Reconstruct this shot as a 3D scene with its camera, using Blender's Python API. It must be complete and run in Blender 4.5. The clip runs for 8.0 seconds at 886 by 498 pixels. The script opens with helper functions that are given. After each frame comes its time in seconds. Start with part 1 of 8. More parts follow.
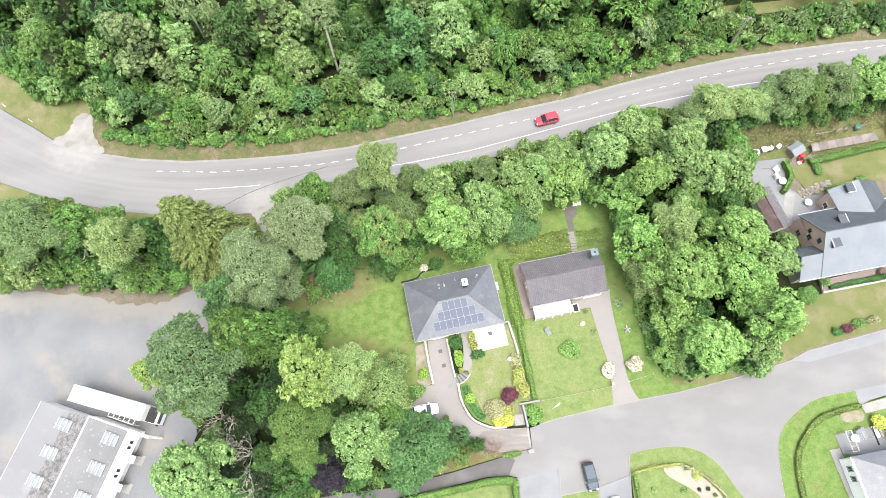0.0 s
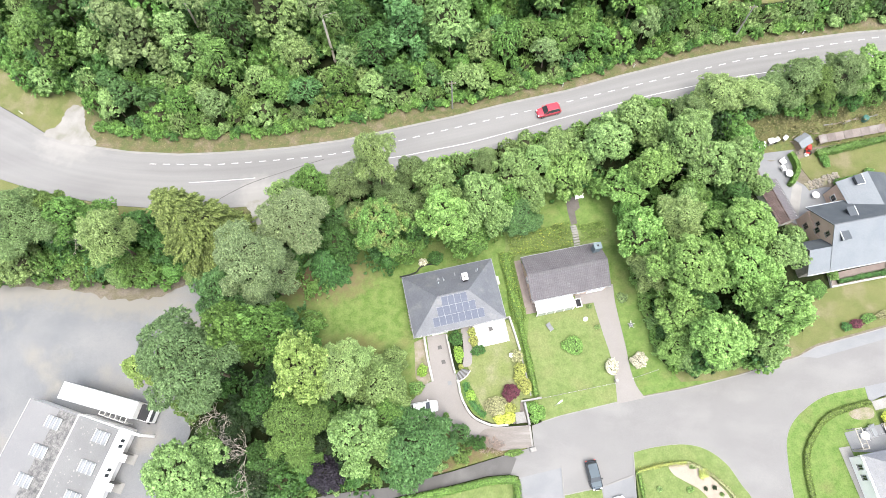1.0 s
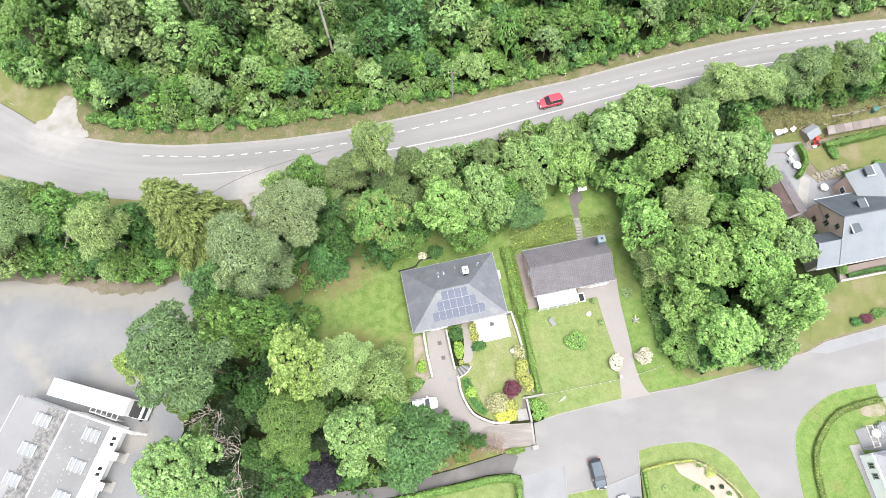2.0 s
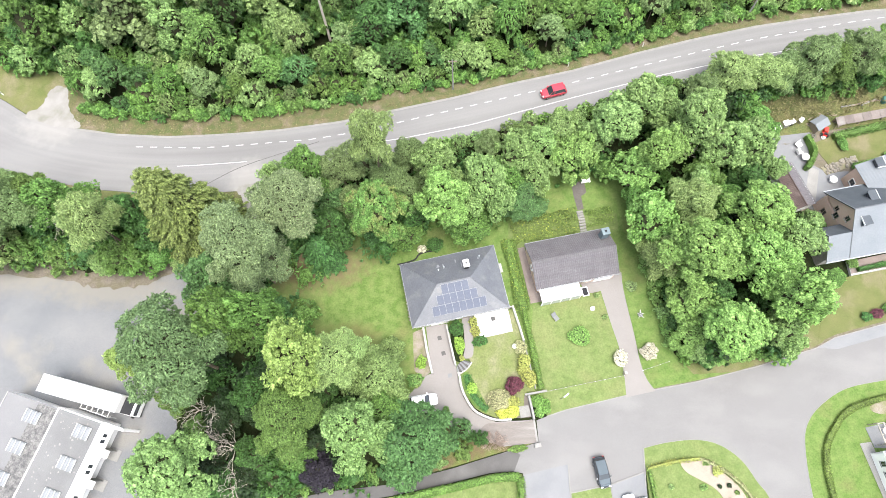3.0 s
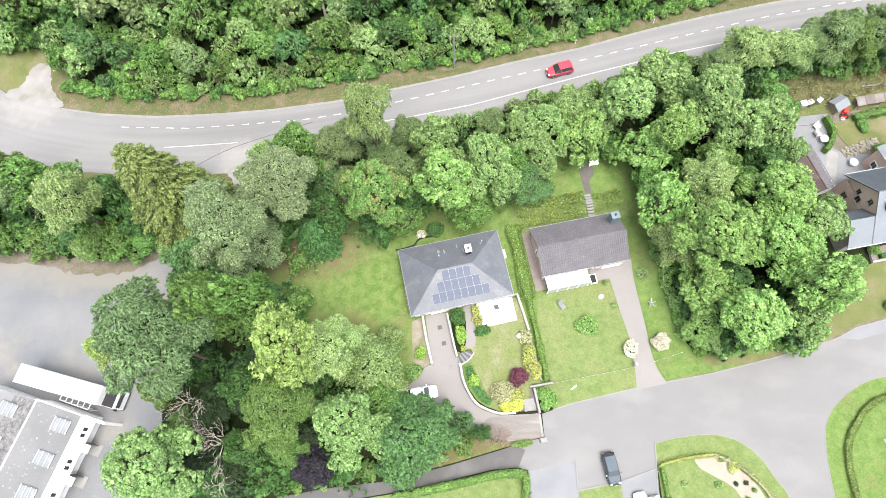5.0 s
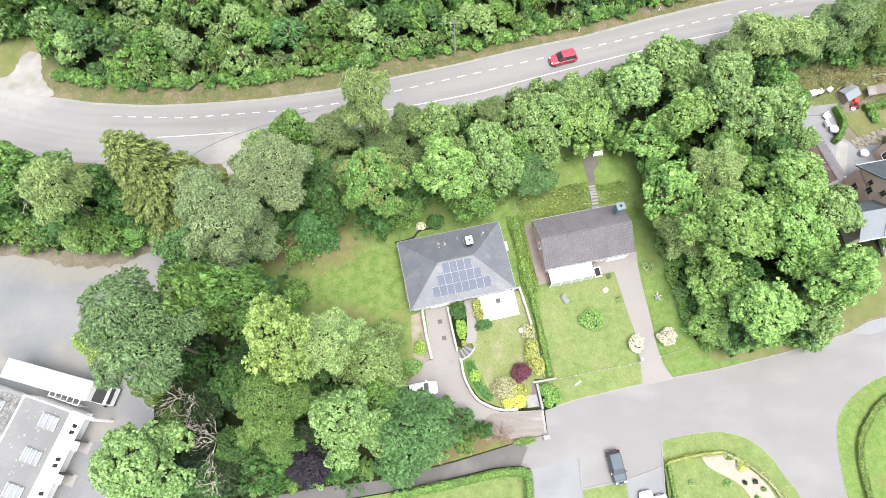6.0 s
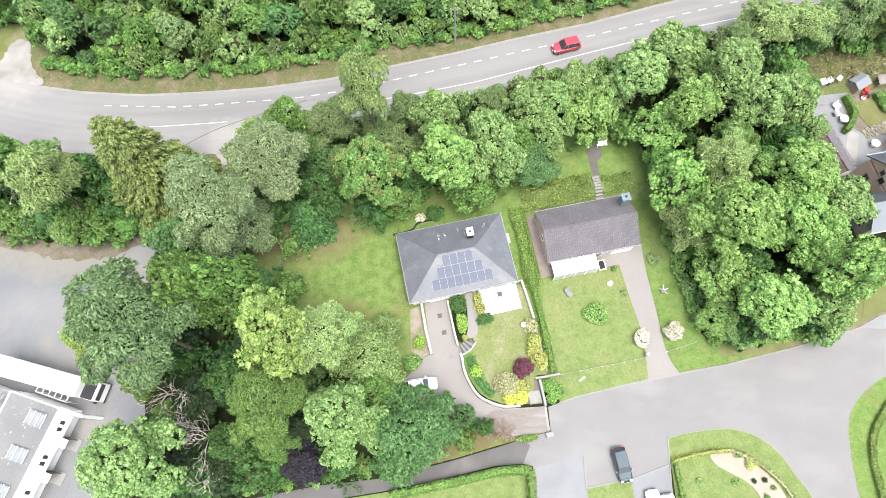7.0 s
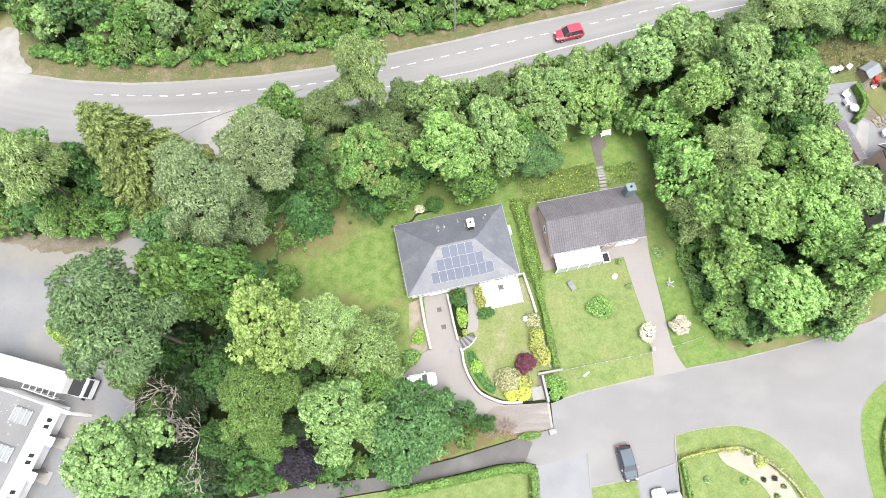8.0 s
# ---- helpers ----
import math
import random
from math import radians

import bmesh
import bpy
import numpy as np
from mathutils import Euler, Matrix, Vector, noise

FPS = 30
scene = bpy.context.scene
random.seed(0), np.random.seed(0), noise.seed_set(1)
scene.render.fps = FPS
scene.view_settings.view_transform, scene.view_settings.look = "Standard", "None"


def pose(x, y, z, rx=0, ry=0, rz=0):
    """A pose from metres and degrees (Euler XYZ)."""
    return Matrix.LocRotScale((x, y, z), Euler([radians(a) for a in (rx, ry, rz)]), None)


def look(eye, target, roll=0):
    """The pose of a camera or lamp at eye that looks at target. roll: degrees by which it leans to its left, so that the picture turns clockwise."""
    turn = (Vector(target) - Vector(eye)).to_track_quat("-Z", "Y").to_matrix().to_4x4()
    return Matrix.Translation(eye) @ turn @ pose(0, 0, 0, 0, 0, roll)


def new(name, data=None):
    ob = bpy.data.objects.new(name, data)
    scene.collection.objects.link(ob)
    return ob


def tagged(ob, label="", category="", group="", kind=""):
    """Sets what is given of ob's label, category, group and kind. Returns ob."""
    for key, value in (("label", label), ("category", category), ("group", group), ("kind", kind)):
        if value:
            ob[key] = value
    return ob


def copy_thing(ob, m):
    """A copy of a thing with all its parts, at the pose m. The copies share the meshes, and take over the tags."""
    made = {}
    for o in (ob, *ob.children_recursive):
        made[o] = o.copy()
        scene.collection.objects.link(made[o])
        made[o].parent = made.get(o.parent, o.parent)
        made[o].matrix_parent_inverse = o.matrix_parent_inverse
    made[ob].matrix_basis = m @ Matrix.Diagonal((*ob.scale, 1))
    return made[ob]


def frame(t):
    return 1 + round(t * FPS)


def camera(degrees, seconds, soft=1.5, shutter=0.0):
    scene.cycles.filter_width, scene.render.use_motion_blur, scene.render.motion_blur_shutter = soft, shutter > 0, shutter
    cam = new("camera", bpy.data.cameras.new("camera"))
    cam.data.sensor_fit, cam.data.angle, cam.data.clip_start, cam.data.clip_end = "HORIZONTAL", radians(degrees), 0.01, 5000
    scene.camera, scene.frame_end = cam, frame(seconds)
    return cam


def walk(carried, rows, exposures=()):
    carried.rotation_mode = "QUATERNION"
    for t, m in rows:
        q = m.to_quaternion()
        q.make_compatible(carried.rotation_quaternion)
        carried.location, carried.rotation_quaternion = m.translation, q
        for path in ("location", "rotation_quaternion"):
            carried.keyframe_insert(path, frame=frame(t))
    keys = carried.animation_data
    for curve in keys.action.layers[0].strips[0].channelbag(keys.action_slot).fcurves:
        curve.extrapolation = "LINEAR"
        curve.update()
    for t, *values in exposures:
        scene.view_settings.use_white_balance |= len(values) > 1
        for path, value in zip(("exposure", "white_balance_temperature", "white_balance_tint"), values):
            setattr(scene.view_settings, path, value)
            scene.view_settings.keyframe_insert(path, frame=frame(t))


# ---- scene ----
cam = camera(74.0, 8.0, 0.5)
PATH = [
    (0.0, (0.670, 0.442, 95.561), (-0.306, 14.004, 57.943), -5.41),
    (1.0, (0.586, 0.295, 93.111), (-0.354, 13.838, 55.486), -5.32),
    (2.0, (0.449, 0.176, 90.659), (-0.459, 13.669, 53.015), -5.20),
    (3.0, (0.272, 0.074, 88.202), (-0.604, 13.495, 50.531), -5.04),
    (4.0, (0.070, -0.020, 85.738), (-0.771, 13.317, 48.036), -4.86),
    (5.0, (-0.143, -0.117, 83.264), (-0.943, 13.133, 45.531), -4.64),
    (6.0, (-0.354, -0.227, 80.779), (-1.103, 12.942, 43.016), -4.39),
    (7.0, (-0.548, -0.360, 78.280), (-1.233, 12.744, 40.493), -4.11),
    (8.0, (-0.711, -0.527, 75.764), (-1.316, 12.538, 37.963), -3.80),
]
walk(cam, [(t, look(eye, target, roll)) for t, eye, target, roll in PATH])

# ---- light: high thin overcast, very soft sun, high in the south ----
world = bpy.data.worlds.new("sky")
scene.world = world
world.use_nodes = True
wn, wl = world.node_tree.nodes, world.node_tree.links
sky = wn.new("ShaderNodeTexSky")
sky.sky_type = "NISHITA"
sky.sun_disc = False
sky.sun_elevation, sky.sun_rotation = radians(75), radians(147)
sky.air_density, sky.dust_density = 1.0, 3.0
soften = wn.new("ShaderNodeHueSaturation")
soften.inputs["Saturation"].default_value = 0.45
wl.new(sky.outputs["Color"], soften.inputs["Color"])
wl.new(soften.outputs["Color"], wn["Background"].inputs["Color"])
wn["Background"].inputs["Strength"].default_value = 0.15
sun = new("sun", bpy.data.lights.new("sun", "SUN"))
sun.data.energy, sun.data.angle, sun.data.color = 1.5, radians(38), (1.0, 0.96, 0.9)
sun.matrix_world = look((13, -20, 88), (0, 0, 0))
scene.view_settings.exposure = 1.88

# ---- materials ----
def rgb(c):
    return (*c, 1.0)


def material(name, c1, c2, scale=0.6, rough=0.85, fine=9.0, grain=0.25, bump=0.15, metal=0.0, spec=0.3,
             stain=None, stain_scale=0.12, stain_low=0.55, stretch=(1, 1, 1), per_object=0.0):
    """Two colours mixed by a broad noise, a fine grain over it, stains of a third colour, and a light relief."""
    m = bpy.data.materials.new(name)
    m.use_nodes = True
    n, l = m.node_tree.nodes, m.node_tree.links
    b = n["Principled BSDF"]
    b.inputs["Roughness"].default_value, b.inputs["Metallic"].default_value = rough, metal
    b.inputs["Specular IOR Level"].default_value = spec
    co = n.new("ShaderNodeTexCoord")
    mp = n.new("ShaderNodeMapping")
    mp.inputs["Scale"].default_value = stretch
    l.new(co.outputs["Object"], mp.inputs["Vector"])

    def noise_at(s, detail=4.0):
        t = n.new("ShaderNodeTexNoise")
        t.inputs["Scale"].default_value, t.inputs["Detail"].default_value = s, detail
        l.new(mp.outputs["Vector"], t.inputs["Vector"])
        return t.outputs["Fac"]

    def span(fac, low, high):
        r = n.new("ShaderNodeMapRange")
        r.inputs["From Min"].default_value, r.inputs["From Max"].default_value = low, high
        l.new(fac, r.inputs["Value"])
        return r.outputs["Result"]

    def mix(fac, a, bb, blend="MIX"):
        x = n.new("ShaderNodeMix")
        x.data_type, x.blend_type = "RGBA", blend
        for socket, v in ((x.inputs[0], fac), (x.inputs[6], a), (x.inputs[7], bb)):
            if isinstance(v, bpy.types.NodeSocket):
                l.new(v, socket)
            elif isinstance(v, tuple):
                socket.default_value = rgb(v)
            else:
                socket.default_value = v
        return x.outputs[2]

    colour = mix(span(noise_at(scale), 0.35, 0.65), c1, c2)
    if stain:
        colour = mix(span(noise_at(stain_scale, 5.0), stain_low, stain_low + 0.18), colour, stain)
    fine_fac = noise_at(fine, 3.0)
    g = span(fine_fac, 0.25, 0.75)
    grey = n.new("ShaderNodeMapRange")
    grey.inputs["To Min"].default_value, grey.inputs["To Max"].default_value = 1 - grain, 1 + grain
    l.new(g, grey.inputs["Value"])
    hs = n.new("ShaderNodeHueSaturation")
    l.new(colour, hs.inputs["Color"])
    if per_object:
        info = n.new("ShaderNodeObjectInfo")
        po = n.new("ShaderNodeMapRange")
        po.inputs["To Min"].default_value, po.inputs["To Max"].default_value = 1 - per_object, 1 + per_object
        l.new(info.outputs["Random"], po.inputs["Value"])
        mul = n.new("ShaderNodeMath")
        mul.operation = "MULTIPLY"
        l.new(grey.outputs["Result"], mul.inputs[0])
        l.new(po.outputs["Result"], mul.inputs[1])
        l.new(mul.outputs["Value"], hs.inputs["Value"])
    else:
        l.new(grey.outputs["Result"], hs.inputs["Value"])
    l.new(hs.outputs["Color"], b.inputs["Base Color"])
    if bump:
        bm_ = n.new("ShaderNodeBump")
        bm_.inputs["Strength"].default_value, bm_.inputs["Distance"].default_value = bump, 0.05
        l.new(fine_fac, bm_.inputs["Height"])
        l.new(bm_.outputs["Normal"], b.inputs["Normal"])
    return m


def leaf_material(name, dark, light, through_=0.3, hue=0.011, patch=None):
    """Leaves: each leaf has its own tone, each tree its own cast, and light shines partly through."""
    m = bpy.data.materials.new(name)
    m.use_nodes = True
    n, l = m.node_tree.nodes, m.node_tree.links
    b = n["Principled BSDF"]
    b.inputs["Roughness"].default_value, b.inputs["Specular IOR Level"].default_value = 0.55, 0.25
    geo, info = n.new("ShaderNodeNewGeometry"), n.new("ShaderNodeObjectInfo")
    x = n.new("ShaderNodeMix")
    x.data_type = "RGBA"
    tone_range = n.new("ShaderNodeMapRange")
    tone_range.inputs["To Min"].default_value, tone_range.inputs["To Max"].default_value = 0.03, 0.97
    l.new(geo.outputs["Random Per Island"], tone_range.inputs["Value"])
    l.new(tone_range.outputs["Result"], x.inputs[0])
    x.inputs[6].default_value, x.inputs[7].default_value = rgb(dark), rgb(light)
    out = x.outputs[2]
    co, t = n.new("ShaderNodeTexCoord"), n.new("ShaderNodeTexNoise")
    t.inputs["Scale"].default_value, t.inputs["Detail"].default_value = 0.5, 3.0
    l.new(co.outputs["Object"], t.inputs["Vector"])
    if patch:
        r = n.new("ShaderNodeMapRange")
        r.inputs["From Min"].default_value, r.inputs["From Max"].default_value = 0.46, 0.76
        l.new(t.outputs["Fac"], r.inputs["Value"])
        y = n.new("ShaderNodeMix")
        y.data_type = "RGBA"
        l.new(r.outputs["Result"], y.inputs[0])
        l.new(out, y.inputs[6])
        y.inputs[7].default_value = rgb(patch)
        out = y.outputs[2]
    hs = n.new("ShaderNodeHueSaturation")
    l.new(out, hs.inputs["Color"])
    t2 = n.new("ShaderNodeTexNoise")
    t2.inputs["Scale"].default_value, t2.inputs["Detail"].default_value = 2.2, 2.0
    l.new(co.outputs["Object"], t2.inputs["Vector"])
    both = n.new("ShaderNodeMath")
    both.operation = "ADD"
    l.new(t.outputs["Fac"], both.inputs[0])
    l.new(t2.outputs["Fac"], both.inputs[1])
    half = n.new("ShaderNodeMath")
    half.operation = "MULTIPLY"
    half.inputs[1].default_value = 0.5
    own = n.new("ShaderNodeMapRange")
    own.inputs["To Min"].default_value, own.inputs["To Max"].default_value = -0.2, 0.2
    l.new(info.outputs["Random"], own.inputs["Value"])
    cast = n.new("ShaderNodeMath")
    cast.operation = "ADD"
    l.new(both.outputs["Value"], cast.inputs[0])
    l.new(own.outputs["Result"], cast.inputs[1])
    l.new(cast.outputs["Value"], half.inputs[0])
    for socket, src, low, high in (("Hue", info.outputs["Random"], 0.5 - hue, 0.5 + hue), ("Value", half.outputs["Value"], 0.35, 1.65)):
        r = n.new("ShaderNodeMapRange")
        r.inputs["To Min"].default_value, r.inputs["To Max"].default_value = low, high
        l.new(src, r.inputs["Value"])
        l.new(r.outputs["Result"], hs.inputs[socket])
    grain, leafy, fleck = n.new("ShaderNodeTexNoise"), n.new("ShaderNodeMapRange"), n.new("ShaderNodeHueSaturation")
    grain.inputs["Scale"].default_value, grain.inputs["Detail"].default_value = 4.5, 2.5
    l.new(co.outputs["Object"], grain.inputs["Vector"])
    leafy.inputs["From Min"].default_value, leafy.inputs["From Max"].default_value = 0.3, 0.7
    leafy.inputs["To Min"].default_value, leafy.inputs["To Max"].default_value = 0.40, 1.46
    l.new(grain.outputs["Fac"], leafy.inputs["Value"])
    l.new(hs.outputs["Color"], fleck.inputs["Color"])
    l.new(leafy.outputs["Result"], fleck.inputs["Value"])
    hs = fleck
    relief = n.new("ShaderNodeBump")
    relief.inputs["Strength"].default_value, relief.inputs["Distance"].default_value = 0.8, 0.09
    l.new(grain.outputs["Fac"], relief.inputs["Height"])
    l.new(relief.outputs["Normal"], b.inputs["Normal"])
    l.new(hs.outputs["Color"], b.inputs["Base Color"])
    tr, mx = n.new("ShaderNodeBsdfTranslucent"), n.new("ShaderNodeMixShader")
    l.new(hs.outputs["Color"], tr.inputs["Color"])
    mx.inputs[0].default_value = through_
    l.new(b.outputs["BSDF"], mx.inputs[1])
    l.new(tr.outputs["BSDF"], mx.inputs[2])
    l.new(mx.outputs["Shader"], n["Material Output"].inputs["Surface"])
    return m


def brick_material(name, c1, c2, joint, width, height, rough=0.85, gap=0.01, turn=0.0, upright=False):
    m = material(name, c1, c2, 0.4, rough, 14.0, 0.15, 0.1)
    n, l = m.node_tree.nodes, m.node_tree.links
    br, co, mp = n.new("ShaderNodeTexBrick"), n.new("ShaderNodeTexCoord"), n.new("ShaderNodeMapping")
    l.new(co.outputs["Object"], mp.inputs["Vector"])
    mp.inputs["Rotation"].default_value = (radians(90) if upright else 0, 0, turn)
    l.new(mp.outputs["Vector"], br.inputs["Vector"])
    br.inputs["Scale"].default_value, br.inputs["Brick Width"].default_value = 1.0, width
    br.inputs["Row Height"].default_value, br.inputs["Mortar Size"].default_value = height, gap
    br.inputs["Mortar"].default_value = rgb(joint)
    old = m.node_tree.nodes["Principled BSDF"].inputs["Base Color"].links[0].from_socket
    br.inputs["Color1"].default_value, br.inputs["Color2"].default_value = rgb(c1), rgb(c2)
    x = n.new("ShaderNodeMix")
    x.data_type = "RGBA"
    x.inputs[0].default_value = 0.5
    l.new(old, x.inputs[6])
    l.new(br.outputs["Color"], x.inputs[7])
    l.new(x.outputs[2], n["Principled BSDF"].inputs["Base Color"])
    return m


def plain(name, c, rough=0.5, metal=0.0, spec=0.5, coat=0.0, grain=0.06):
    m = material(name, c, tuple(v * 0.88 for v in c), 0.8, rough, 12.0, grain, 0.02, metal, spec)
    m.node_tree.nodes["Principled BSDF"].inputs["Coat Weight"].default_value = coat
    return m


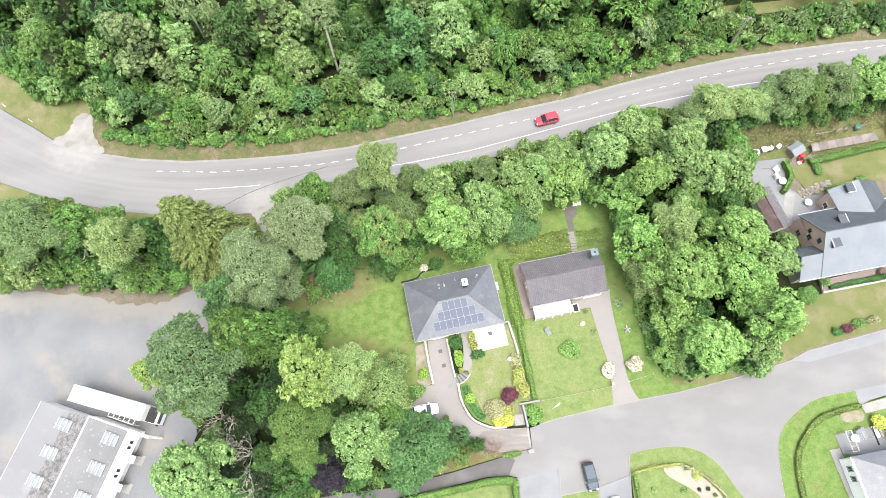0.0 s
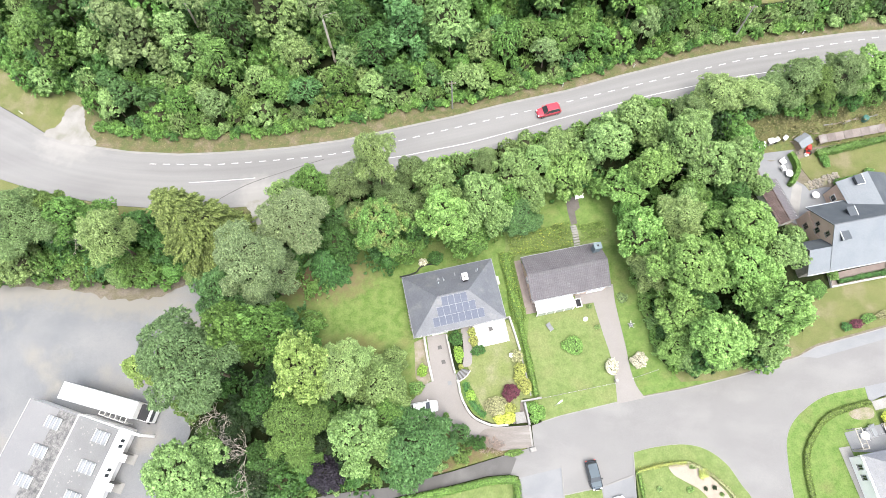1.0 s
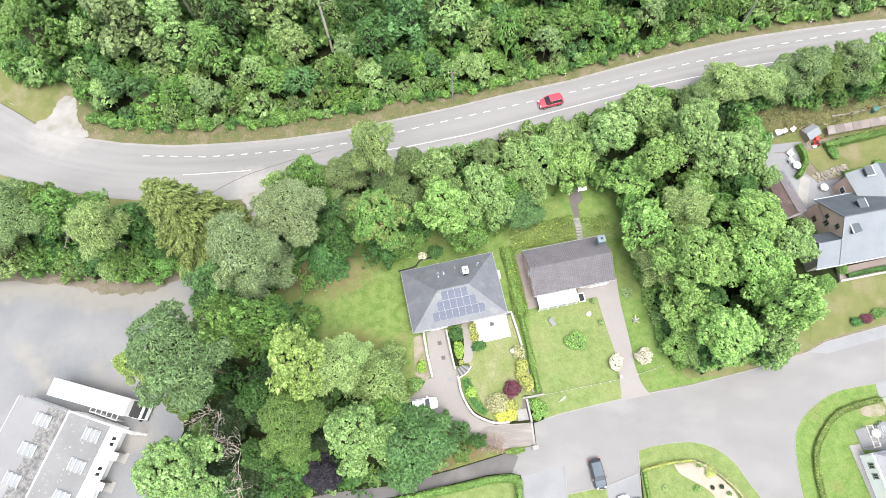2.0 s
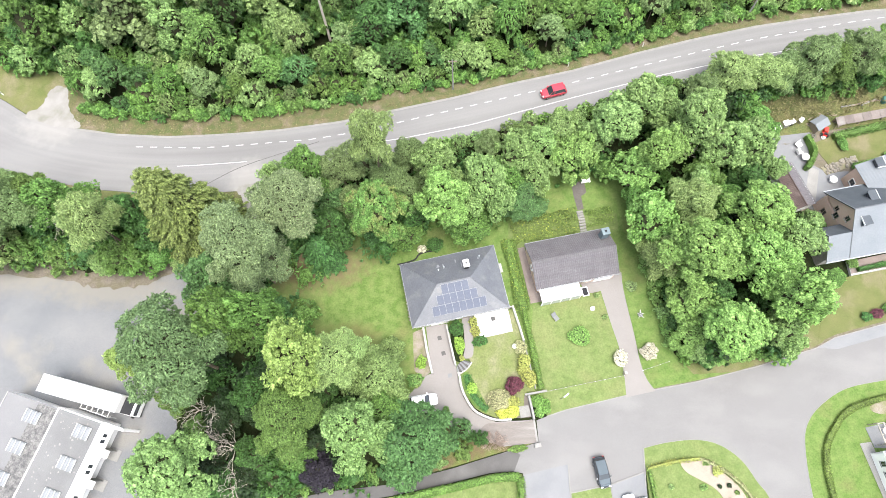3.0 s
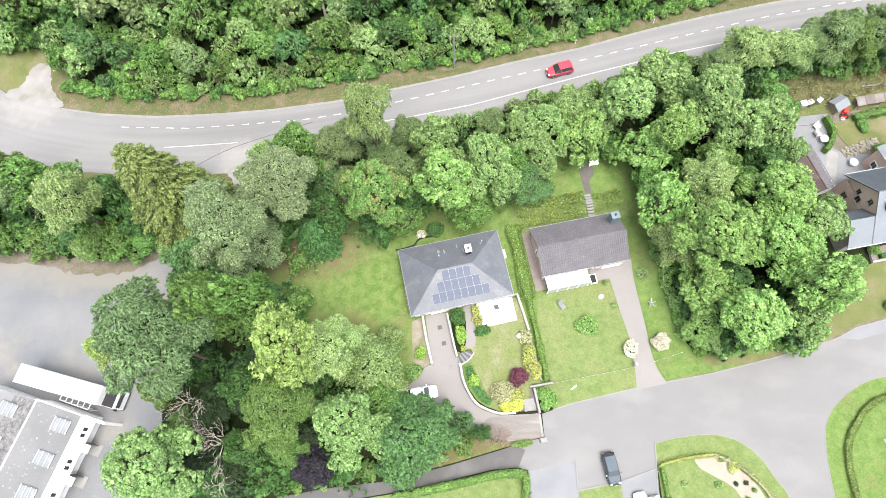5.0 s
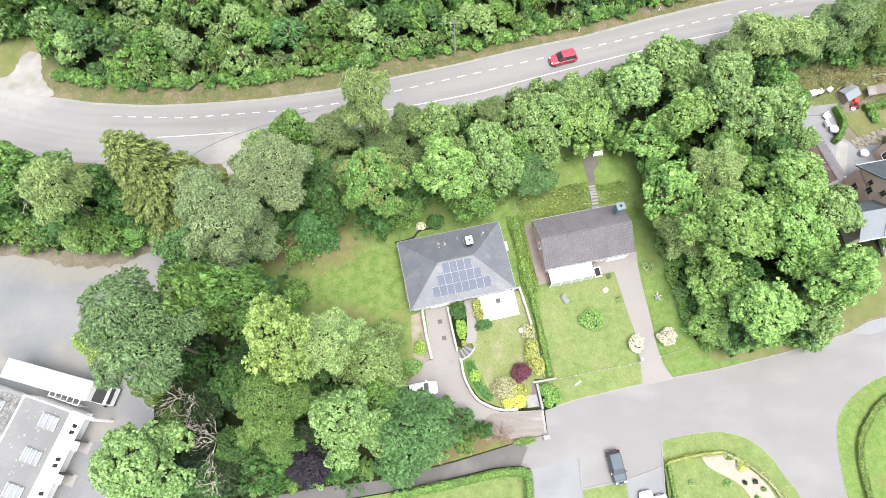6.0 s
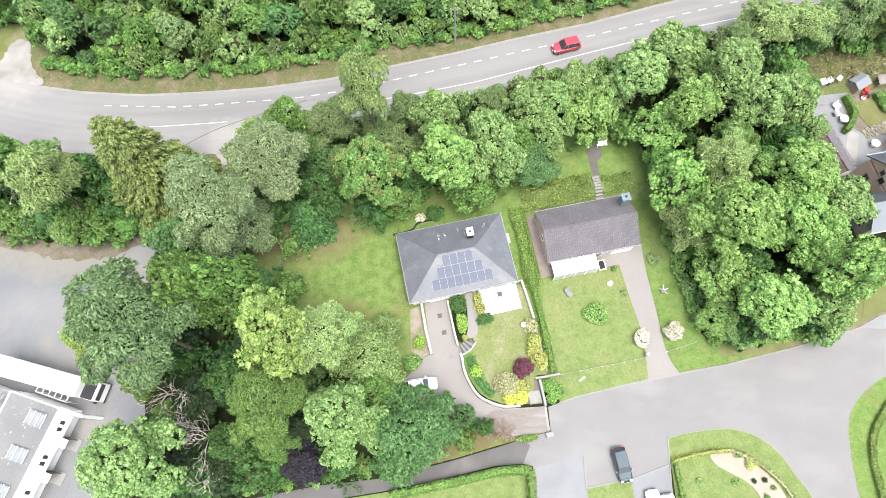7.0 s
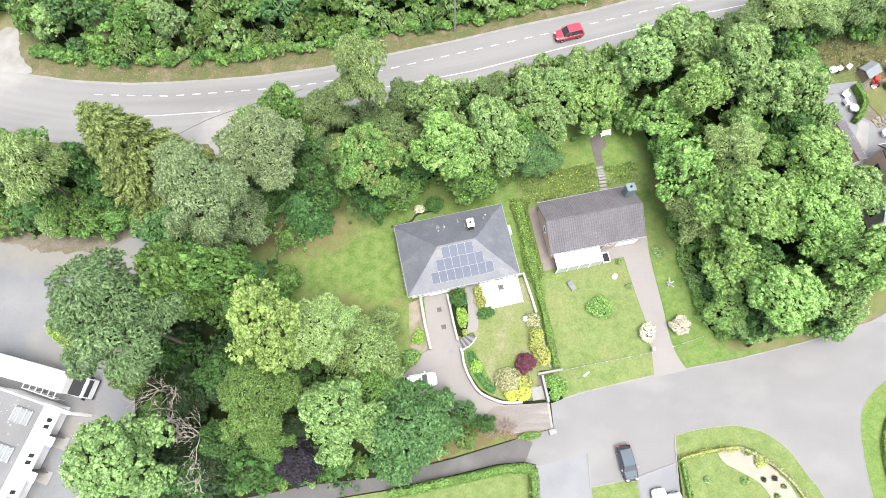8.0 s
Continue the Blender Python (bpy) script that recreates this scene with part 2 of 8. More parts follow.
M = {
    # near-black ground: deep shade under the trees is put into the colour
    "soil": material("forest_floor_with_shade", (0.012, 0.020, 0.007), (0.022, 0.025, 0.011), 0.5, 0.95, 6, 0.4, 0.5, spec=0.05, stain=(0.014, 0.032, 0.006)),
    "lawn": material("lawn_grass", (0.099, 0.137, 0.043), (0.132, 0.165, 0.061), 0.8, 0.9, 4.5, 0.22, 0.5, spec=0.15, stain=(0.130, 0.155, 0.058), stain_scale=0.25),
    "lawn_front": material("patchy_lawn_grass", (0.099, 0.137, 0.043), (0.132, 0.165, 0.061), 0.8, 0.9, 4.5, 0.22, 0.5, spec=0.15, stain=(0.136, 0.156, 0.062), stain_scale=0.25, stain_low=0.48),
    "lawn_deep": material("shaded_lawn_grass", (0.080, 0.132, 0.031), (0.116, 0.162, 0.049), 0.8, 0.9, 4.5, 0.22, 0.5, spec=0.15, stain=(0.112, 0.130, 0.046), stain_scale=0.2, stain_low=0.56),
    "lawn_west": material("worn_lawn_grass", (0.080, 0.130, 0.030), (0.122, 0.166, 0.052), 0.8, 0.9, 4.5, 0.22, 0.5, spec=0.15, stain=(0.128, 0.138, 0.052), stain_scale=0.2, stain_low=0.53),
    "lawn_dry": material("dry_lawn_grass", (0.132, 0.150, 0.060), (0.120, 0.148, 0.050), 0.8, 0.9, 4.5, 0.22, 0.5, spec=0.15, stain=(0.168, 0.168, 0.092), stain_scale=0.4, stain_low=0.48),
    "dry": material("dry_verge_grass", (0.104, 0.092, 0.046), (0.070, 0.086, 0.029), 0.9, 0.95, 8, 0.4, 0.6, stain=(0.138, 0.112, 0.076), stain_scale=0.5, stain_low=0.5),
    "reed": material("dry_reed_bank", (0.115, 0.106, 0.045), (0.079, 0.098, 0.031), 0.6, 0.95, 5, 0.45, 0.7),
    "asphalt": material("worn_asphalt", (0.151, 0.148, 0.146), (0.174, 0.171, 0.168), 0.09, 0.9, 18, 0.1, 0.15, spec=0.25, stain=(0.190, 0.186, 0.184), stain_scale=0.06, stretch=(0.5, 1.6, 1)),
    "street": material("pale_street_asphalt", (0.146, 0.142, 0.140), (0.158, 0.155, 0.152), 0.12, 0.9, 18, 0.12, 0.15, spec=0.25, stain=(0.174, 0.170, 0.166), stain_scale=0.16, stain_low=0.48, stretch=(0.6, 1.2, 1)),
    "yard": material("yard_asphalt", (0.116, 0.122, 0.129), (0.162, 0.162, 0.163), 0.09, 0.9, 10, 0.16, 0.2, spec=0.25, stain=(0.186, 0.175, 0.156), stain_scale=0.13, stain_low=0.53),
    "dark_asphalt": material("newer_asphalt", (0.072, 0.069, 0.068), (0.092, 0.089, 0.086), 0.2, 0.9, 16, 0.12, 0.15, stain=(0.129, 0.126, 0.124), stain_scale=0.15),
    "bluestone": material("grey_paving", (0.146, 0.150, 0.157), (0.172, 0.175, 0.180), 0.3, 0.8, 12, 0.1, 0.1),
    "leaf_litter": material("reddish_leaf_litter", (0.108, 0.077, 0.046), (0.092, 0.092, 0.031), 0.6, 0.95, 7, 0.3, 0.5, stain=(0.100, 0.123, 0.035), stain_scale=0.35, stain_low=0.45),
    "gravel_warm": material("warm_gravel", (0.22, 0.19, 0.16), (0.14, 0.14, 0.07), 0.8, 0.95, 10, 0.3, 0.5),
    "gravel": material("pale_gravel", (0.225, 0.218, 0.206), (0.190, 0.182, 0.168), 0.5, 0.95, 10, 0.15, 0.3, stain=(0.150, 0.145, 0.120), stain_scale=0.3),
    "dirt": material("bare_stony_verge", (0.135, 0.115, 0.092), (0.102, 0.092, 0.059), 0.7, 0.95, 7, 0.35, 0.5),
    "cream_gravel": material("cream_gravel", (0.270, 0.236, 0.192), (0.240, 0.206, 0.166), 0.8, 0.95, 20, 0.2, 0.4),
    "concrete": material("pale_concrete", (0.226, 0.221, 0.210), (0.194, 0.189, 0.178), 0.7, 0.85, 12, 0.15, 0.15),
    "kerb": material("grey_concrete_kerb", (0.205, 0.200, 0.190), (0.172, 0.168, 0.158), 0.9, 0.88, 12, 0.2, 0.2),
    "worn_paver": material("worn_brownish_paving", (0.170, 0.152, 0.140), (0.128, 0.116, 0.106), 0.5, 0.9, 12, 0.15, 0.2, stain=(0.205, 0.190, 0.178), stain_scale=0.5, stain_low=0.5, stretch=(0.25, 1.6, 1)),
    "cobble": brick_material("dark_worn_cobbles", (0.112, 0.100, 0.094), (0.080, 0.072, 0.066), (0.060, 0.058, 0.045), 0.22, 0.18),
    "paver": brick_material("clinker_paving", (0.156, 0.135, 0.122), (0.135, 0.115, 0.105), (0.097, 0.089, 0.081), 0.2, 0.1),
    "sand_paver": brick_material("beige_paving", (0.205, 0.192, 0.182), (0.184, 0.171, 0.162), (0.158, 0.145, 0.137), 0.22, 0.11),
    "slab": brick_material("pale_terrace_slabs", (0.508, 0.501, 0.485), (0.477, 0.470, 0.454), (0.385, 0.377, 0.362), 0.5, 0.5),
    "wall_paint": material("weathered_white_wall", (0.376, 0.368, 0.348), (0.320, 0.310, 0.290), 0.9, 0.85, 8, 0.15, 0.15, stain=(0.264, 0.252, 0.232), stain_scale=0.6, stain_low=0.58),
    "rough_lawn": material("rough_olive_grass", (0.092, 0.108, 0.036), (0.118, 0.122, 0.050), 0.35, 0.95, 12, 0.3, 0.5, spec=0.15, stain=(0.150, 0.135, 0.078), stain_scale=0.3, stain_low=0.5),
    "patched": material("pinkish_patched_board", (0.165, 0.143, 0.132), (0.130, 0.108, 0.100), 0.7, 0.85, 10, 0.15, 0.15, stain=(0.210, 0.195, 0.184), stain_scale=0.5, per_object=0.18),
    "rubble": material("pale_rubble_stone", (0.215, 0.196, 0.167), (0.163, 0.148, 0.122), 1.5, 0.92, 7, 0.3, 0.4, per_object=0.2),
    "white": material("white_plaster", (0.78, 0.775, 0.76), (0.72, 0.715, 0.7), 0.5, 0.8, 12, 0.05, 0.05),
    "line": material("road_marking_paint", (0.52, 0.52, 0.505), (0.36, 0.36, 0.35), 1.6, 0.8, 14, 0.25, 0.1),
    "pink_brick": brick_material("pink_brick", (0.520, 0.385, 0.310), (0.460, 0.335, 0.265), (0.460, 0.410, 0.365), 0.24, 0.08, upright=True),
    "stone": material("pale_stone_wall", (0.347, 0.323, 0.285), (0.277, 0.254, 0.223), 1.5, 0.9, 8, 0.25, 0.3),
    "slate": material("dark_slate", (0.081, 0.086, 0.099), (0.100, 0.105, 0.117), 0.5, 0.45, 5, 0.16, 0.12, spec=0.48, stain=(0.128, 0.130, 0.132), stain_scale=0.6),
    # slate copies: big house's shaded and lit slopes put into colour; dormers, shed share them
    "slate_dark_shade": material("dark_blue_slate_shade", (0.052, 0.060, 0.070), (0.068, 0.077, 0.087), 0.5, 0.65, 5, 0.12, 0.12, spec=0.3),
    "slate_pale": material("blue_grey_slate", (0.136, 0.151, 0.166), (0.156, 0.170, 0.183), 0.4, 0.5, 5, 0.1, 0.1, spec=0.45),
    "tile": material("grey_brown_roof_tile", (0.096, 0.089, 0.096), (0.112, 0.106, 0.113), 0.5, 0.75, 6, 0.22, 0.15, spec=0.25, stain=(0.136, 0.134, 0.140), stain_scale=2.6, stain_low=0.58),
    "brown_tile": material("brown_roof_tile", (0.062, 0.043, 0.040), (0.085, 0.060, 0.055), 0.8, 0.75, 6, 0.25, 0.2, stain=(0.120, 0.092, 0.085), stain_scale=0.7),
    "roof_pale": material("pale_roof_membrane", (0.152, 0.152, 0.156), (0.170, 0.169, 0.171), 0.2, 0.85, 8, 0.08, 0.08, stain=(0.205, 0.204, 0.204), stain_scale=0.3),
    "roof_felt": material("grey_roof_membrane", (0.126, 0.126, 0.127), (0.149, 0.149, 0.149), 0.25, 0.85, 8, 0.1, 0.1, stain=(0.300, 0.300, 0.295), stain_scale=1.9, stain_low=0.69),
    "roof_gravel": material("roof_gravel", (0.166, 0.162, 0.157), (0.079, 0.079, 0.079), 1.6, 0.95, 5, 0.4, 0.5),
    "gutter": plain("grey_gutter_metal", (0.230, 0.240, 0.250), 0.55, 0.2),
    "zinc_blue": plain("bluish_zinc", (0.135, 0.172, 0.188), 0.7, 0.0, 0.2),
    "zinc": plain("zinc", (0.42, 0.44, 0.46), 0.45, 0.6),
    "pale_glass": plain("hazy_veranda_glass", (0.42, 0.45, 0.44), 0.12, 0.0, 0.6, grain=0.1),
    "pv": brick_material("solar_cells", (0.060, 0.070, 0.100), (0.070, 0.080, 0.112), (0.110, 0.118, 0.140), 0.158, 0.158, 0.42, 0.012),
    "dark_metal": plain("pale_aluminium", (0.22, 0.23, 0.245), 0.5, 0.2),
    "steel": plain("brushed_steel", (0.6, 0.6, 0.6), 0.35, 0.8),
    "glass": plain("dark_window_glass", (0.03, 0.035, 0.04), 0.08, 0.0, 0.8),
    "skylight": plain("opal_skylight_plastic", (0.170, 0.182, 0.190), 0.5, 0.0, 0.3),
    "black": plain("black_plastic", (0.020, 0.020, 0.022), 0.7, 0.0, 0.2),
    "rubber": plain("tyre_rubber", (0.02, 0.02, 0.02), 0.85),
    "car_white": plain("white_car_paint", (0.75, 0.76, 0.77), 0.3, 0.0, 0.5, 0.8),
    "car_dark": plain("dark_blue_car_paint", (0.018, 0.024, 0.032), 0.25, 0.3, 0.5, 1.0),
    # dark car's roof and bonnet: sky sheen put into the colour
    "car_top_sheen": plain("dark_car_top_with_sky_sheen", (0.050, 0.070, 0.086), 0.5, 0.0, 0.25, 0.0),
    "car_red": plain("red_car_paint", (0.33, 0.018, 0.035), 0.3, 0.0, 0.5, 0.8),
    "red": plain("red_plastic", (0.5, 0.03, 0.02), 0.5),
    "lamp_glass": plain("clear_lamp_glass", (0.6, 0.6, 0.6), 0.1),
    "wood": material("weathered_wood", (0.27, 0.22, 0.17), (0.2, 0.16, 0.125), 3, 0.85, 12, 0.2, 0.2, stretch=(1, 6, 1)),
    "bark": material("bark", (0.16, 0.125, 0.09), (0.10, 0.08, 0.06), 2, 0.95, 10, 0.3, 0.5, stretch=(1, 1, 0.3)),
    # near-black crown cores: the shade between tufts is put into this colour
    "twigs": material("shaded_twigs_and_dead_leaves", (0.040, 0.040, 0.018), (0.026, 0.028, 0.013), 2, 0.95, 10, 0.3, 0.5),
    "pale_bark": material("pale_bark", (0.520, 0.470, 0.410), (0.400, 0.355, 0.305), 2, 0.9, 10, 0.25, 0.3, stretch=(1, 1, 0.3)),
    "rose_bark": material("pinkish_brown_bark", (0.300, 0.235, 0.195), (0.230, 0.175, 0.145), 2, 0.9, 10, 0.25, 0.3),
    "teal": plain("dark_teal_paint", (0.035, 0.115, 0.095), 0.5),
    "terracotta": material("terracotta_paving", (0.201, 0.169, 0.152), (0.174, 0.143, 0.130), 1, 0.85, 10, 0.15, 0.1),
}


def worn_patch(mat, centre, radii, colour, strength=0.9):
    """A patch of another colour with a ragged, fading edge, at one place of the ground."""
    n, l = mat.node_tree.nodes, mat.node_tree.links
    b = n["Principled BSDF"]
    co, mp, ln, rag, add, fade, x = (n.new("ShaderNode" + k) for k in ("TexCoord", "Mapping", "VectorMath", "TexNoise", "Math", "MapRange", "Mix"))
    mp.vector_type = "TEXTURE"
    mp.inputs["Location"].default_value, mp.inputs["Scale"].default_value = (*centre, 0.0), (*radii, 1000.0)
    ln.operation, add.operation, x.data_type = "LENGTH", "ADD", "RGBA"
    rag.inputs["Scale"].default_value, rag.inputs["Detail"].default_value = 0.9, 5.0
    l.new(co.outputs["Object"], mp.inputs["Vector"])
    l.new(mp.outputs["Vector"], ln.inputs[0])
    l.new(co.outputs["Object"], rag.inputs["Vector"])
    l.new(ln.outputs["Value"], add.inputs[0])
    l.new(rag.outputs["Fac"], add.inputs[1])
    fade.inputs["From Min"].default_value, fade.inputs["From Max"].default_value = 1.65, 0.95
    fade.inputs["To Max"].default_value = strength
    l.new(add.outputs["Value"], fade.inputs["Value"])
    l.new(fade.outputs["Result"], x.inputs[0])
    l.new(b.inputs["Base Color"].links[0].from_socket, x.inputs[6])
    x.inputs[7].default_value = rgb(colour)
    l.new(x.outputs[2], b.inputs["Base Color"])


worn_patch(M["lawn_west"], (-22.5, 29.5), (9.5, 5.0), (0.125, 0.090, 0.055))
worn_patch(M["lawn_west"], (-16.0, 17.0), (5.0, 3.0), (0.145, 0.130, 0.055), 0.7)
worn_patch(M["yard"], (-42.5, 17.0), (5.0, 8.0), (0.185, 0.172, 0.140), 0.7)
worn_patch(M["yard"], (-72.0, 29.5), (22.0, 4.0), (0.175, 0.165, 0.145), 0.85)
worn_patch(M["yard"], (-54.0, 26.5), (12.0, 3.5), (0.170, 0.160, 0.140), 0.8)
worn_patch(M["asphalt"], (-69.0, 56.5), (7.0, 4.5), (0.225, 0.218, 0.206), 0.8)
worn_patch(M["asphalt"], (-33.5, 44.0), (4.5, 4.5), (0.225, 0.218, 0.206), 0.8)
# wheel tracks worn along the main road
n, l = M["asphalt"].node_tree.nodes, M["asphalt"].node_tree.links
b = n["Principled BSDF"]
uvm, mp, tracks, rng_, tint = n.new("ShaderNodeUVMap"), n.new("ShaderNodeMapping"), n.new("ShaderNodeTexNoise"), n.new("ShaderNodeMapRange"), n.new("ShaderNodeHueSaturation")
uvm.uv_map = "along"
mp.inputs["Scale"].default_value = (0.012, 6.0, 1.0)
tracks.inputs["Scale"].default_value, tracks.inputs["Detail"].default_value = 1.6, 3.0
rng_.inputs["From Min"].default_value, rng_.inputs["From Max"].default_value = 0.3, 0.7
rng_.inputs["To Min"].default_value, rng_.inputs["To Max"].default_value = 0.92, 1.07
l.new(uvm.outputs["UV"], mp.inputs["Vector"])
l.new(mp.outputs["Vector"], tracks.inputs["Vector"])
l.new(tracks.outputs["Fac"], rng_.inputs["Value"])
l.new(b.inputs["Base Color"].links[0].from_socket, tint.inputs["Color"])
l.new(rng_.outputs["Result"], tint.inputs["Value"])
l.new(tint.outputs["Color"], b.inputs["Base Color"])
# rows of interlocking bungalow roof tiles: shade of troughs and courses put into colour
n, l = M["tile"].node_tree.nodes, M["tile"].node_tree.links
b = n["Principled BSDF"]
co = n.new("ShaderNodeTexCoord")
for axis, period, depth in (("X", 0.3, 0.10), ("Y", 0.36, 0.06)):
    wave, rng_, tint = n.new("ShaderNodeTexWave"), n.new("ShaderNodeMapRange"), n.new("ShaderNodeHueSaturation")
    wave.wave_type, wave.bands_direction, wave.wave_profile = "BANDS", axis, "SIN"
    wave.inputs["Scale"].default_value = 0.314 / period
    wave.inputs["Distortion"].default_value, wave.inputs["Detail Scale"].default_value = 0.4, 2.0
    rng_.inputs["To Min"].default_value, rng_.inputs["To Max"].default_value = 1.0 - depth, 1.0 + depth * 0.7
    l.new(co.outputs["Object"], wave.inputs["Vector"])
    l.new(wave.outputs["Fac"], rng_.inputs["Value"])
    l.new(b.inputs["Base Color"].links[0].from_socket, tint.inputs["Color"])
    l.new(rng_.outputs["Result"], tint.inputs["Value"])
    l.new(tint.outputs["Color"], b.inputs["Base Color"])
LEAF = {
    "lime": leaf_material("lime_green_leaves", (0.150, 0.260, 0.040), (0.270, 0.430, 0.080), 0.25, hue=0.0),
    "verge": leaf_material("dry_verge_grass_blades", (0.085, 0.090, 0.036), (0.180, 0.150, 0.080), 0.2),
    "reed": leaf_material("dry_reed_stalks", (0.100, 0.098, 0.040), (0.185, 0.165, 0.080), 0.2),
    "dark": leaf_material("dark_green_leaves", (0.033, 0.074, 0.019), (0.086, 0.184, 0.048)),
    "mid": leaf_material("green_leaves", (0.060, 0.123, 0.029), (0.161, 0.302, 0.073)),
    "light": leaf_material("light_green_leaves", (0.108, 0.172, 0.056), (0.272, 0.406, 0.142)),
    "yellow": leaf_material("yellow_green_leaves", (0.18, 0.27, 0.07), (0.365, 0.5, 0.15), hue=0.0),
    "yellowg": leaf_material("bright_green_leaves", (0.085, 0.163, 0.034), (0.208, 0.371, 0.090), hue=0.008),
    "fresh": leaf_material("fresh_green_leaves", (0.122, 0.214, 0.057), (0.284, 0.468, 0.134), hue=0.008),
    "pale": leaf_material("pale_green_leaves", (0.165, 0.245, 0.085), (0.325, 0.45, 0.17)),
    "olive": leaf_material("olive_green_leaves", (0.071, 0.125, 0.031), (0.180, 0.301, 0.079)),
    "grey": leaf_material("grey_green_leaves", (0.105, 0.155, 0.058), (0.205, 0.295, 0.115)),
    "sage": leaf_material("grey_blue_green_leaves", (0.082, 0.132, 0.056), (0.185, 0.278, 0.116)),
    "blue": leaf_material("blue_green_leaves", (0.047, 0.100, 0.032), (0.123, 0.246, 0.082)),
    "rust": leaf_material("green_leaves_with_rusty_patches", (0.072, 0.138, 0.032), (0.178, 0.312, 0.082), patch=(0.23, 0.22, 0.085)),
    "spruce": leaf_material("olive_spruce_needles", (0.088, 0.122, 0.032), (0.205, 0.265, 0.078), 0.15),
    "spruce2": leaf_material("dark_spruce_needles", (0.032, 0.081, 0.023), (0.086, 0.196, 0.055), 0.15),
    "greyfir": leaf_material("grey_green_needles", (0.122, 0.176, 0.078), (0.244, 0.328, 0.156), 0.15),
    # almost black: shade in the grove's gaps is put into the leaf colour
    "deep": leaf_material("blackish_leaves_and_gap_shade", (0.011, 0.024, 0.008), (0.031, 0.060, 0.019), 0.12),
    "purple": leaf_material("blackish_purple_leaves", (0.014, 0.012, 0.018), (0.029, 0.024, 0.035), 0.15),
    "maple": leaf_material("wine_red_leaves", (0.070, 0.018, 0.030), (0.130, 0.040, 0.055), 0.2),
    "gold": leaf_material("golden_leaves", (0.21, 0.25, 0.06), (0.36, 0.39, 0.11), 0.25),
    "lemon": leaf_material("lemon_yellow_leaves", (0.33, 0.38, 0.06), (0.52, 0.56, 0.1), 0.25),
    "cream": leaf_material("cream_blossom", (0.4, 0.385, 0.28), (0.62, 0.6, 0.46), 0.25),
    "boxwood": leaf_material("clipped_dark_green_leaves", (0.028, 0.08, 0.018), (0.062, 0.16, 0.035), 0.2),
    "hedge": leaf_material("hedge_leaves", (0.078, 0.141, 0.028), (0.165, 0.277, 0.062), 0.2),
    "variegated": leaf_material("variegated_leaves", (0.165, 0.185, 0.08), (0.35, 0.34, 0.18), 0.2),
    "rose": leaf_material("pinkish_brown_twigs", (0.150, 0.120, 0.085), (0.260, 0.200, 0.155), 0.2),
    "soft": leaf_material("soft_hedge_leaves", (0.078, 0.122, 0.027), (0.176, 0.262, 0.060), 0.25, patch=(0.150, 0.215, 0.052)),
}


# ---- building helpers ----
def part(name, bm, mat, parent=None, label="", smooth=False):
    """Link a bmesh as one mesh object, under its thing where one is given."""
    me = bpy.data.meshes.new(name)
    bm.to_mesh(me)
    bm.free()
    me.materials.append(mat)
    if smooth:
        me.polygons.foreach_set("use_smooth", [True] * len(me.polygons))
    ob = new(name, me)
    if parent:
        ob.parent = parent
    if label:
        ob["label"] = label
    return ob


def thing(name, m, label, category, group="", kind=""):
    ob = new(name)
    ob.empty_display_size = 0.3
    ob.matrix_basis = m if isinstance(m, Matrix) else pose(*m)
    return tagged(ob, label, category, group, kind)


def boxes(*specs, bevel=0.0):
    """Boxes (x0, y0, z0, x1, y1, z1) in one bmesh."""
    bm = bmesh.new()
    for x0, y0, z0, x1, y1, z1 in specs:
        v = [bm.verts.new(p) for p in ((x0, y0, z0), (x1, y0, z0), (x1, y1, z0), (x0, y1, z0), (x0, y0, z1), (x1, y0, z1), (x1, y1, z1), (x0, y1, z1))]
        for f in ((0, 3, 2, 1), (4, 5, 6, 7), (0, 1, 5, 4), (1, 2, 6, 5), (2, 3, 7, 6), (3, 0, 4, 7)):
            bm.faces.new([v[i] for i in f])
    if bevel:
        bmesh.ops.bevel(bm, geom=bm.edges[:], offset=bevel, segments=2, affect="EDGES", profile=0.5)
    return bm


def tube(bm, a, b, r0, r1, n=6, cap=True):
    a, b = Vector(a), Vector(b)
    q = (b - a).to_track_quat("Z", "Y")
    rings = []
    for p, r in ((a, r0), (b, r1)):
        rings.append([bm.verts.new(p + q @ Vector((r * math.cos(2 * math.pi * i / n), r * math.sin(2 * math.pi * i / n), 0))) for i in range(n)])
    for i in range(n):
        bm.faces.new((rings[0][i], rings[0][(i + 1) % n], rings[1][(i + 1) % n], rings[1][i]))
    if cap:
        bm.faces.new(rings[1])
        bm.faces.new(rings[0][::-1])
    return bm


def turned(profile, n=12):
    """A body of revolution round z from (radius, z) pairs, bottom to top."""
    bm = bmesh.new()
    rings = [[bm.verts.new((r * math.cos(2 * math.pi * i / n), r * math.sin(2 * math.pi * i / n), z)) for i in range(n)] for r, z in profile]
    for a, b in zip(rings, rings[1:]):
        for i in range(n):
            bm.faces.new((a[i], a[(i + 1) % n], b[(i + 1) % n], b[i]))
    bm.faces.new(rings[-1])
    bm.faces.new(rings[0][::-1])
    return bm


def faces(points, *loops):
    bm = bmesh.new()
    v = [bm.verts.new(p) for p in points]
    for lp in loops:
        bm.faces.new([v[i] for i in lp])
    bmesh.ops.recalc_face_normals(bm, faces=bm.faces[:])
    return bm


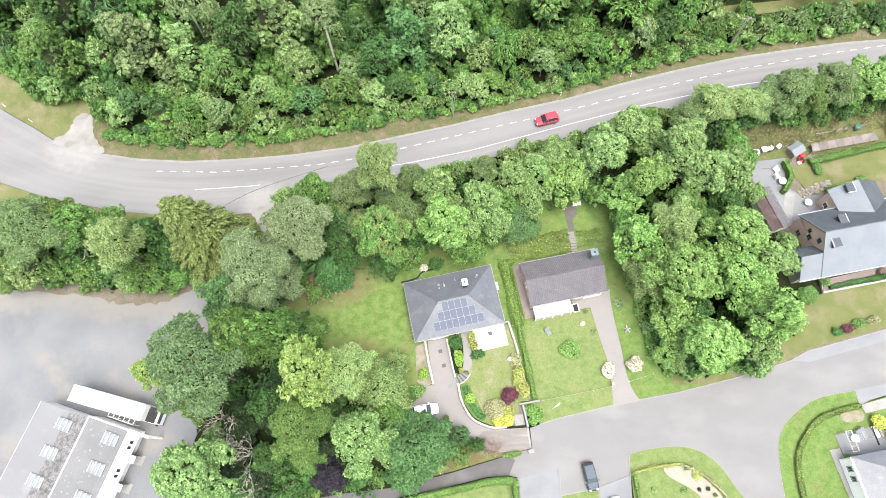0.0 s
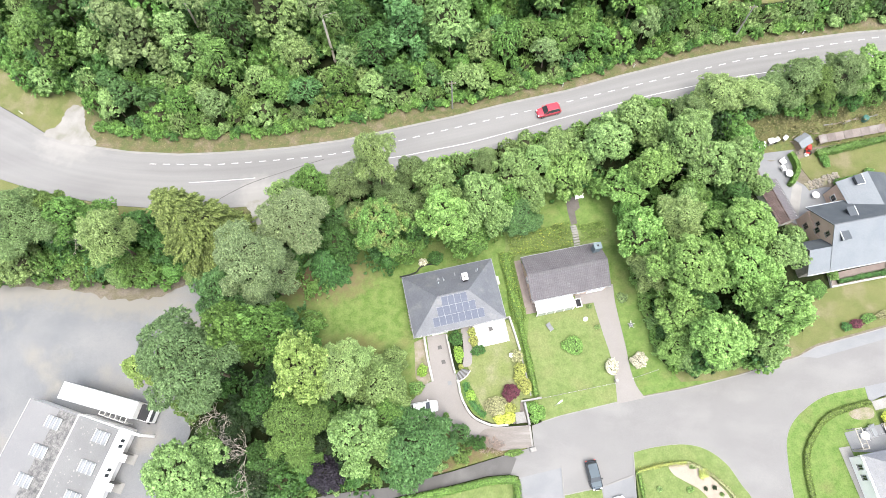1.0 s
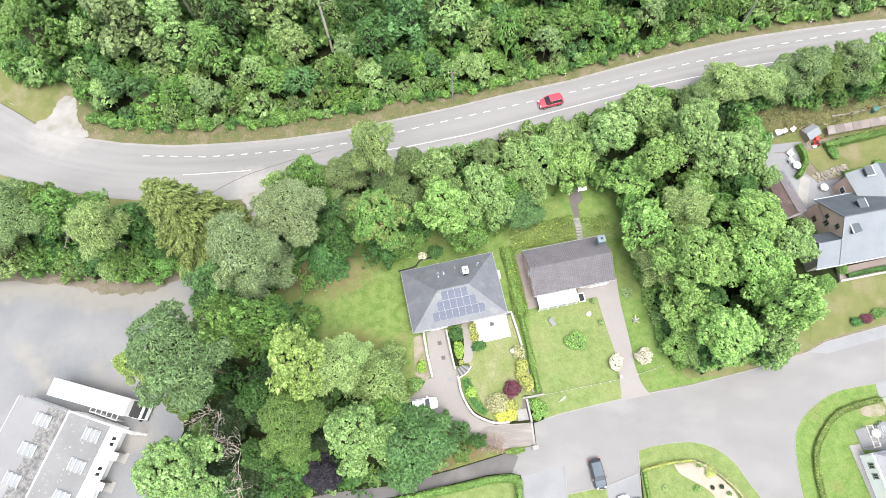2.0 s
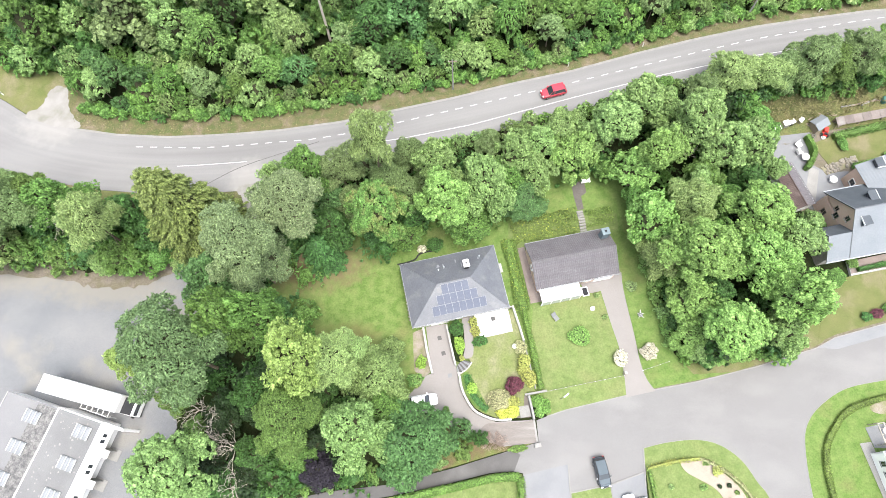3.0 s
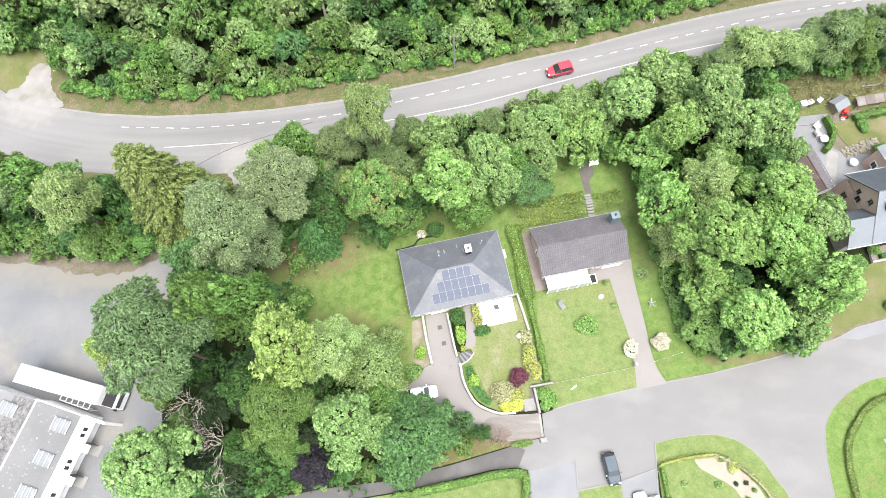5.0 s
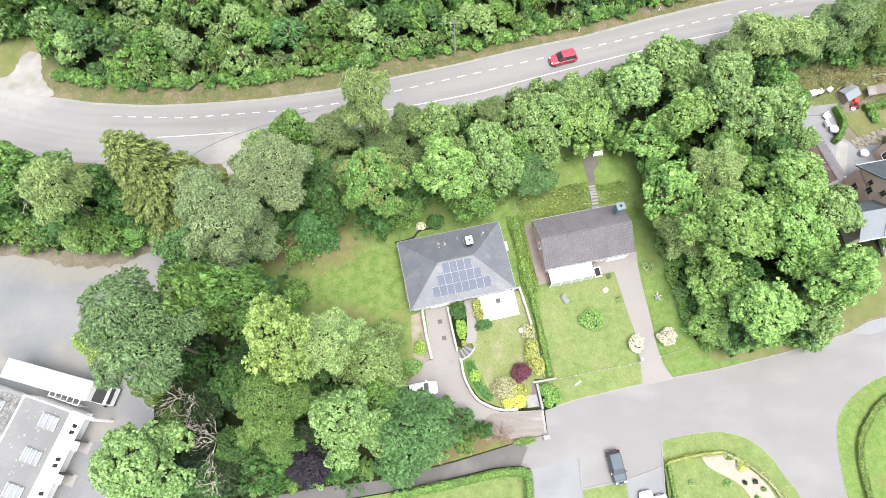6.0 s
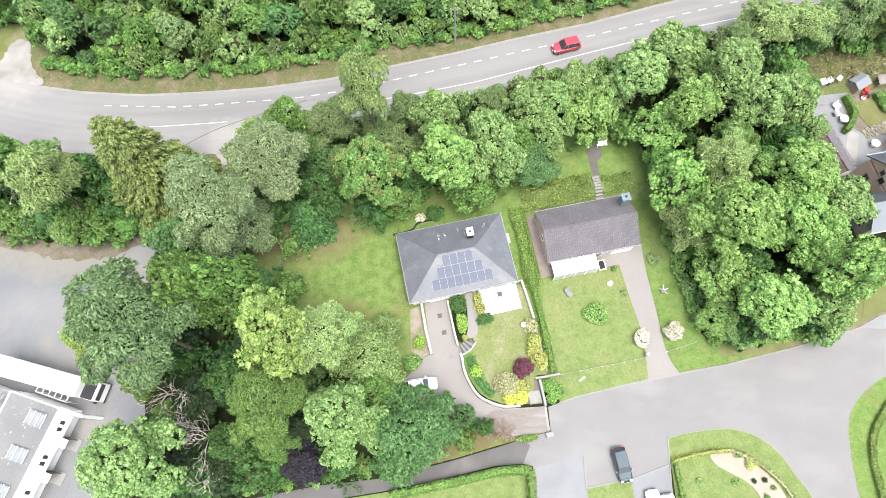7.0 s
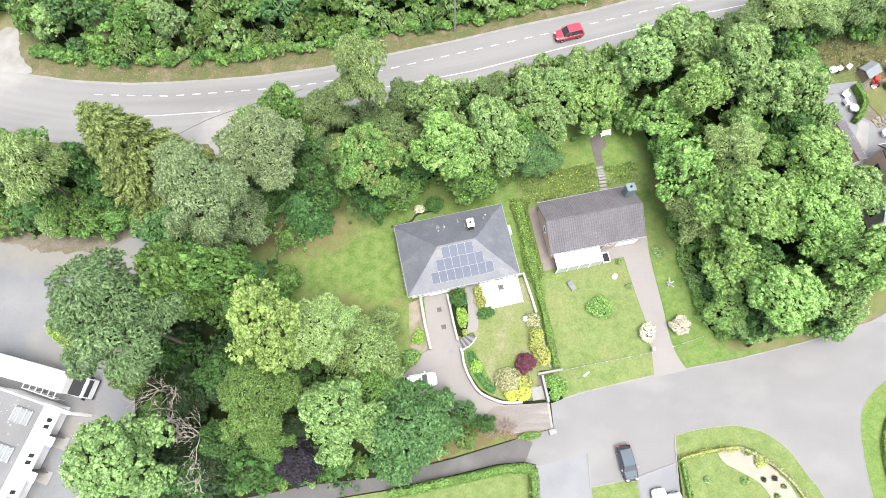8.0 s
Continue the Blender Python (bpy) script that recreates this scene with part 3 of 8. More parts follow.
def plate(corners, thick):
    """A flat plate: its top corners in order, thickened downwards."""
    c = [Vector(p) for p in corners]
    nrm = (c[1] - c[0]).cross(c[2] - c[0]).normalized()
    if nrm.z < 0:
        c, nrm = c[::-1], -nrm
    k = len(c)
    pts = c + [p - nrm * thick for p in c]
    return faces(pts, list(range(k)), list(range(2 * k - 1, k - 1, -1)), *[(i, (i + 1) % k, k + (i + 1) % k, k + i) for i in range(k)])


def rounded(pts, steps=6, closed=False):
    """A smooth line through the points."""
    p = [Vector((*q[:2], 0)) for q in pts]
    k, out = len(p), []
    for i in range(k if closed else k - 1):
        a, b, c, d = (p[(i + j) % k] if closed else p[min(max(i + j, 0), k - 1)] for j in (-1, 0, 1, 2))
        for s in range(steps):
            t = s / steps
            out.append(0.5 * ((2 * b) + (c - a) * t + (2 * a - 5 * b + 4 * c - d) * t * t + (3 * b - a - 3 * c + d) * t ** 3))
    if not closed:
        out.append(p[-1])
    return [(q.x, q.y) for q in out]


def step_up(a, b, v):
    u = min(1.0, max(0.0, (v - a) / (b - a)))
    return u * u * (3 - 2 * u)


ROAD_X = [-110, -87, -79, -75, -66, -58, -49, -37, -29, -19, -10, 0.4, 10.8, 21, 32, 42, 53, 63, 73, 81, 120]
ROAD_NORTH = [84, 66, 61.2, 58.6, 55.5, 54, 53.2, 53.3, 53.6, 54.6, 56.3, 58.2, 60.5, 62.4, 65.2, 67.4, 69.4, 70.5, 71.4, 71.8, 73]
KERB_X = [-110, -83, -76, -70, -59, -50.6, -40, -35, -20, -8.4, 7.3, 20.8, 36, 52, 72, 80, 120]
ROAD_SOUTH = [66, 50, 47.5, 45.7, 43.4, 42.5, 42.2, 42.4, 45.5, 48.3, 51.1, 54.5, 58, 61, 63, 64, 66]


def north_edge(x):
    return float(np.interp(x, ROAD_X, ROAD_NORTH))


def south_edge(x):
    return float(np.interp(x, KERB_X, ROAD_SOUTH))


def ground_z(x, y):
    """Height of the land: level by the street, rising to the main road and on into the wood; a terrace behind the brick bungalow."""
    s, n = south_edge(x), north_edge(x)
    r = min(4.5, max(0.5, 2 + 0.035 * x))
    g = r * step_up(s - 14, s - 1, y) + 0.06 * max(0.0, y - n - 3)
    w = step_up(7.5, 9.5, x) * (1 - step_up(27, 31, x))
    return max(g, 0.9 * step_up(33.6, 35.8, y) * w)


def area(name, pts, lift, mat, label, category, step=0.0, base=None, skirt=0.3, kind="structure", parent=None):
    """A sheet of ground cover in the given outline, lying lift above the land (or at base), with its edge turned down."""
    bm = bmesh.new()
    bm.faces.new([bm.verts.new((x, y, 0)) for x, y in pts])
    bmesh.ops.recalc_face_normals(bm, faces=bm.faces[:])
    if bm.faces[:][0].normal.z < 0:
        bmesh.ops.reverse_faces(bm, faces=bm.faces[:])
    bmesh.ops.triangulate(bm, faces=bm.faces[:])
    if step:
        for axis in (0, 1):
            lo, hi = min(p[axis] for p in pts), max(p[axis] for p in pts)
            k = lo + step
            while k < hi:
                at = Vector((k, 0, 0)) if axis == 0 else Vector((0, k, 0))
                bmesh.ops.bisect_plane(bm, geom=bm.verts[:] + bm.edges[:] + bm.faces[:], plane_co=at, plane_no=(1 - axis, axis, 0))
                k += step
    for v in bm.verts:
        v.co.z = (ground_z(v.co.x, v.co.y) if base is None else base) + lift
    rim = [e for e in bm.edges if e.is_boundary]
    new_geom = bmesh.ops.extrude_edge_only(bm, edges=rim)["geom"]
    for v in new_geom:
        if isinstance(v, bmesh.types.BMVert):
            v.co.z -= skirt
    ob = part(name, bm, mat, parent)
    return ob if parent else tagged(ob, label, category, "", kind)


def sweep(pts, width, z0, z1, follow=True, closed=False, lean=0.0):
    """A wall or kerb of rectangular section along a line of (x, y) points; heights from the land where follow is set."""
    bm = bmesh.new()
    k, rows = len(pts), []
    for i, (x, y) in enumerate(pts):
        a = pts[(i - 1) % k] if closed or i else pts[i]
        b = pts[(i + 1) % k] if closed or i < k - 1 else pts[i]
        d = Vector((b[0] - a[0], b[1] - a[1], 0)).normalized()
        s = Vector((-d.y, d.x, 0)) * width / 2
        g = ground_z(x, y) if follow else 0.0
        rows.append([bm.verts.new(Vector((x, y, g + z)) + s * f) for z, f in ((z0, 1), (z1, 1 - lean), (z1, lean - 1), (z0, -1))])
    for i in range(k if closed else k - 1):
        a, b = rows[i], rows[(i + 1) % k]
        for j in range(4):
            bm.faces.new((a[j], b[j], b[(j + 1) % 4], a[(j + 1) % 4]))
    if not closed:
        bm.faces.new(rows[0])
        bm.faces.new(rows[-1][::-1])
    bmesh.ops.recalc_face_normals(bm, faces=bm.faces[:])
    return bm


def leaves_mesh(name, pos, nrm, size, rng, long=1.5):
    """One mesh of many small pointed leaves at pos, facing nrm."""
    k = len(pos)
    nrm = nrm / (np.linalg.norm(nrm, axis=1, keepdims=True) + 1e-9)
    ref = rng.normal(size=(k, 3))
    a = np.cross(nrm, ref)
    a /= np.linalg.norm(a, axis=1, keepdims=True) + 1e-9
    b = np.cross(nrm, a)
    s = (size * rng.uniform(0.65, 1.3, k))[:, None]
    v = np.empty((k, 3, 3))
    v[:, 0] = pos + a * s * long * 0.6
    v[:, 1], v[:, 2] = pos - a * s * long * 0.4 + b * s * 0.5, pos - a * s * long * 0.4 - b * s * 0.5
    verts = v.reshape(-1, 3).tolist()
    polys = np.arange(3 * k).reshape(k, 3).tolist()
    me = bpy.data.meshes.new(name)
    me.from_pydata(verts, [], polys)
    return me


def ball(rng, k):
    d = rng.normal(size=(k, 3))
    return d / np.linalg.norm(d, axis=1, keepdims=True)


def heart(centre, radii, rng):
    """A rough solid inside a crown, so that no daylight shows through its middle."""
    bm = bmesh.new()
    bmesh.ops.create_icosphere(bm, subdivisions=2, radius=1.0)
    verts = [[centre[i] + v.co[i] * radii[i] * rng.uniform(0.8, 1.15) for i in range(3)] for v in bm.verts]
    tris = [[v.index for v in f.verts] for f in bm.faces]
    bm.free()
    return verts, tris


# ---- plants ----
TUFT = np.array([(0, 0, 0.8)] + [(0.9 * math.cos(i * 1.2566), 0.9 * math.sin(i * 1.2566), -0.15) for i in range(5)])
TUFT_FACES = np.array([(0, 1 + i, 1 + (i + 1) % 5) for i in range(5)])


def unit(v):
    return v / (np.linalg.norm(v, axis=1, keepdims=True) + 1e-9)


def tufted_mesh(name, centre, along, out, radii, rng, per, size, long=1.5, core=None):
    """Foliage of many small leafy tufts: uneven domes facing out, stretched along a direction, each beset with loose leaves."""
    k = len(centre)
    n = unit(out)
    a = unit(along - n * (along * n).sum(1, keepdims=True))
    b = np.cross(n, a)
    spin = rng.uniform(0, 6.283, k)
    c, s = np.cos(spin)[:, None], np.sin(spin)[:, None]
    tx, ty = TUFT[:, 0] * c - TUFT[:, 1] * s, TUFT[:, 0] * s + TUFT[:, 1] * c
    w = rng.uniform(0.72, 1.25, (k, len(TUFT)))
    local = np.stack([tx * radii[:, :1] * w, ty * radii[:, 1:2] * w, TUFT[None, :, 2] * radii[:, 2:] * w], 2)
    v = centre[:, None] + local[..., :1] * a[:, None] + local[..., 1:2] * b[:, None] + local[..., 2:] * n[:, None]
    verts = v.reshape(-1, 3)
    polys = (TUFT_FACES[None] + (np.arange(k) * len(TUFT))[:, None, None]).reshape(-1, 3)
    smooth = np.repeat(rng.uniform(size=k) < 0.35, len(TUFT_FACES))
    if per:
        which = np.repeat(np.arange(k), per)
        d = ball(rng, k * per) * np.array([1, 1, 0.8]) + np.array([0, 0, 0.4])
        d = unit(d)
        p = centre[which] + (a[which] * d[:, :1] * radii[which, :1] + b[which] * d[:, 1:2] * radii[which, 1:2] + n[which] * d[:, 2:] * radii[which, 2:]) * rng.uniform(0.8, 1.15, (k * per, 1))
        face = unit(a[which] * d[:, :1] + b[which] * d[:, 1:2] + n[which] * d[:, 2:] + ball(rng, k * per) * 0.4 + np.array([0, 0, 0.45]))
        la = unit(np.cross(face, ball(rng, k * per)) + a[which] * (0.9 if long > 2 else 0.0))
        lb = np.cross(face, la)
        z = (size * rng.uniform(0.6, 1.3, k * per))[:, None]
        lv = np.stack([p + la * z * long * 0.6, p - la * z * long * 0.4 + lb * z * 0.5, p - la * z * long * 0.4 - lb * z * 0.5], 1)
        polys = np.concatenate([polys, np.arange(3 * k * per).reshape(-1, 3) + len(verts)])
        verts = np.concatenate([verts, lv.reshape(-1, 3)])
        smooth = np.concatenate([smooth, np.zeros(k * per, bool)])
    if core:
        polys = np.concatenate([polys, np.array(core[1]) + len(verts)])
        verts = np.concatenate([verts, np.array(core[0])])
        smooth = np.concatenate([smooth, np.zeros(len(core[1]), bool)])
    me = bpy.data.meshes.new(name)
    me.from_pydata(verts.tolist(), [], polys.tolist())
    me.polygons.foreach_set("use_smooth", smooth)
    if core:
        # core gets the second, near-black slot that paints shade into the gaps
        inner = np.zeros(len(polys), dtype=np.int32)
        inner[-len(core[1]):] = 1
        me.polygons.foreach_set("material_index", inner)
    return me


def crown_mesh(seed, radius, middle, tall, tuft, per, size, low=-0.55, lobed=True, strand=0.0, cover=1.2):
    """A broad-leaved crown: leafy tufts over the lobes of an uneven ellipsoid; strand draws them out into hanging sprays."""
    rng = np.random.default_rng(seed)
    size3 = np.array([radius, radius, tall])
    if lobed:
        k = 7
        ring = np.arange(k) * 6.2832 / k + rng.uniform(-0.35, 0.35, k)
        reach = rng.uniform(0.48, 0.8, k)
        up = np.arange(4) * 1.5708 + rng.uniform(0, 1.2)
        sub = np.concatenate([
            np.stack([np.cos(ring) * reach, np.sin(ring) * reach, rng.uniform(-0.5, 0.2, k)], 1),
            np.stack([np.cos(up) * rng.uniform(0.2, 0.42, 4), np.sin(up) * rng.uniform(0.2, 0.42, 4), rng.uniform(0.25, 0.58, 4)], 1),
            np.array([[0, 0, -0.05]])])
        rs = np.concatenate([rng.uniform(0.22, 0.42, k), rng.uniform(0.24, 0.44, 4), [0.62]])
    else:
        sub, rs = np.zeros((1, 3)), np.array([0.95])
    start, d = [], []
    for c, r in zip(sub, rs):
        m = max(8, int(cover * 2 * (1 - low) * r * r * radius * (radius + 2 * tall) / 3 / tuft ** 2))
        i = np.arange(m) + 0.5
        z = 1 - i / m * (1 - low)
        turn = i * 2.39996
        q = unit(np.stack([np.sqrt(1 - z * z) * np.cos(turn), np.sqrt(1 - z * z) * np.sin(turn), z], 1) + rng.normal(0, 0.5 / math.sqrt(m), (m, 3)))
        at = c + q * r
        inside = (z < -0.1) & (rng.uniform(size=m) < 0.45)
        for c2, r2 in zip(sub, rs):
            inside |= np.linalg.norm(at - c2, axis=1) < r2 * 0.93
        start.append(at[~inside])
        d.append(q[~inside])
    start, d = np.concatenate(start), np.concatenate(d)
    k = len(d)
    centre = start * size3 * 0.97 + np.array([0, 0, middle])
    billow = (0.62 if strand > 0.6 else 1.0) if lobed else 0.45 * radius
    seeds = centre[rng.choice(k, max(4, int(k * (tuft / billow) ** 2 * 1.1)), replace=False)]
    gap = np.linalg.norm(centre[:, None] - seeds[None], axis=2)
    near = gap.argmin(1)
    gap = np.minimum(gap.min(1) / billow, 1.2)[:, None]
    out = unit(d / size3 * radius * 0.6 + (centre - seeds[near]) / billow * 0.55 + np.array([0, 0, 0.75]) + rng.normal(0, 0.18, (k, 3)))
    push = rng.normal(0, (0.25 if tuft < 0.27 else 0.14) if lobed else 0.0, (len(seeds), 1))[near] - (0.5 if strand > 0.6 else 0.44) * gap ** 2
    centre = centre + d * (rng.normal(0, 0.6, (k, 1)) * tuft + push * billow)
    wide = tuft * rng.lognormal(0.0, 0.28, (k, 1))
    if strand:
        along = d * np.array([1, 1, 0.3]) + np.array([0, 0, -0.45]) + rng.normal(0, 0.35, (k, 3))
        radii = wide * np.concatenate([1.0 + strand * rng.uniform(0.3, 0.9, (k, 1)), rng.uniform(0.42, 0.7, (k, 1)), rng.uniform(0.5, 0.85, (k, 1))], 1)
    else:
        along = ball(rng, k)
        radii = wide * np.concatenate([rng.uniform(0.9, 1.25, (k, 1)), rng.uniform(0.85, 1.1, (k, 1)), rng.uniform(0.75, 1.1, (k, 1))], 1)
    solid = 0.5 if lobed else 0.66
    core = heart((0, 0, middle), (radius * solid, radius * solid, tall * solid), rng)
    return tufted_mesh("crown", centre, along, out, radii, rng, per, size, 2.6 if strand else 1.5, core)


def conifer_mesh(seed, radius, height, levels, tuft, per, size, droop=0.35, power=0.75, bottom=0.1):
    """A needle tree: whorls of drooping boughs of narrow hanging sprays that shorten towards the tip."""
    rng = np.random.default_rng(seed)
    pos, out, along = [], [], []
    for i in range(levels):
        f = i / levels
        z, r = height * (bottom + (0.985 - bottom) * f), radius * (1 - f) ** power + 0.15
        boughs = max(5, int(2.6 * r + 4))
        turn = rng.uniform(0, 6.28)
        for j in range(boughs):
            ang = turn + j * 6.2832 / boughs + rng.normal(0, 0.12)
            ln = r * rng.uniform(0.66, 1.08)
            head = np.array([math.cos(ang), math.sin(ang), 0.0])
            side = np.array([-math.sin(ang), math.cos(ang), 0.0])
            for u in np.arange(ln, ln * 0.3, -tuft * 1.2):
                spread = min((ln - u) * 0.42 + 0.12, 1.0)
                for q in (-1, 1):
                    w = q * rng.uniform(0.15, 1.0) * spread
                    p = head * u + side * w
                    p[2] = z - droop * u ** 1.12 - abs(w) * 0.3 + rng.normal(0, 0.12)
                    pos.append(p)
                    out.append(head * 0.45 + np.array([0, 0, 1.0]) + rng.normal(0, 0.2, 3))
                    along.append(head + side * q * rng.uniform(0.3, 0.9) + np.array([0, 0, -0.7]))
    pos, out, along = np.array(pos), np.array(out), np.array(along)
    k = len(pos)
    radii = tuft * rng.lognormal(0, 0.25, (k, 1)) * np.concatenate([rng.uniform(1.2, 2.0, (k, 1)), rng.uniform(0.65, 1.0, (k, 1)), rng.uniform(0.45, 0.75, (k, 1))], 1)
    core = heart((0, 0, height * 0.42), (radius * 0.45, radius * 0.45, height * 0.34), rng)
    return tufted_mesh("crown", pos, along, out, radii, rng, per, size, 2.8, core)


def trunk_bm(height, r, reach, seed, limbs=6):
    bm, rng = bmesh.new(), random.Random(seed)
    tube(bm, (0, 0, -0.3), (0.05, 0.02, height * 0.5), r, r * 0.7, 7)
    tube(bm, (0.05, 0.02, height * 0.5), (0, 0, height), r * 0.7, r * 0.3, 7)
    for i in range(limbs):
        a, z = i * 2.4 + rng.random(), height * rng.uniform(0.5, 0.85)
        tube(bm, (0, 0, z), (math.cos(a) * reach, math.sin(a) * reach, z + reach * rng.uniform(0.2, 0.7)), r * 0.4, r * 0.12, 5)
    return bm


# form: (crown radius, height of the crown's middle, half its height, tuft radius, leaves on a tuft, leaf size, strand)
FORMS = {
    "bush": (2.8, 1.9, 2.0, 0.23, 3, 0.15, 0), "bush_b": (2.8, 1.8, 1.9, 0.25, 3, 0.15, 0), "bush_c": (2.8, 2.0, 2.2, 0.23, 3, 0.12, 0.4),
    "broad": (4.2, 6.4, 4.2, 0.24, 3, 0.15, 0), "broad_b": (4.2, 6.2, 3.8, 0.25, 3, 0.16, 0), "broad_c": (4.2, 6.6, 4.5, 0.23, 3, 0.14, 0),
    "high": (4.6, 11.0, 5.4, 0.24, 3, 0.15, 0), "high_b": (4.6, 11.2, 5.9, 0.26, 3, 0.16, 0), "high_c": (4.6, 10.8, 5.0, 0.24, 3, 0.14, 0),
    "great": (6.3, 15.5, 6.6, 0.25, 3, 0.15, 0), "great_b": (5.6, 12.5, 5.8, 0.25, 3, 0.15, 0), "great_c": (5.6, 9.5, 5.4, 0.24, 3, 0.15, 0),
    "broad_f": (4.2, 6.4, 4.2, 0.17, 5, 0.12, 0.7), "high_f": (4.6, 11.0, 5.4, 0.18, 5, 0.12, 0.7), "great_f": (6.3, 14.0, 6.2, 0.18, 5, 0.12, 0.7),
    "wood_low": (2.4, 1.7, 1.9, 0.29, 4, 0.19, 0), "wood_low_b": (2.4, 1.6, 1.8, 0.29, 4, 0.16, 0.45),
    "wood_broad": (3.4, 5.2, 4.6, 0.32, 3, 0.20, 0), "wood_broad_b": (3.4, 5.4, 4.8, 0.32, 3, 0.18, 0.45),
    "wood_high": (3.6, 8.4, 7.0, 0.34, 3, 0.21, 0), "wood_high_b": (3.6, 8.6, 7.4, 0.34, 3, 0.19, 0.45),
}
FEATHERY = ("grey", "sage", "olive", "greyfir", "pale")
CONIFERS = {"spruce": (7.4, 22.0, 40, 0.19, 5, 0.11), "spruce2": (3.6, 9.5, 22, 0.17, 5, 0.10)}
PLANTED, JOINED = {}, {"undergrowth of the wood": [], "undergrowth of the groves": []}
LABELS = {
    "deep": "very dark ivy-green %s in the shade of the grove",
    "dark": "dark green leafy %s with a dense crown", "mid": "green leafy %s with a rounded uneven crown", "light": "light green leafy %s with a full clumped crown",
    "sage": "large grey-blue-green leafy %s with feathery sprays", "fresh": "fresh light green leafy %s with a full crown", "yellow": "yellow-green leafy %s with a bright rounded crown", "yellowg": "bright green leafy %s with a dense crown", "pale": "tall pale green %s with feathery foliage",
    "olive": "olive green leafy %s with fine foliage", "grey": "grey-green leafy %s with loose foliage", "blue": "blue-green leafy %s with a dense crown",
    "rust": "green leafy %s with rusty brown patches", "purple": "blackish purple leafy %s in the grove", "spruce": "tall olive green spruce %s with drooping boughs",
    "spruce2": "small dark green spruce %s at the lawn edge", "greyfir": "grey-green conifer %s with soft drooping boughs",
}


def plant(x, y, radius, middle, tone, turn, group):
    """Set a tree or shrub: crown radius and height of the crown's middle over the land."""
    if group in JOINED:
        JOINED[group].append((x, y, radius, middle, tone, turn))
        return None
    feathery = tone in FEATHERY or tone.endswith("_f")
    tone = tone.removesuffix("_f")
    rng = random.Random(int(x * 131 + y * 17))
    if tone in CONIFERS:
        form, (r0, h0) = tone, CONIFERS[tone][:2]
        sx, sz = radius / r0, (middle + radius * 0.75) / h0
    else:
        ratio = middle / radius
        if group.startswith(("wood", "undergrowth")):
            form = ("wood_low" if ratio < 1.05 else "wood_broad" if ratio < 2.0 else "wood_high") + rng.choice(("", "_b"))
        else:
            form = "bush" if ratio < 1.05 and radius < 3.5 else "broad" if ratio < 2.0 else "high"
            form += rng.choice(("", "_b", "_c")) if form == "bush" or not feathery else "_f"
        if radius > 4.9 and ratio > 1.4 and not group.startswith("wood"):
            form = "great_f" if feathery else "great" if ratio > 2.6 else "great_b" if ratio > 2.0 else "great_c"
        r0, h0, t0 = FORMS[form][:3]
        sx, sz = radius / r0, middle / h0
        sz = max(sz, 0.62 * sx)
    stretch = rng.uniform(0.9, 1.12)
    m = pose(x, y, ground_z(x, y) - 0.05, 0, 0, turn) @ Matrix.Diagonal((sx * stretch, sx / stretch, sz, 1))
    name = "shrub" if form.startswith(("bush", "wood_low")) else "tree"
    if form in PLANTED:
        src = PLANTED[form]
        ob = copy_thing(src, m @ Matrix.Diagonal((*[1 / s for s in src.scale], 1)))
        ob.name = name
        crown = [c for c in ob.children if c.name.startswith("crown")][0]
    else:
        ob = thing(name, m, "", "")
        if form in CONIFERS:
            r, h, levels, tuft, per, size = CONIFERS[form]
            me = conifer_mesh(len(PLANTED) + 5, r, h, levels, tuft, per, size, 0.24, 0.62)
            part("trunk", trunk_bm(h * 0.93, 0.22, 0.8, 3, 4), M["bark"], ob)
        else:
            r, mid, tall, tuft, per, size, strand = FORMS[form]
            me = crown_mesh(len(PLANTED) + 11, r, mid, tall, tuft, per, size, -0.45, True, strand, 1.5 if form.endswith("_f") else 1.2 if form.startswith("wood") else 1.45)
            part("trunk", trunk_bm(mid, 0.09 * r / 2.8 if name == "shrub" else 0.13 if form.startswith("wood") else 0.26, r * 0.55, 5), M["bark"], ob)
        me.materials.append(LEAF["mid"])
        # dark core slot, in place of shade deep in the crown
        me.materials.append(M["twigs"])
        crown = new("crown", me)
        crown.parent = ob
        PLANTED[form] = ob
    crown.material_slots[0].link = "OBJECT"
    crown.material_slots[0].material = LEAF[tone]
    tagged(ob, LABELS[tone] % name, "shrub" if name == "shrub" else "tree", group)
    return ob


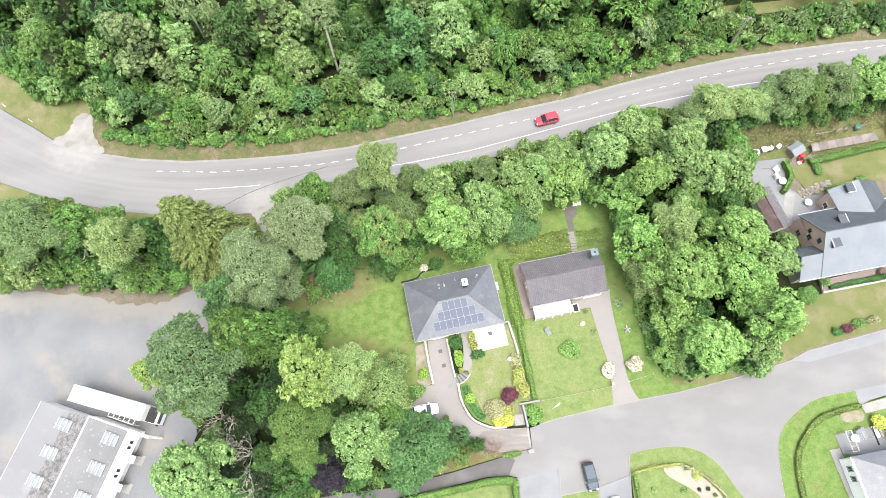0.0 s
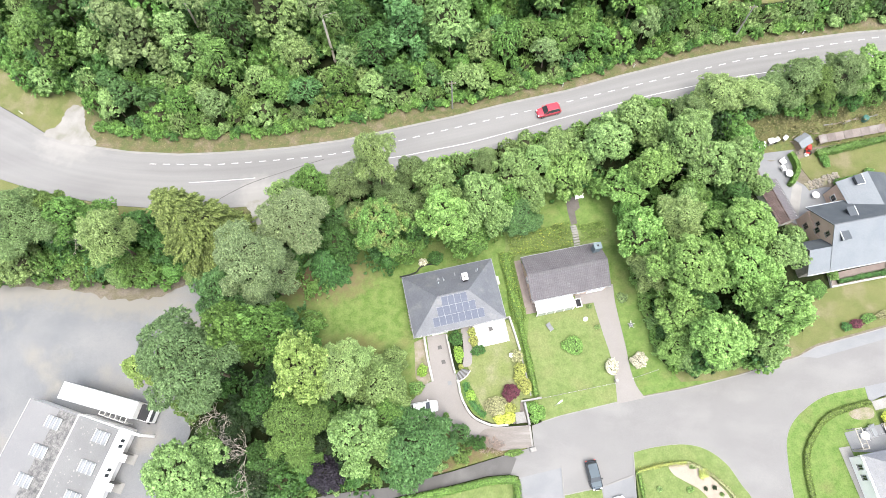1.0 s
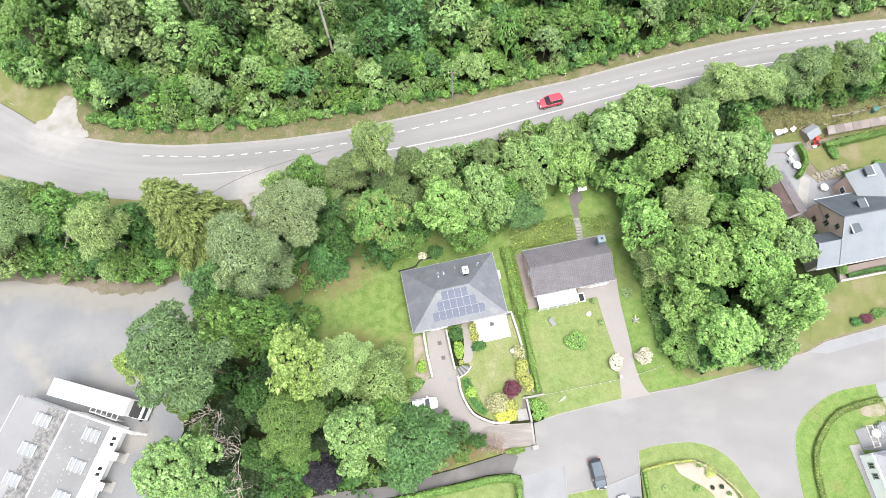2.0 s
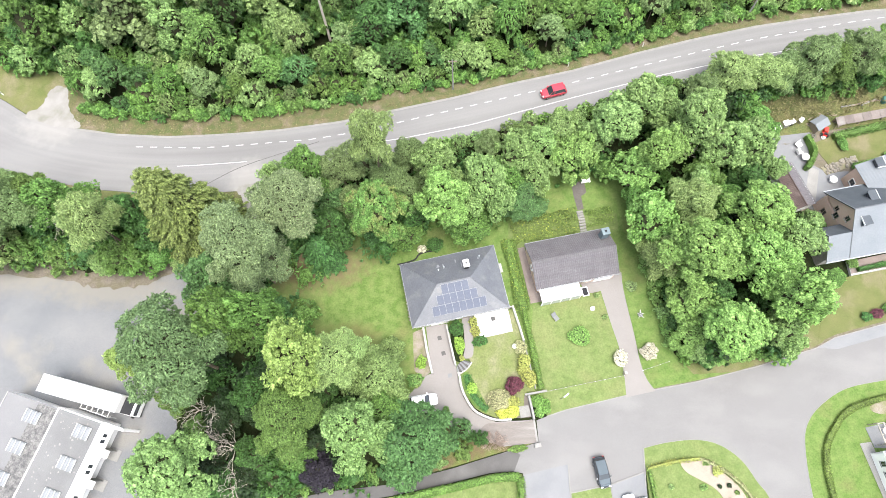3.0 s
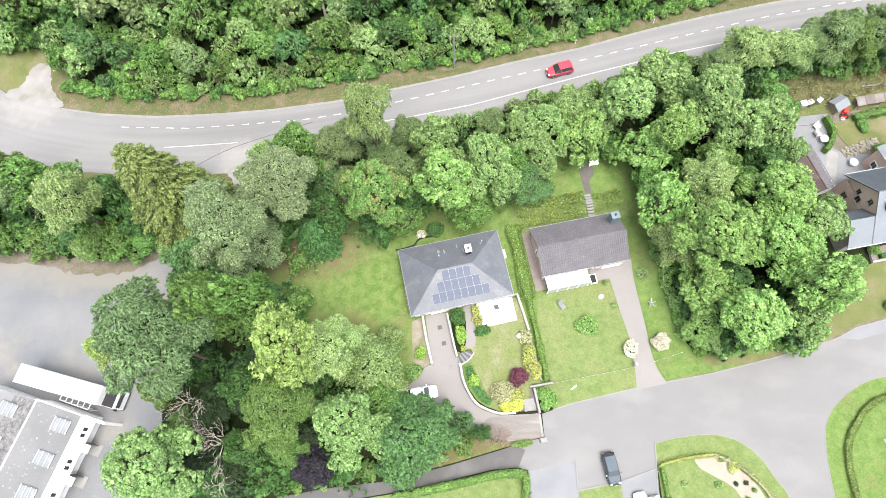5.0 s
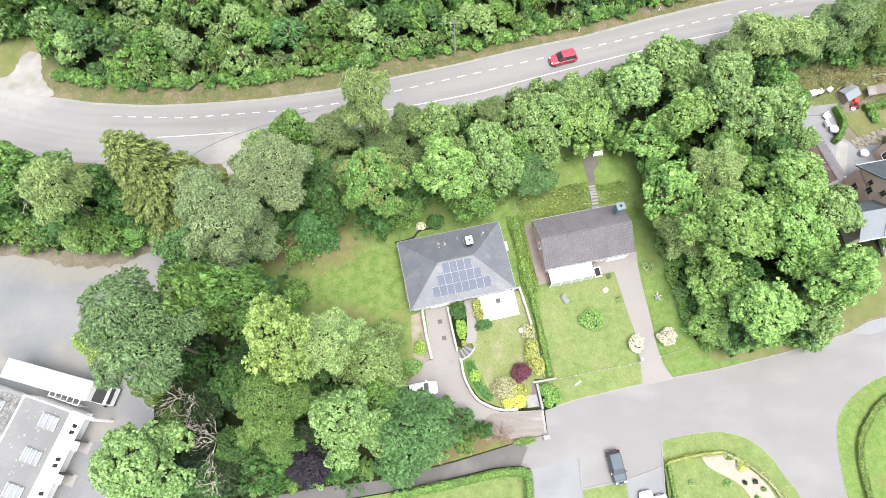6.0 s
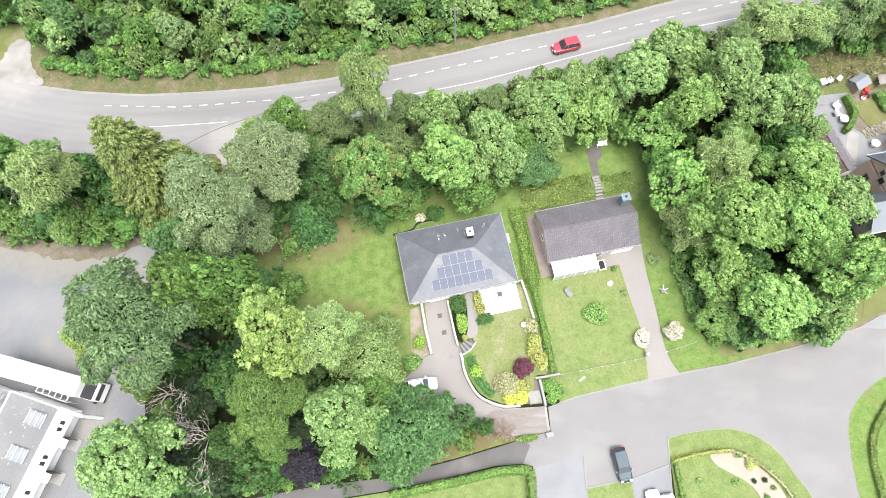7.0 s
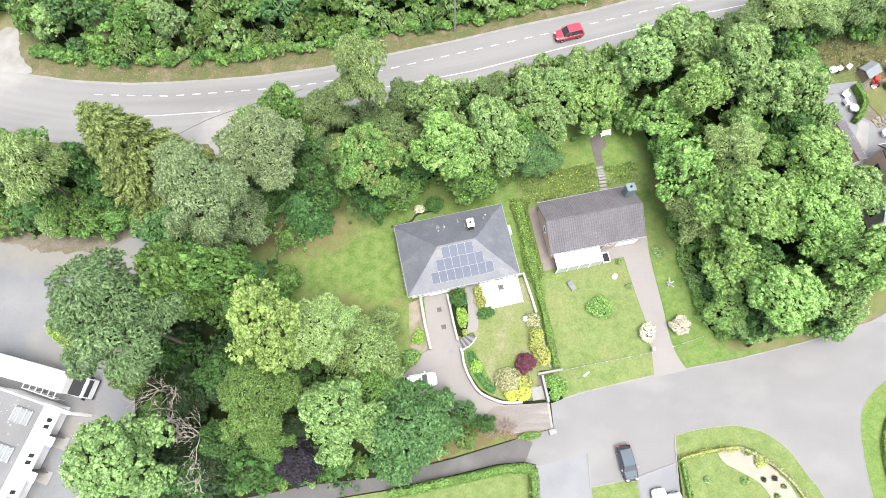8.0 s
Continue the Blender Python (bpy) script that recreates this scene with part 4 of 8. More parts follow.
def undergrowth(rows, label, tufts=(0.22, 0.28)):
    """Countless low shrubs under the trees, joined into one mesh."""
    tones = sorted({r[4] for r in rows})
    forms = []
    for seed, tuft in ((61, tufts[0]), (62, tufts[0]), (63, tufts[1]), (64, tufts[1])):
        me = crown_mesh(seed, 1.0, 0.78, 0.85, tuft, 3, tuft * 0.5, -0.2, True, 0.3 * (seed % 2), 0.85)
        v = np.empty(len(me.vertices) * 3)
        me.vertices.foreach_get("co", v)
        f = np.empty(len(me.polygons) * 3, dtype=np.int32)
        me.polygons.foreach_get("vertices", f)
        forms.append((v.reshape(-1, 3), f.reshape(-1, 3)))
        bpy.data.meshes.remove(me)
    vs, fs, ms, o = [], [], [], 0
    for i, (x, y, radius, middle, tone, turn) in enumerate(rows):
        v, f = forms[i % 2 if radius > 1.6 else 2 + i % 2]
        c, s = math.cos(radians(turn)) * radius, math.sin(radians(turn)) * radius
        q = np.stack([v[:, 0] * c - v[:, 1] * s + x, v[:, 0] * s + v[:, 1] * c + y, v[:, 2] * middle / 0.78 + ground_z(x, y) - 0.05], 1)
        vs.append(q)
        fs.append(f + o)
        ms.append(np.full(len(f), tones.index(tone), dtype=np.int32))
        o += len(q)
    me = bpy.data.meshes.new("undergrowth")
    me.from_pydata(np.concatenate(vs).tolist(), [], np.concatenate(fs).tolist())
    for tone in tones:
        me.materials.append(LEAF[tone])
    me.polygons.foreach_set("material_index", np.concatenate(ms))
    tagged(new("undergrowth", me), label, "undergrowth", "", "stuff")


def bush(x, y, base, rx, ry, h, tone, label, group="", name="bush", leaf=0.16, turn=0.0):
    """A garden bush of its own shape: several stems and a clumped leafy body."""
    ob = thing(name, (x, y, base, 0, 0, turn), label, "bush", group)
    seed = int(abs(x * 71 + y * 13)) + 3
    me = crown_mesh(seed, 1.0, 0.95, 1.0, min(0.22, 0.15 / max(rx, ry)), 7, leaf * 0.75 / max(rx, ry), -0.4, False)
    me.transform(Matrix.Diagonal((rx, ry, h / 1.95, 1)))
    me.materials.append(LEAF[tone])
    # dark core again, painted shade inside the bush
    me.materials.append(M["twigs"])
    c = new("foliage", me)
    c.parent = ob
    bm = bmesh.new()
    for i in range(5):
        a = i * 1.26
        tube(bm, (0, 0, -0.1), (math.cos(a) * rx * 0.4, math.sin(a) * ry * 0.4, h * 0.5), 0.04, 0.02, 5)
    part("stem", bm, M["bark"], ob)
    return ob


def hedge(name, pts, width, height, tone, label, base=None, leaf=0.15, density=55, rough=0.08, solid=True):
    """A clipped hedge along a line: a solid heart set all over with small leaves."""
    rng = np.random.default_rng(int(abs(pts[0][0] * 37 + pts[0][1])) + 1)
    x0, y0 = pts[0]
    pos, nrm = [], []
    for (ax, ay), (bx, by) in zip(pts, pts[1:]):
        ln = math.hypot(bx - ax, by - ay)
        dx, dy = (bx - ax) / ln, (by - ay) / ln
        k = max(8, int(ln * (width + 2 * height) * density))
        t, q = rng.uniform(-0.02, 1.02, k), rng.uniform(0, width + 2 * height, k)
        off = np.clip(q - height, 0, width) - width / 2
        z = np.where(q < height, q, np.where(q > height + width, width + 2 * height - q, height))
        n0 = np.where(q < height, -1.0, np.where(q > height + width, 1.0, 0.0))
        n1 = np.where((q >= height) & (q <= height + width), 1.0, 0.2)
        px, py = ax + dx * ln * t - dy * off, ay + dy * ln * t + dx * off
        g = np.array([ground_z(a, b) if base is None else base for a, b in zip(px, py)])
        p = np.stack([px - x0, py - y0, z + g], 1) + rng.normal(0, rough, (k, 3))
        pos.append(p + (rough * 0.9) * np.stack([np.sin(px * 2.1 + py), np.cos(py * 2.7 - px), 0.8 * np.sin(px * 1.7 + py * 2.3)], 1))
        nrm.append(np.stack([-dy * n0, dx * n0, n1], 1) + ball(rng, k) * 0.6)
    ob = thing(name, (x0, y0, 0), label, "hedge")
    me = leaves_mesh("foliage", np.concatenate(pos), np.concatenate(nrm), leaf, rng, 1.4)
    me.materials.append(LEAF[tone])
    f = new("foliage", me)
    f.parent = ob
    if not solid:
        return ob
    bm = sweep(pts, width * 0.84, -0.1, height * 0.92, True, False, 0.25) if base is None else sweep(pts, width * 0.84, base - 0.1, base + height * 0.92, False, False, 0.25)
    bmesh.ops.translate(bm, verts=bm.verts[:], vec=(-x0, -y0, 0))
    part("hedge_heart", bm, LEAF[tone], ob)
    return ob


def dead_tree(x, y, height, seed, label, spread=1.0):
    """A leafless tree of forked, pale, tapering branches."""
    rng = random.Random(seed)
    ob = thing("dead_tree", (x, y, ground_z(x, y) - 0.1, 0, 0, rng.uniform(0, 360)), label, "tree", "bare trees of the grove")
    trunk, twigs = bmesh.new(), bmesh.new()

    def grow(bm, p, d, ln, r, depth):
        bend = (d + Vector((rng.uniform(-1, 1), rng.uniform(-1, 1), rng.uniform(-0.7, 0.5))) * 0.3).normalized()
        m = p + d * ln * 0.5
        e = m + bend * ln * 0.5
        sides = 5 if depth > 2 else 3
        tube(bm, p, m, r, r * 0.8, sides, False)
        tube(bm, m, e, r * 0.8, r * 0.6, sides, False)
        if depth == 0:
            return
        for i in range((0, 2, 3, 3, 6)[depth]):
            t = Vector((rng.uniform(-1, 1), rng.uniform(-1, 1), rng.uniform(-0.35, 0.5))) * spread
            grow(twigs, p.lerp(e, 1.0 - 0.12 * i), (bend + t * 0.95).normalized(), ln * rng.uniform(0.5, 0.8) * (0.5 if depth == 4 else 1.0), max(r * 0.55, 0.017), depth - 1)

    grow(trunk, Vector((0, 0, 0)), Vector((0.1, 0.05, 1)).normalized(), height * 0.66, 0.1, 4)
    part("trunk", trunk, M["pale_bark"], ob)
    part("branch_work", twigs, M["pale_bark"], ob)
    return ob


def twig_shrub(x, y, rx, ry, h, label):
    """A wispy bare shrub: many thin forked twigs fanning out from the ground."""
    rng = random.Random(31)
    ob = thing("shrub", (x, y, 0.02), label, "shrub", "shrubs along the lane")
    bm = bmesh.new()
    for i in range(130):
        a, f = rng.uniform(0, 6.283), math.sqrt(rng.random())
        p = Vector((math.cos(a) * f * rx * 0.55, math.sin(a) * f * ry * 0.55, 0))
        q = Vector((math.cos(a) * f * rx, math.sin(a) * f * ry, h * rng.uniform(0.6, 1.0) * (1.1 - 0.5 * f)))
        tube(bm, p, q, 0.028, 0.016, 4, False)
        for k in range(3):
            e = p.lerp(q, rng.uniform(0.4, 0.9))
            tube(bm, e, e + Vector((rng.uniform(-0.5, 0.5), rng.uniform(-0.5, 0.5), rng.uniform(0.05, 0.35))), 0.018, 0.01, 3, False)
    part("twig_work", bm, M["rose_bark"], ob)
    return ob


def pine(x, y, height, label):
    """A tall pine: bare pale trunk, a few dead stubs, and a loose tufted top."""
    ob = thing("pine_tree", (x, y, ground_z(x, y) - 0.1), label, "tree", "wood north of the main road")
    bm = bmesh.new()
    tube(bm, (0, 0, 0), (0.1, 0.2, height * 0.6), 0.24, 0.19, 8)
    tube(bm, (0.1, 0.2, height * 0.6), (0.0, 0.4, height), 0.19, 0.07, 8)
    part("trunk", bm, M["pale_bark"], ob)
    rng = random.Random(int(abs(x)))
    for i in range(9):
        a, z = i * 2.4, height * rng.uniform(0.62, 0.95)
        ln = rng.uniform(1.6, 3.0)
        part("limb", tube(bmesh.new(), (0.05, 0.25, z), (math.cos(a) * ln, math.sin(a) * ln + 0.25, z + rng.uniform(0.2, 1.0)), 0.07, 0.02, 5), M["pale_bark"], ob)
    me = crown_mesh(int(abs(x)) + 2, 3.4, height * 0.9, 2.6, 0.4, 6, 0.13, -0.3, True, 1.0)
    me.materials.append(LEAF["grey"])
    # dark core again, painted shade inside the pine top
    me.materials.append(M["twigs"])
    c = new("crown", me)
    c.parent = ob
    return ob


# ---- land, roads and paving ----
def land():
    xs = [-900, -500, -250, -160] + [x * 1.0 for x in range(-120, 121)] + [160, 250, 500, 900]
    ys = [-900, -500, -250, -100, -60] + [y * 1.0 for y in range(-34, 131)] + [160, 250, 500, 900]
    bm = bmesh.new()
    grid = [[bm.verts.new((x, y, min(ground_z(x, y), 12) + (0.05 * noise.noise(Vector((x * 0.3, y * 0.3, 0))) - 0.06 if abs(x) < 125 else -0.1))) for y in ys] for x in xs]
    for a, b in zip(grid, grid[1:]):
        for j in range(len(ys) - 1):
            bm.faces.new((a[j], b[j], b[j + 1], a[j + 1]))
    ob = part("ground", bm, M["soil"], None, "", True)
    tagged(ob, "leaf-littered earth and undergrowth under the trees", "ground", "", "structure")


def ribbon(name, mat, low, high, x0, x1, lift, label, category, across=6, step=1.0, wobble=0.0):
    """A strip of the land between two lines y = low(x) and y = high(x)."""
    bm, rows = bmesh.new(), []
    k = int((x1 - x0) / step)
    for i in range(k + 1):
        x = x0 + (x1 - x0) * i / k
        a, b = low(x), high(x)
        if wobble:
            b += wobble * noise.noise(Vector((x * 0.35, 7.0, 0))) + wobble * 0.6 * noise.noise(Vector((x * 1.1, 3.0, 0)))
        rows.append([bm.verts.new((x, a + (b - a) * j / across, ground_z(x, a + (b - a) * j / across) + (lift if 0 < j < across or not wobble else lift))) for j in range(across + 1)])
    for a, b in zip(rows, rows[1:]):
        for j in range(across):
            bm.faces.new((a[j], b[j], b[j + 1], a[j + 1]))
    uv = bm.loops.layers.uv.new("along")
    place = {v: (i * step, j / across) for i, row in enumerate(rows) for j, v in enumerate(row)}
    for f in bm.faces:
        for lp in f.loops:
            lp[uv].uv = place[lp.vert]
    rim = [e for e in bm.edges if e.is_boundary]
    for v in bmesh.ops.extrude_edge_only(bm, edges=rim)["geom"]:
        if isinstance(v, bmesh.types.BMVert):
            v.co.z -= 0.25
    return tagged(part(name, bm, mat), label, category, "", "structure")


land()
road = ribbon("road", M["asphalt"], south_edge, north_edge, -109, 112, 0.06, "wide grey asphalt main road with white markings", "road", 8)
ribbon("pavement_edge", M["kerb"], lambda x: north_edge(x) - 0.3, lambda x: north_edge(x) + 0.1, -66, 112, 0.085, "pale concrete gutter along the main road", "gutter", 1)
ribbon("verge_north", M["dry"], lambda x: north_edge(x) + 0.1, lambda x: north_edge(x) + 2.8 + 1.4 * step_up(-8, 14, -x) + 3.0 * step_up(58, 66, -x) + 5.5 * step_up(-72, -80, x), -68.5, 112, 0.07, "dry brown grass verge beside the main road", "verge", 4, 1.0, 0.8)
ribbon("verge_west", M["rough_lawn"], lambda x: north_edge(x) + 0.1, lambda x: north_edge(x) + 0.3 + 7.7 * (1 - step_up(-77, -71, x)), -109, -71, 0.07, "grass verge beside the bend of the road", "verge", 6, 1.0, 0.8)
ribbon("verge_south", M["dry"], lambda x: south_edge(x) - 5.0, lambda x: south_edge(x) - 0.05, -47, -34.4, 0.07, "dry grass strip beside the junction", "verge", 4)
ribbon("verge_south_west", M["rough_lawn"], lambda x: south_edge(x) - 7.0, lambda x: south_edge(x) - 0.05, -109, -47, 0.07, "rough grass strip between the road and the yard trees", "verge", 4)
ribbon("verge_south_east", M["reed"], lambda x: south_edge(x) - 11.5, lambda x: south_edge(x) - 4.0, 42, 100, 0.12, "bank of dry reeds above the gardens", "verge", 6, 1.0, 0.8)


def marking(name, line, x0, x1, width, label=""):
    k = max(1, int(abs(x1 - x0) / 1.0))
    pts = [(x0 + (x1 - x0) * i / k, line(x0 + (x1 - x0) * i / k)) for i in range(k + 1)]
    return part(name, sweep(pts, width, 0.03, 0.068), M["line"], road, label)


MID_X = [-54, -43, -35, -24, -16, -4.8, 21, 41, 52, 68, 80, 120]
MID_Y = [51.4, 50.8, 51.0, 51.4, 52.4, 54.7, 60.0, 64.4, 66.7, 69.0, 70.5, 72.0]
SOLID_X = [-47, -35.6, -7.9, 3.3, 20.8, 36.3, 51.7, 72, 79, 120]
SOLID_Y = [47.4, 47.7, 50.8, 52.7, 57.0, 60.6, 63.4, 65.6, 66.8, 69]
for i in range(58):
    x = -54.2 + 2.5 * i
    marking("lane_dash", lambda v: float(np.interp(v, MID_X, MID_Y)), x, x + 1.25, 0.13)
for x0, x1 in ((-46.5, -34.6), (-13, 111)):
    marking("solid_line", lambda v: float(np.interp(v, SOLID_X, SOLID_Y)), x0, x1, 0.12)
seam = sweep(rounded([(-22.4, 50.9), (-30, 48.6), (-36.5, 46.3), (-43, 42.6)], 5), 0.12, 0.03, 0.064)
part("tar_seam", seam, M["dark_asphalt"], road, "dark line slanting across the road")

def ragged(pts, amount):
    """The same outline with an uneven, crumbling edge."""
    return [(x + amount * noise.noise(Vector((x * 1.7, y * 1.7, 2.0))), y + amount * noise.noise(Vector((x * 1.7, y * 1.7, 9.0)))) for x, y in pts]


area("verge_corner", rounded([(-82, 66.5), (-76.5, 67.5), (-71, 67), (-67.5, 64.8), (-70.5, 61.5), (-74, 58.9), (-79, 62)], 4, True), 0.085, M["rough_lawn"], "rough olive grass beside the track mouth", "verge", 1.5)
area("layby", ragged(rounded([(-75.0, 58.3), (-72.6, 60.2), (-71.8, 62.5), (-70.4, 64.2), (-68.3, 63.2), (-67.2, 59.0), (-64.6, 55.6), (-69.5, 56.2)], 9, True), 0.5), 0.1, M["gravel"], "pale gravel track mouth beside the road", "track", 1.5)
yard_line = [(-110, 32.5), (-79, 31.1), (-70.9, 30.7), (-63.7, 29.5), (-56.5, 27.8), (-48.8, 28.6), (-43.1, 30.5), (-38.5, 34.5), (-35.9, 37.8), (-35.4, 43.2), (-31.6, 43.4), (-31.8, 38.5), (-33.5, 31), (-38, 24), (-43, 15), (-41, 5), (-44, -4), (-44, -34), (-110, -34)]
area("junction_mouth", ragged(rounded([(-35.6, 42.9), (-30.8, 43.7), (-31.7, 40.5), (-32.1, 37.4), (-33.8, 36.6), (-34.3, 40.0)], 9, True), 0.5), 0.1, M["gravel"], "pale worn gravel mouth of the yard entrance", "track", 1.5)
area("yard", yard_line, 0.05, M["yard"], "wide grey asphalt lorry yard with stains", "yard", 2.0)
area("yard_edge", ragged(rounded([(-109, 33.4), (-79, 32.2), (-63.7, 30.6), (-56.5, 28.8), (-48.8, 29.5), (-43.1, 31.3), (-42.5, 30), (-49, 27), (-56.5, 26.4), (-64, 28.2), (-79, 29.2), (-109, 30.6)], 8, True), 0.9), 0.075, M["dirt"], "strip of dirt along the yard edge", "verge", 2.0)

# local street, its branches and kerbs
STREET_N = [(11.2, 2.0), (12.7, 5.5), (15.4, 6.3), (24.4, 8.2), (28.4, 8.9), (34.7, 9.9), (43.8, 11.9), (53.0, 14.4), (56.1, 15.9), (69.2, 19.1), (110, 28)]
LAWN_A = rounded([(25.9, 0.9), (29.2, 1.6), (33.5, 1.9), (36.7, 1.1), (39.3, -1.0), (40.9, -3.8), (42.1, -5.8), (44, -12), (45, -34)], 5)
LAWN_B = rounded([(49.5, -34), (48.6, -14), (48.0, -5.6), (48.4, 0.9), (49.6, 4.1), (52.3, 6.6), (56.2, 8.6), (61.9, 9.6)], 5)
street_line = STREET_N + [(110, 22), (80, 14.5), (66.9, 10.5)] + LAWN_B[::-1] + LAWN_A[::-1] + [(25.6, -6), (25.6, -34), (8.8, -34), (8.8, -2.1), (6.0, -1.5), (4.1, -2.0), (-2.8, -3.5), (-9.6, -4.7), (-30, -7.5), (-30, -6), (-18.2, -4.0), (-9.6, -3.2), (-1.1, -1.3), (5.9, 0.6)]
area("street", street_line, 0.02, M["street"], "pale worn asphalt of the residential street", "road")
area("lane", [(8.6, 0.4), (7.6, -1.8), (4.1, -2.0), (-2.8, -3.5), (-9.6, -4.7), (-30, -7.5), (-30, -6), (-18.2, -4.0), (-9.6, -3.2), (-1.1, -1.3), (5.9, 0.6), (7.6, 0.95)], 0.028, M["dark_asphalt"], "narrow darker asphalt lane between hedges", "road")
area("pad_blue", [(8.9, -2.3), (15.2, -1.0), (15.1, -4.9), (14.2, -12), (8.9, -12)], 0.03, M["bluestone"], "blue-grey paved parking pad", "paving")
area("pad_grey", [(20.9, -3.7), (25.6, -2.2), (25.8, -12), (21.5, -12)], 0.03, M["bluestone"], "blue-grey paved parking pad with parked cars", "paving")
area("lawn_small", [(15.3, -4.8), (20.7, -3.8), (21.3, -12), (15.3, -12)], 0.1, M["lawn"], "small strip of lawn between the parking pads", "lawn")
area("parking_strip", [(53, 14.5), (56.1, 16.1), (69.2, 19.3), (100, 26.4), (100, 24.6), (69, 17.4), (56, 14.2)], 0.03, M["bluestone"], "pale grey paved strip along the street", "paving")
for pts in ([(15.2, -1.0), (15.15, -4.85)], [(15.2, -4.75), (20.9, -3.75), (25.6, -2.25)], STREET_N[1:4], STREET_N[4:10], [(25.9, 0.9), (25.6, -4)]):
    tagged(part("kerb", sweep(pts, 0.15, -0.15, 0.11), M["kerb"]), "pale concrete kerb along the street", "kerb", "street kerbs", "structure")
for pts in (LAWN_A, LAWN_B):
    tagged(part("kerb", sweep(pts, 0.12, -0.15, 0.05), M["kerb"]), "flush concrete edging round the lawn", "kerb", "street kerbs", "structure")

area("kerb_strip", STREET_N[4:10] + [(x + 0.3, y + 1.1) for x, y in STREET_N[9:3:-1]], 0.055, M["dirt"], "trodden earth behind the kerb", "verge")

# lawns
area("lawn_gardens", [(-9.3, 33.5), (-7.5, 12), (-4, 11), (3.5, 8), (11.9, 7.5), (12.75, 5.6), (15.4, 6.38), (24.4, 8.3), (28.6, 9.0), (30.5, 14), (30.2, 34), (27, 43), (9, 43.5), (-2, 37)], 0.05, M["lawn_deep"], "grass of the two house gardens", "lawn", 1.0)
area("lawn_west", rounded([(-29, 30), (-26, 34), (-20, 35.5), (-14, 34.5), (-9.3, 32.5), (-8.6, 28), (-6.7, 18), (-5.4, 12), (-9, 8), (-18, 10), (-26, 16), (-29, 22)], 4, True), 0.16, M["lawn_west"], "wide mown lawn beside the hip-roofed house", "lawn", 2.0)
area("gravel_bed", [(-6.6, 18.1), (-5.1, 18.7), (-4.0, 12.1), (-5.2, 11.3), (-6.4, 12.5)], 0.19, M["gravel_warm"], "pinkish gravel bed beside the drive wall", "gravel bed")
area("lawn_north", [(-9.0, 31.5), (-8.4, 28.6), (6.1, 31.3), (8.0, 21.5), (9.8, 21.9), (8.4, 34.0), (8.0, 38), (-4, 36)], 0.14, M["lawn_deep"], "narrow lawn behind the hip-roofed house", "lawn", 2.0)
area("lawn_bungalow", [(11.9, 22.0), (19.4, 23.3), (22.3, 23.9), (23.3, 18.7), (24.1, 15), (24.4, 10.6), (24.4, 8.22), (15.4, 6.33), (12.8, 5.6), (12.3, 9.6), (11.1, 16)], 0.1, M["lawn_front"], "mown front lawn of the brick bungalow", "lawn")
area("lawn_strip", [(25.9, 23.8), (26.0, 27.2), (25.2, 33), (29.5, 34), (30.2, 24), (31.5, 15), (34.5, 11), (40, 11.2), (34.7, 10.1), (28.5, 9.1), (27.1, 13.1), (26.8, 16.7)], 0.1, M["lawn_deep"], "strip of lawn beside the driveway", "lawn")
area("wood_edge", rounded([(33.5, 13.5), (44, 15), (54, 18.5), (54, 15.2), (44, 12.2), (36, 10.5)], 4, True), 0.07, M["rough_lawn"], "rough weedy grass along the copse edge", "verge")
area("lawn_terrace", [(10.5, 43.5), (12, 35.9), (25.5, 37.2), (27.5, 43), (22, 46.5), (12, 46)], 0.1, M["lawn_deep"], "raised back lawn behind the bungalow", "lawn", 1.5)
area("bank", [(8.6, 31.0), (26.2, 34.0), (26.0, 36.4), (8.8, 35.4)], 0.15, M["lawn"], "planted bank behind the bungalow", "bank", 1.0)
area("lawn_side", [(8.3, 33.5), (9.8, 32.4), (11.4, 22.4), (11.0, 16), (10.2, 21.9), (9.0, 28)], 0.11, M["lawn_deep"], "narrow grass strip between hedge and house", "lawn")
area("lawn_island", LAWN_A + [(30, -34), (25.9, -34)], 0.06, M["lawn"], "rounded lawn at the street corner", "lawn")
area("lawn_corner", LAWN_B + [(61.95, 7.4), (64, 8.2), (75, 11), (75, -34)], 0.06, M["lawn_deep"], "rounded corner lawn with a clipped hedge", "lawn")
area("lawn_south_east", [(53.4, 15.2), (56.9, 24.4), (71.6, 27.9), (100, 35), (100, 26.6), (69.2, 19.5), (56.4, 16.4)], 0.1, M["rough_lawn"], "mown lawn in front of the slate-roofed house", "lawn")
area("lawn_east", [(59.9, 48.2), (65, 50.4), (77.8, 52.6), (100, 57), (100, 49), (76.2, 45.4), (66.5, 44.4), (62.2, 43.6)], 0.1, M["rough_lawn"], "back lawn of the slate-roofed house", "lawn", 2.0)
area("earth_east", [(50.5, 53.5), (53.5, 44), (56, 35), (60.2, 34), (82, 38), (100, 42), (100, 60), (62, 54)], 0.03, M["dirt"], "trodden earth round the back yard", "ground", 1.5)
area("lawn_lane", [(-30, -7.65), (-9.6, -4.85), (-2.8, -3.65), (4.1, -2.15), (8.7, -2.2), (8.7, -34), (-30, -34)], 0.1, M["lawn"], "lawn behind the lane hedge", "lawn")
area("meadow", rounded([(50.5, 78.6), (62, 78.8), (82.4, 80.0), (110, 81), (110, 84), (82, 82.4), (62, 81.3), (51, 80.6)], 4, True), 0.1, M["rough_lawn"], "grassy clearing above the main road", "grass", 2.0)

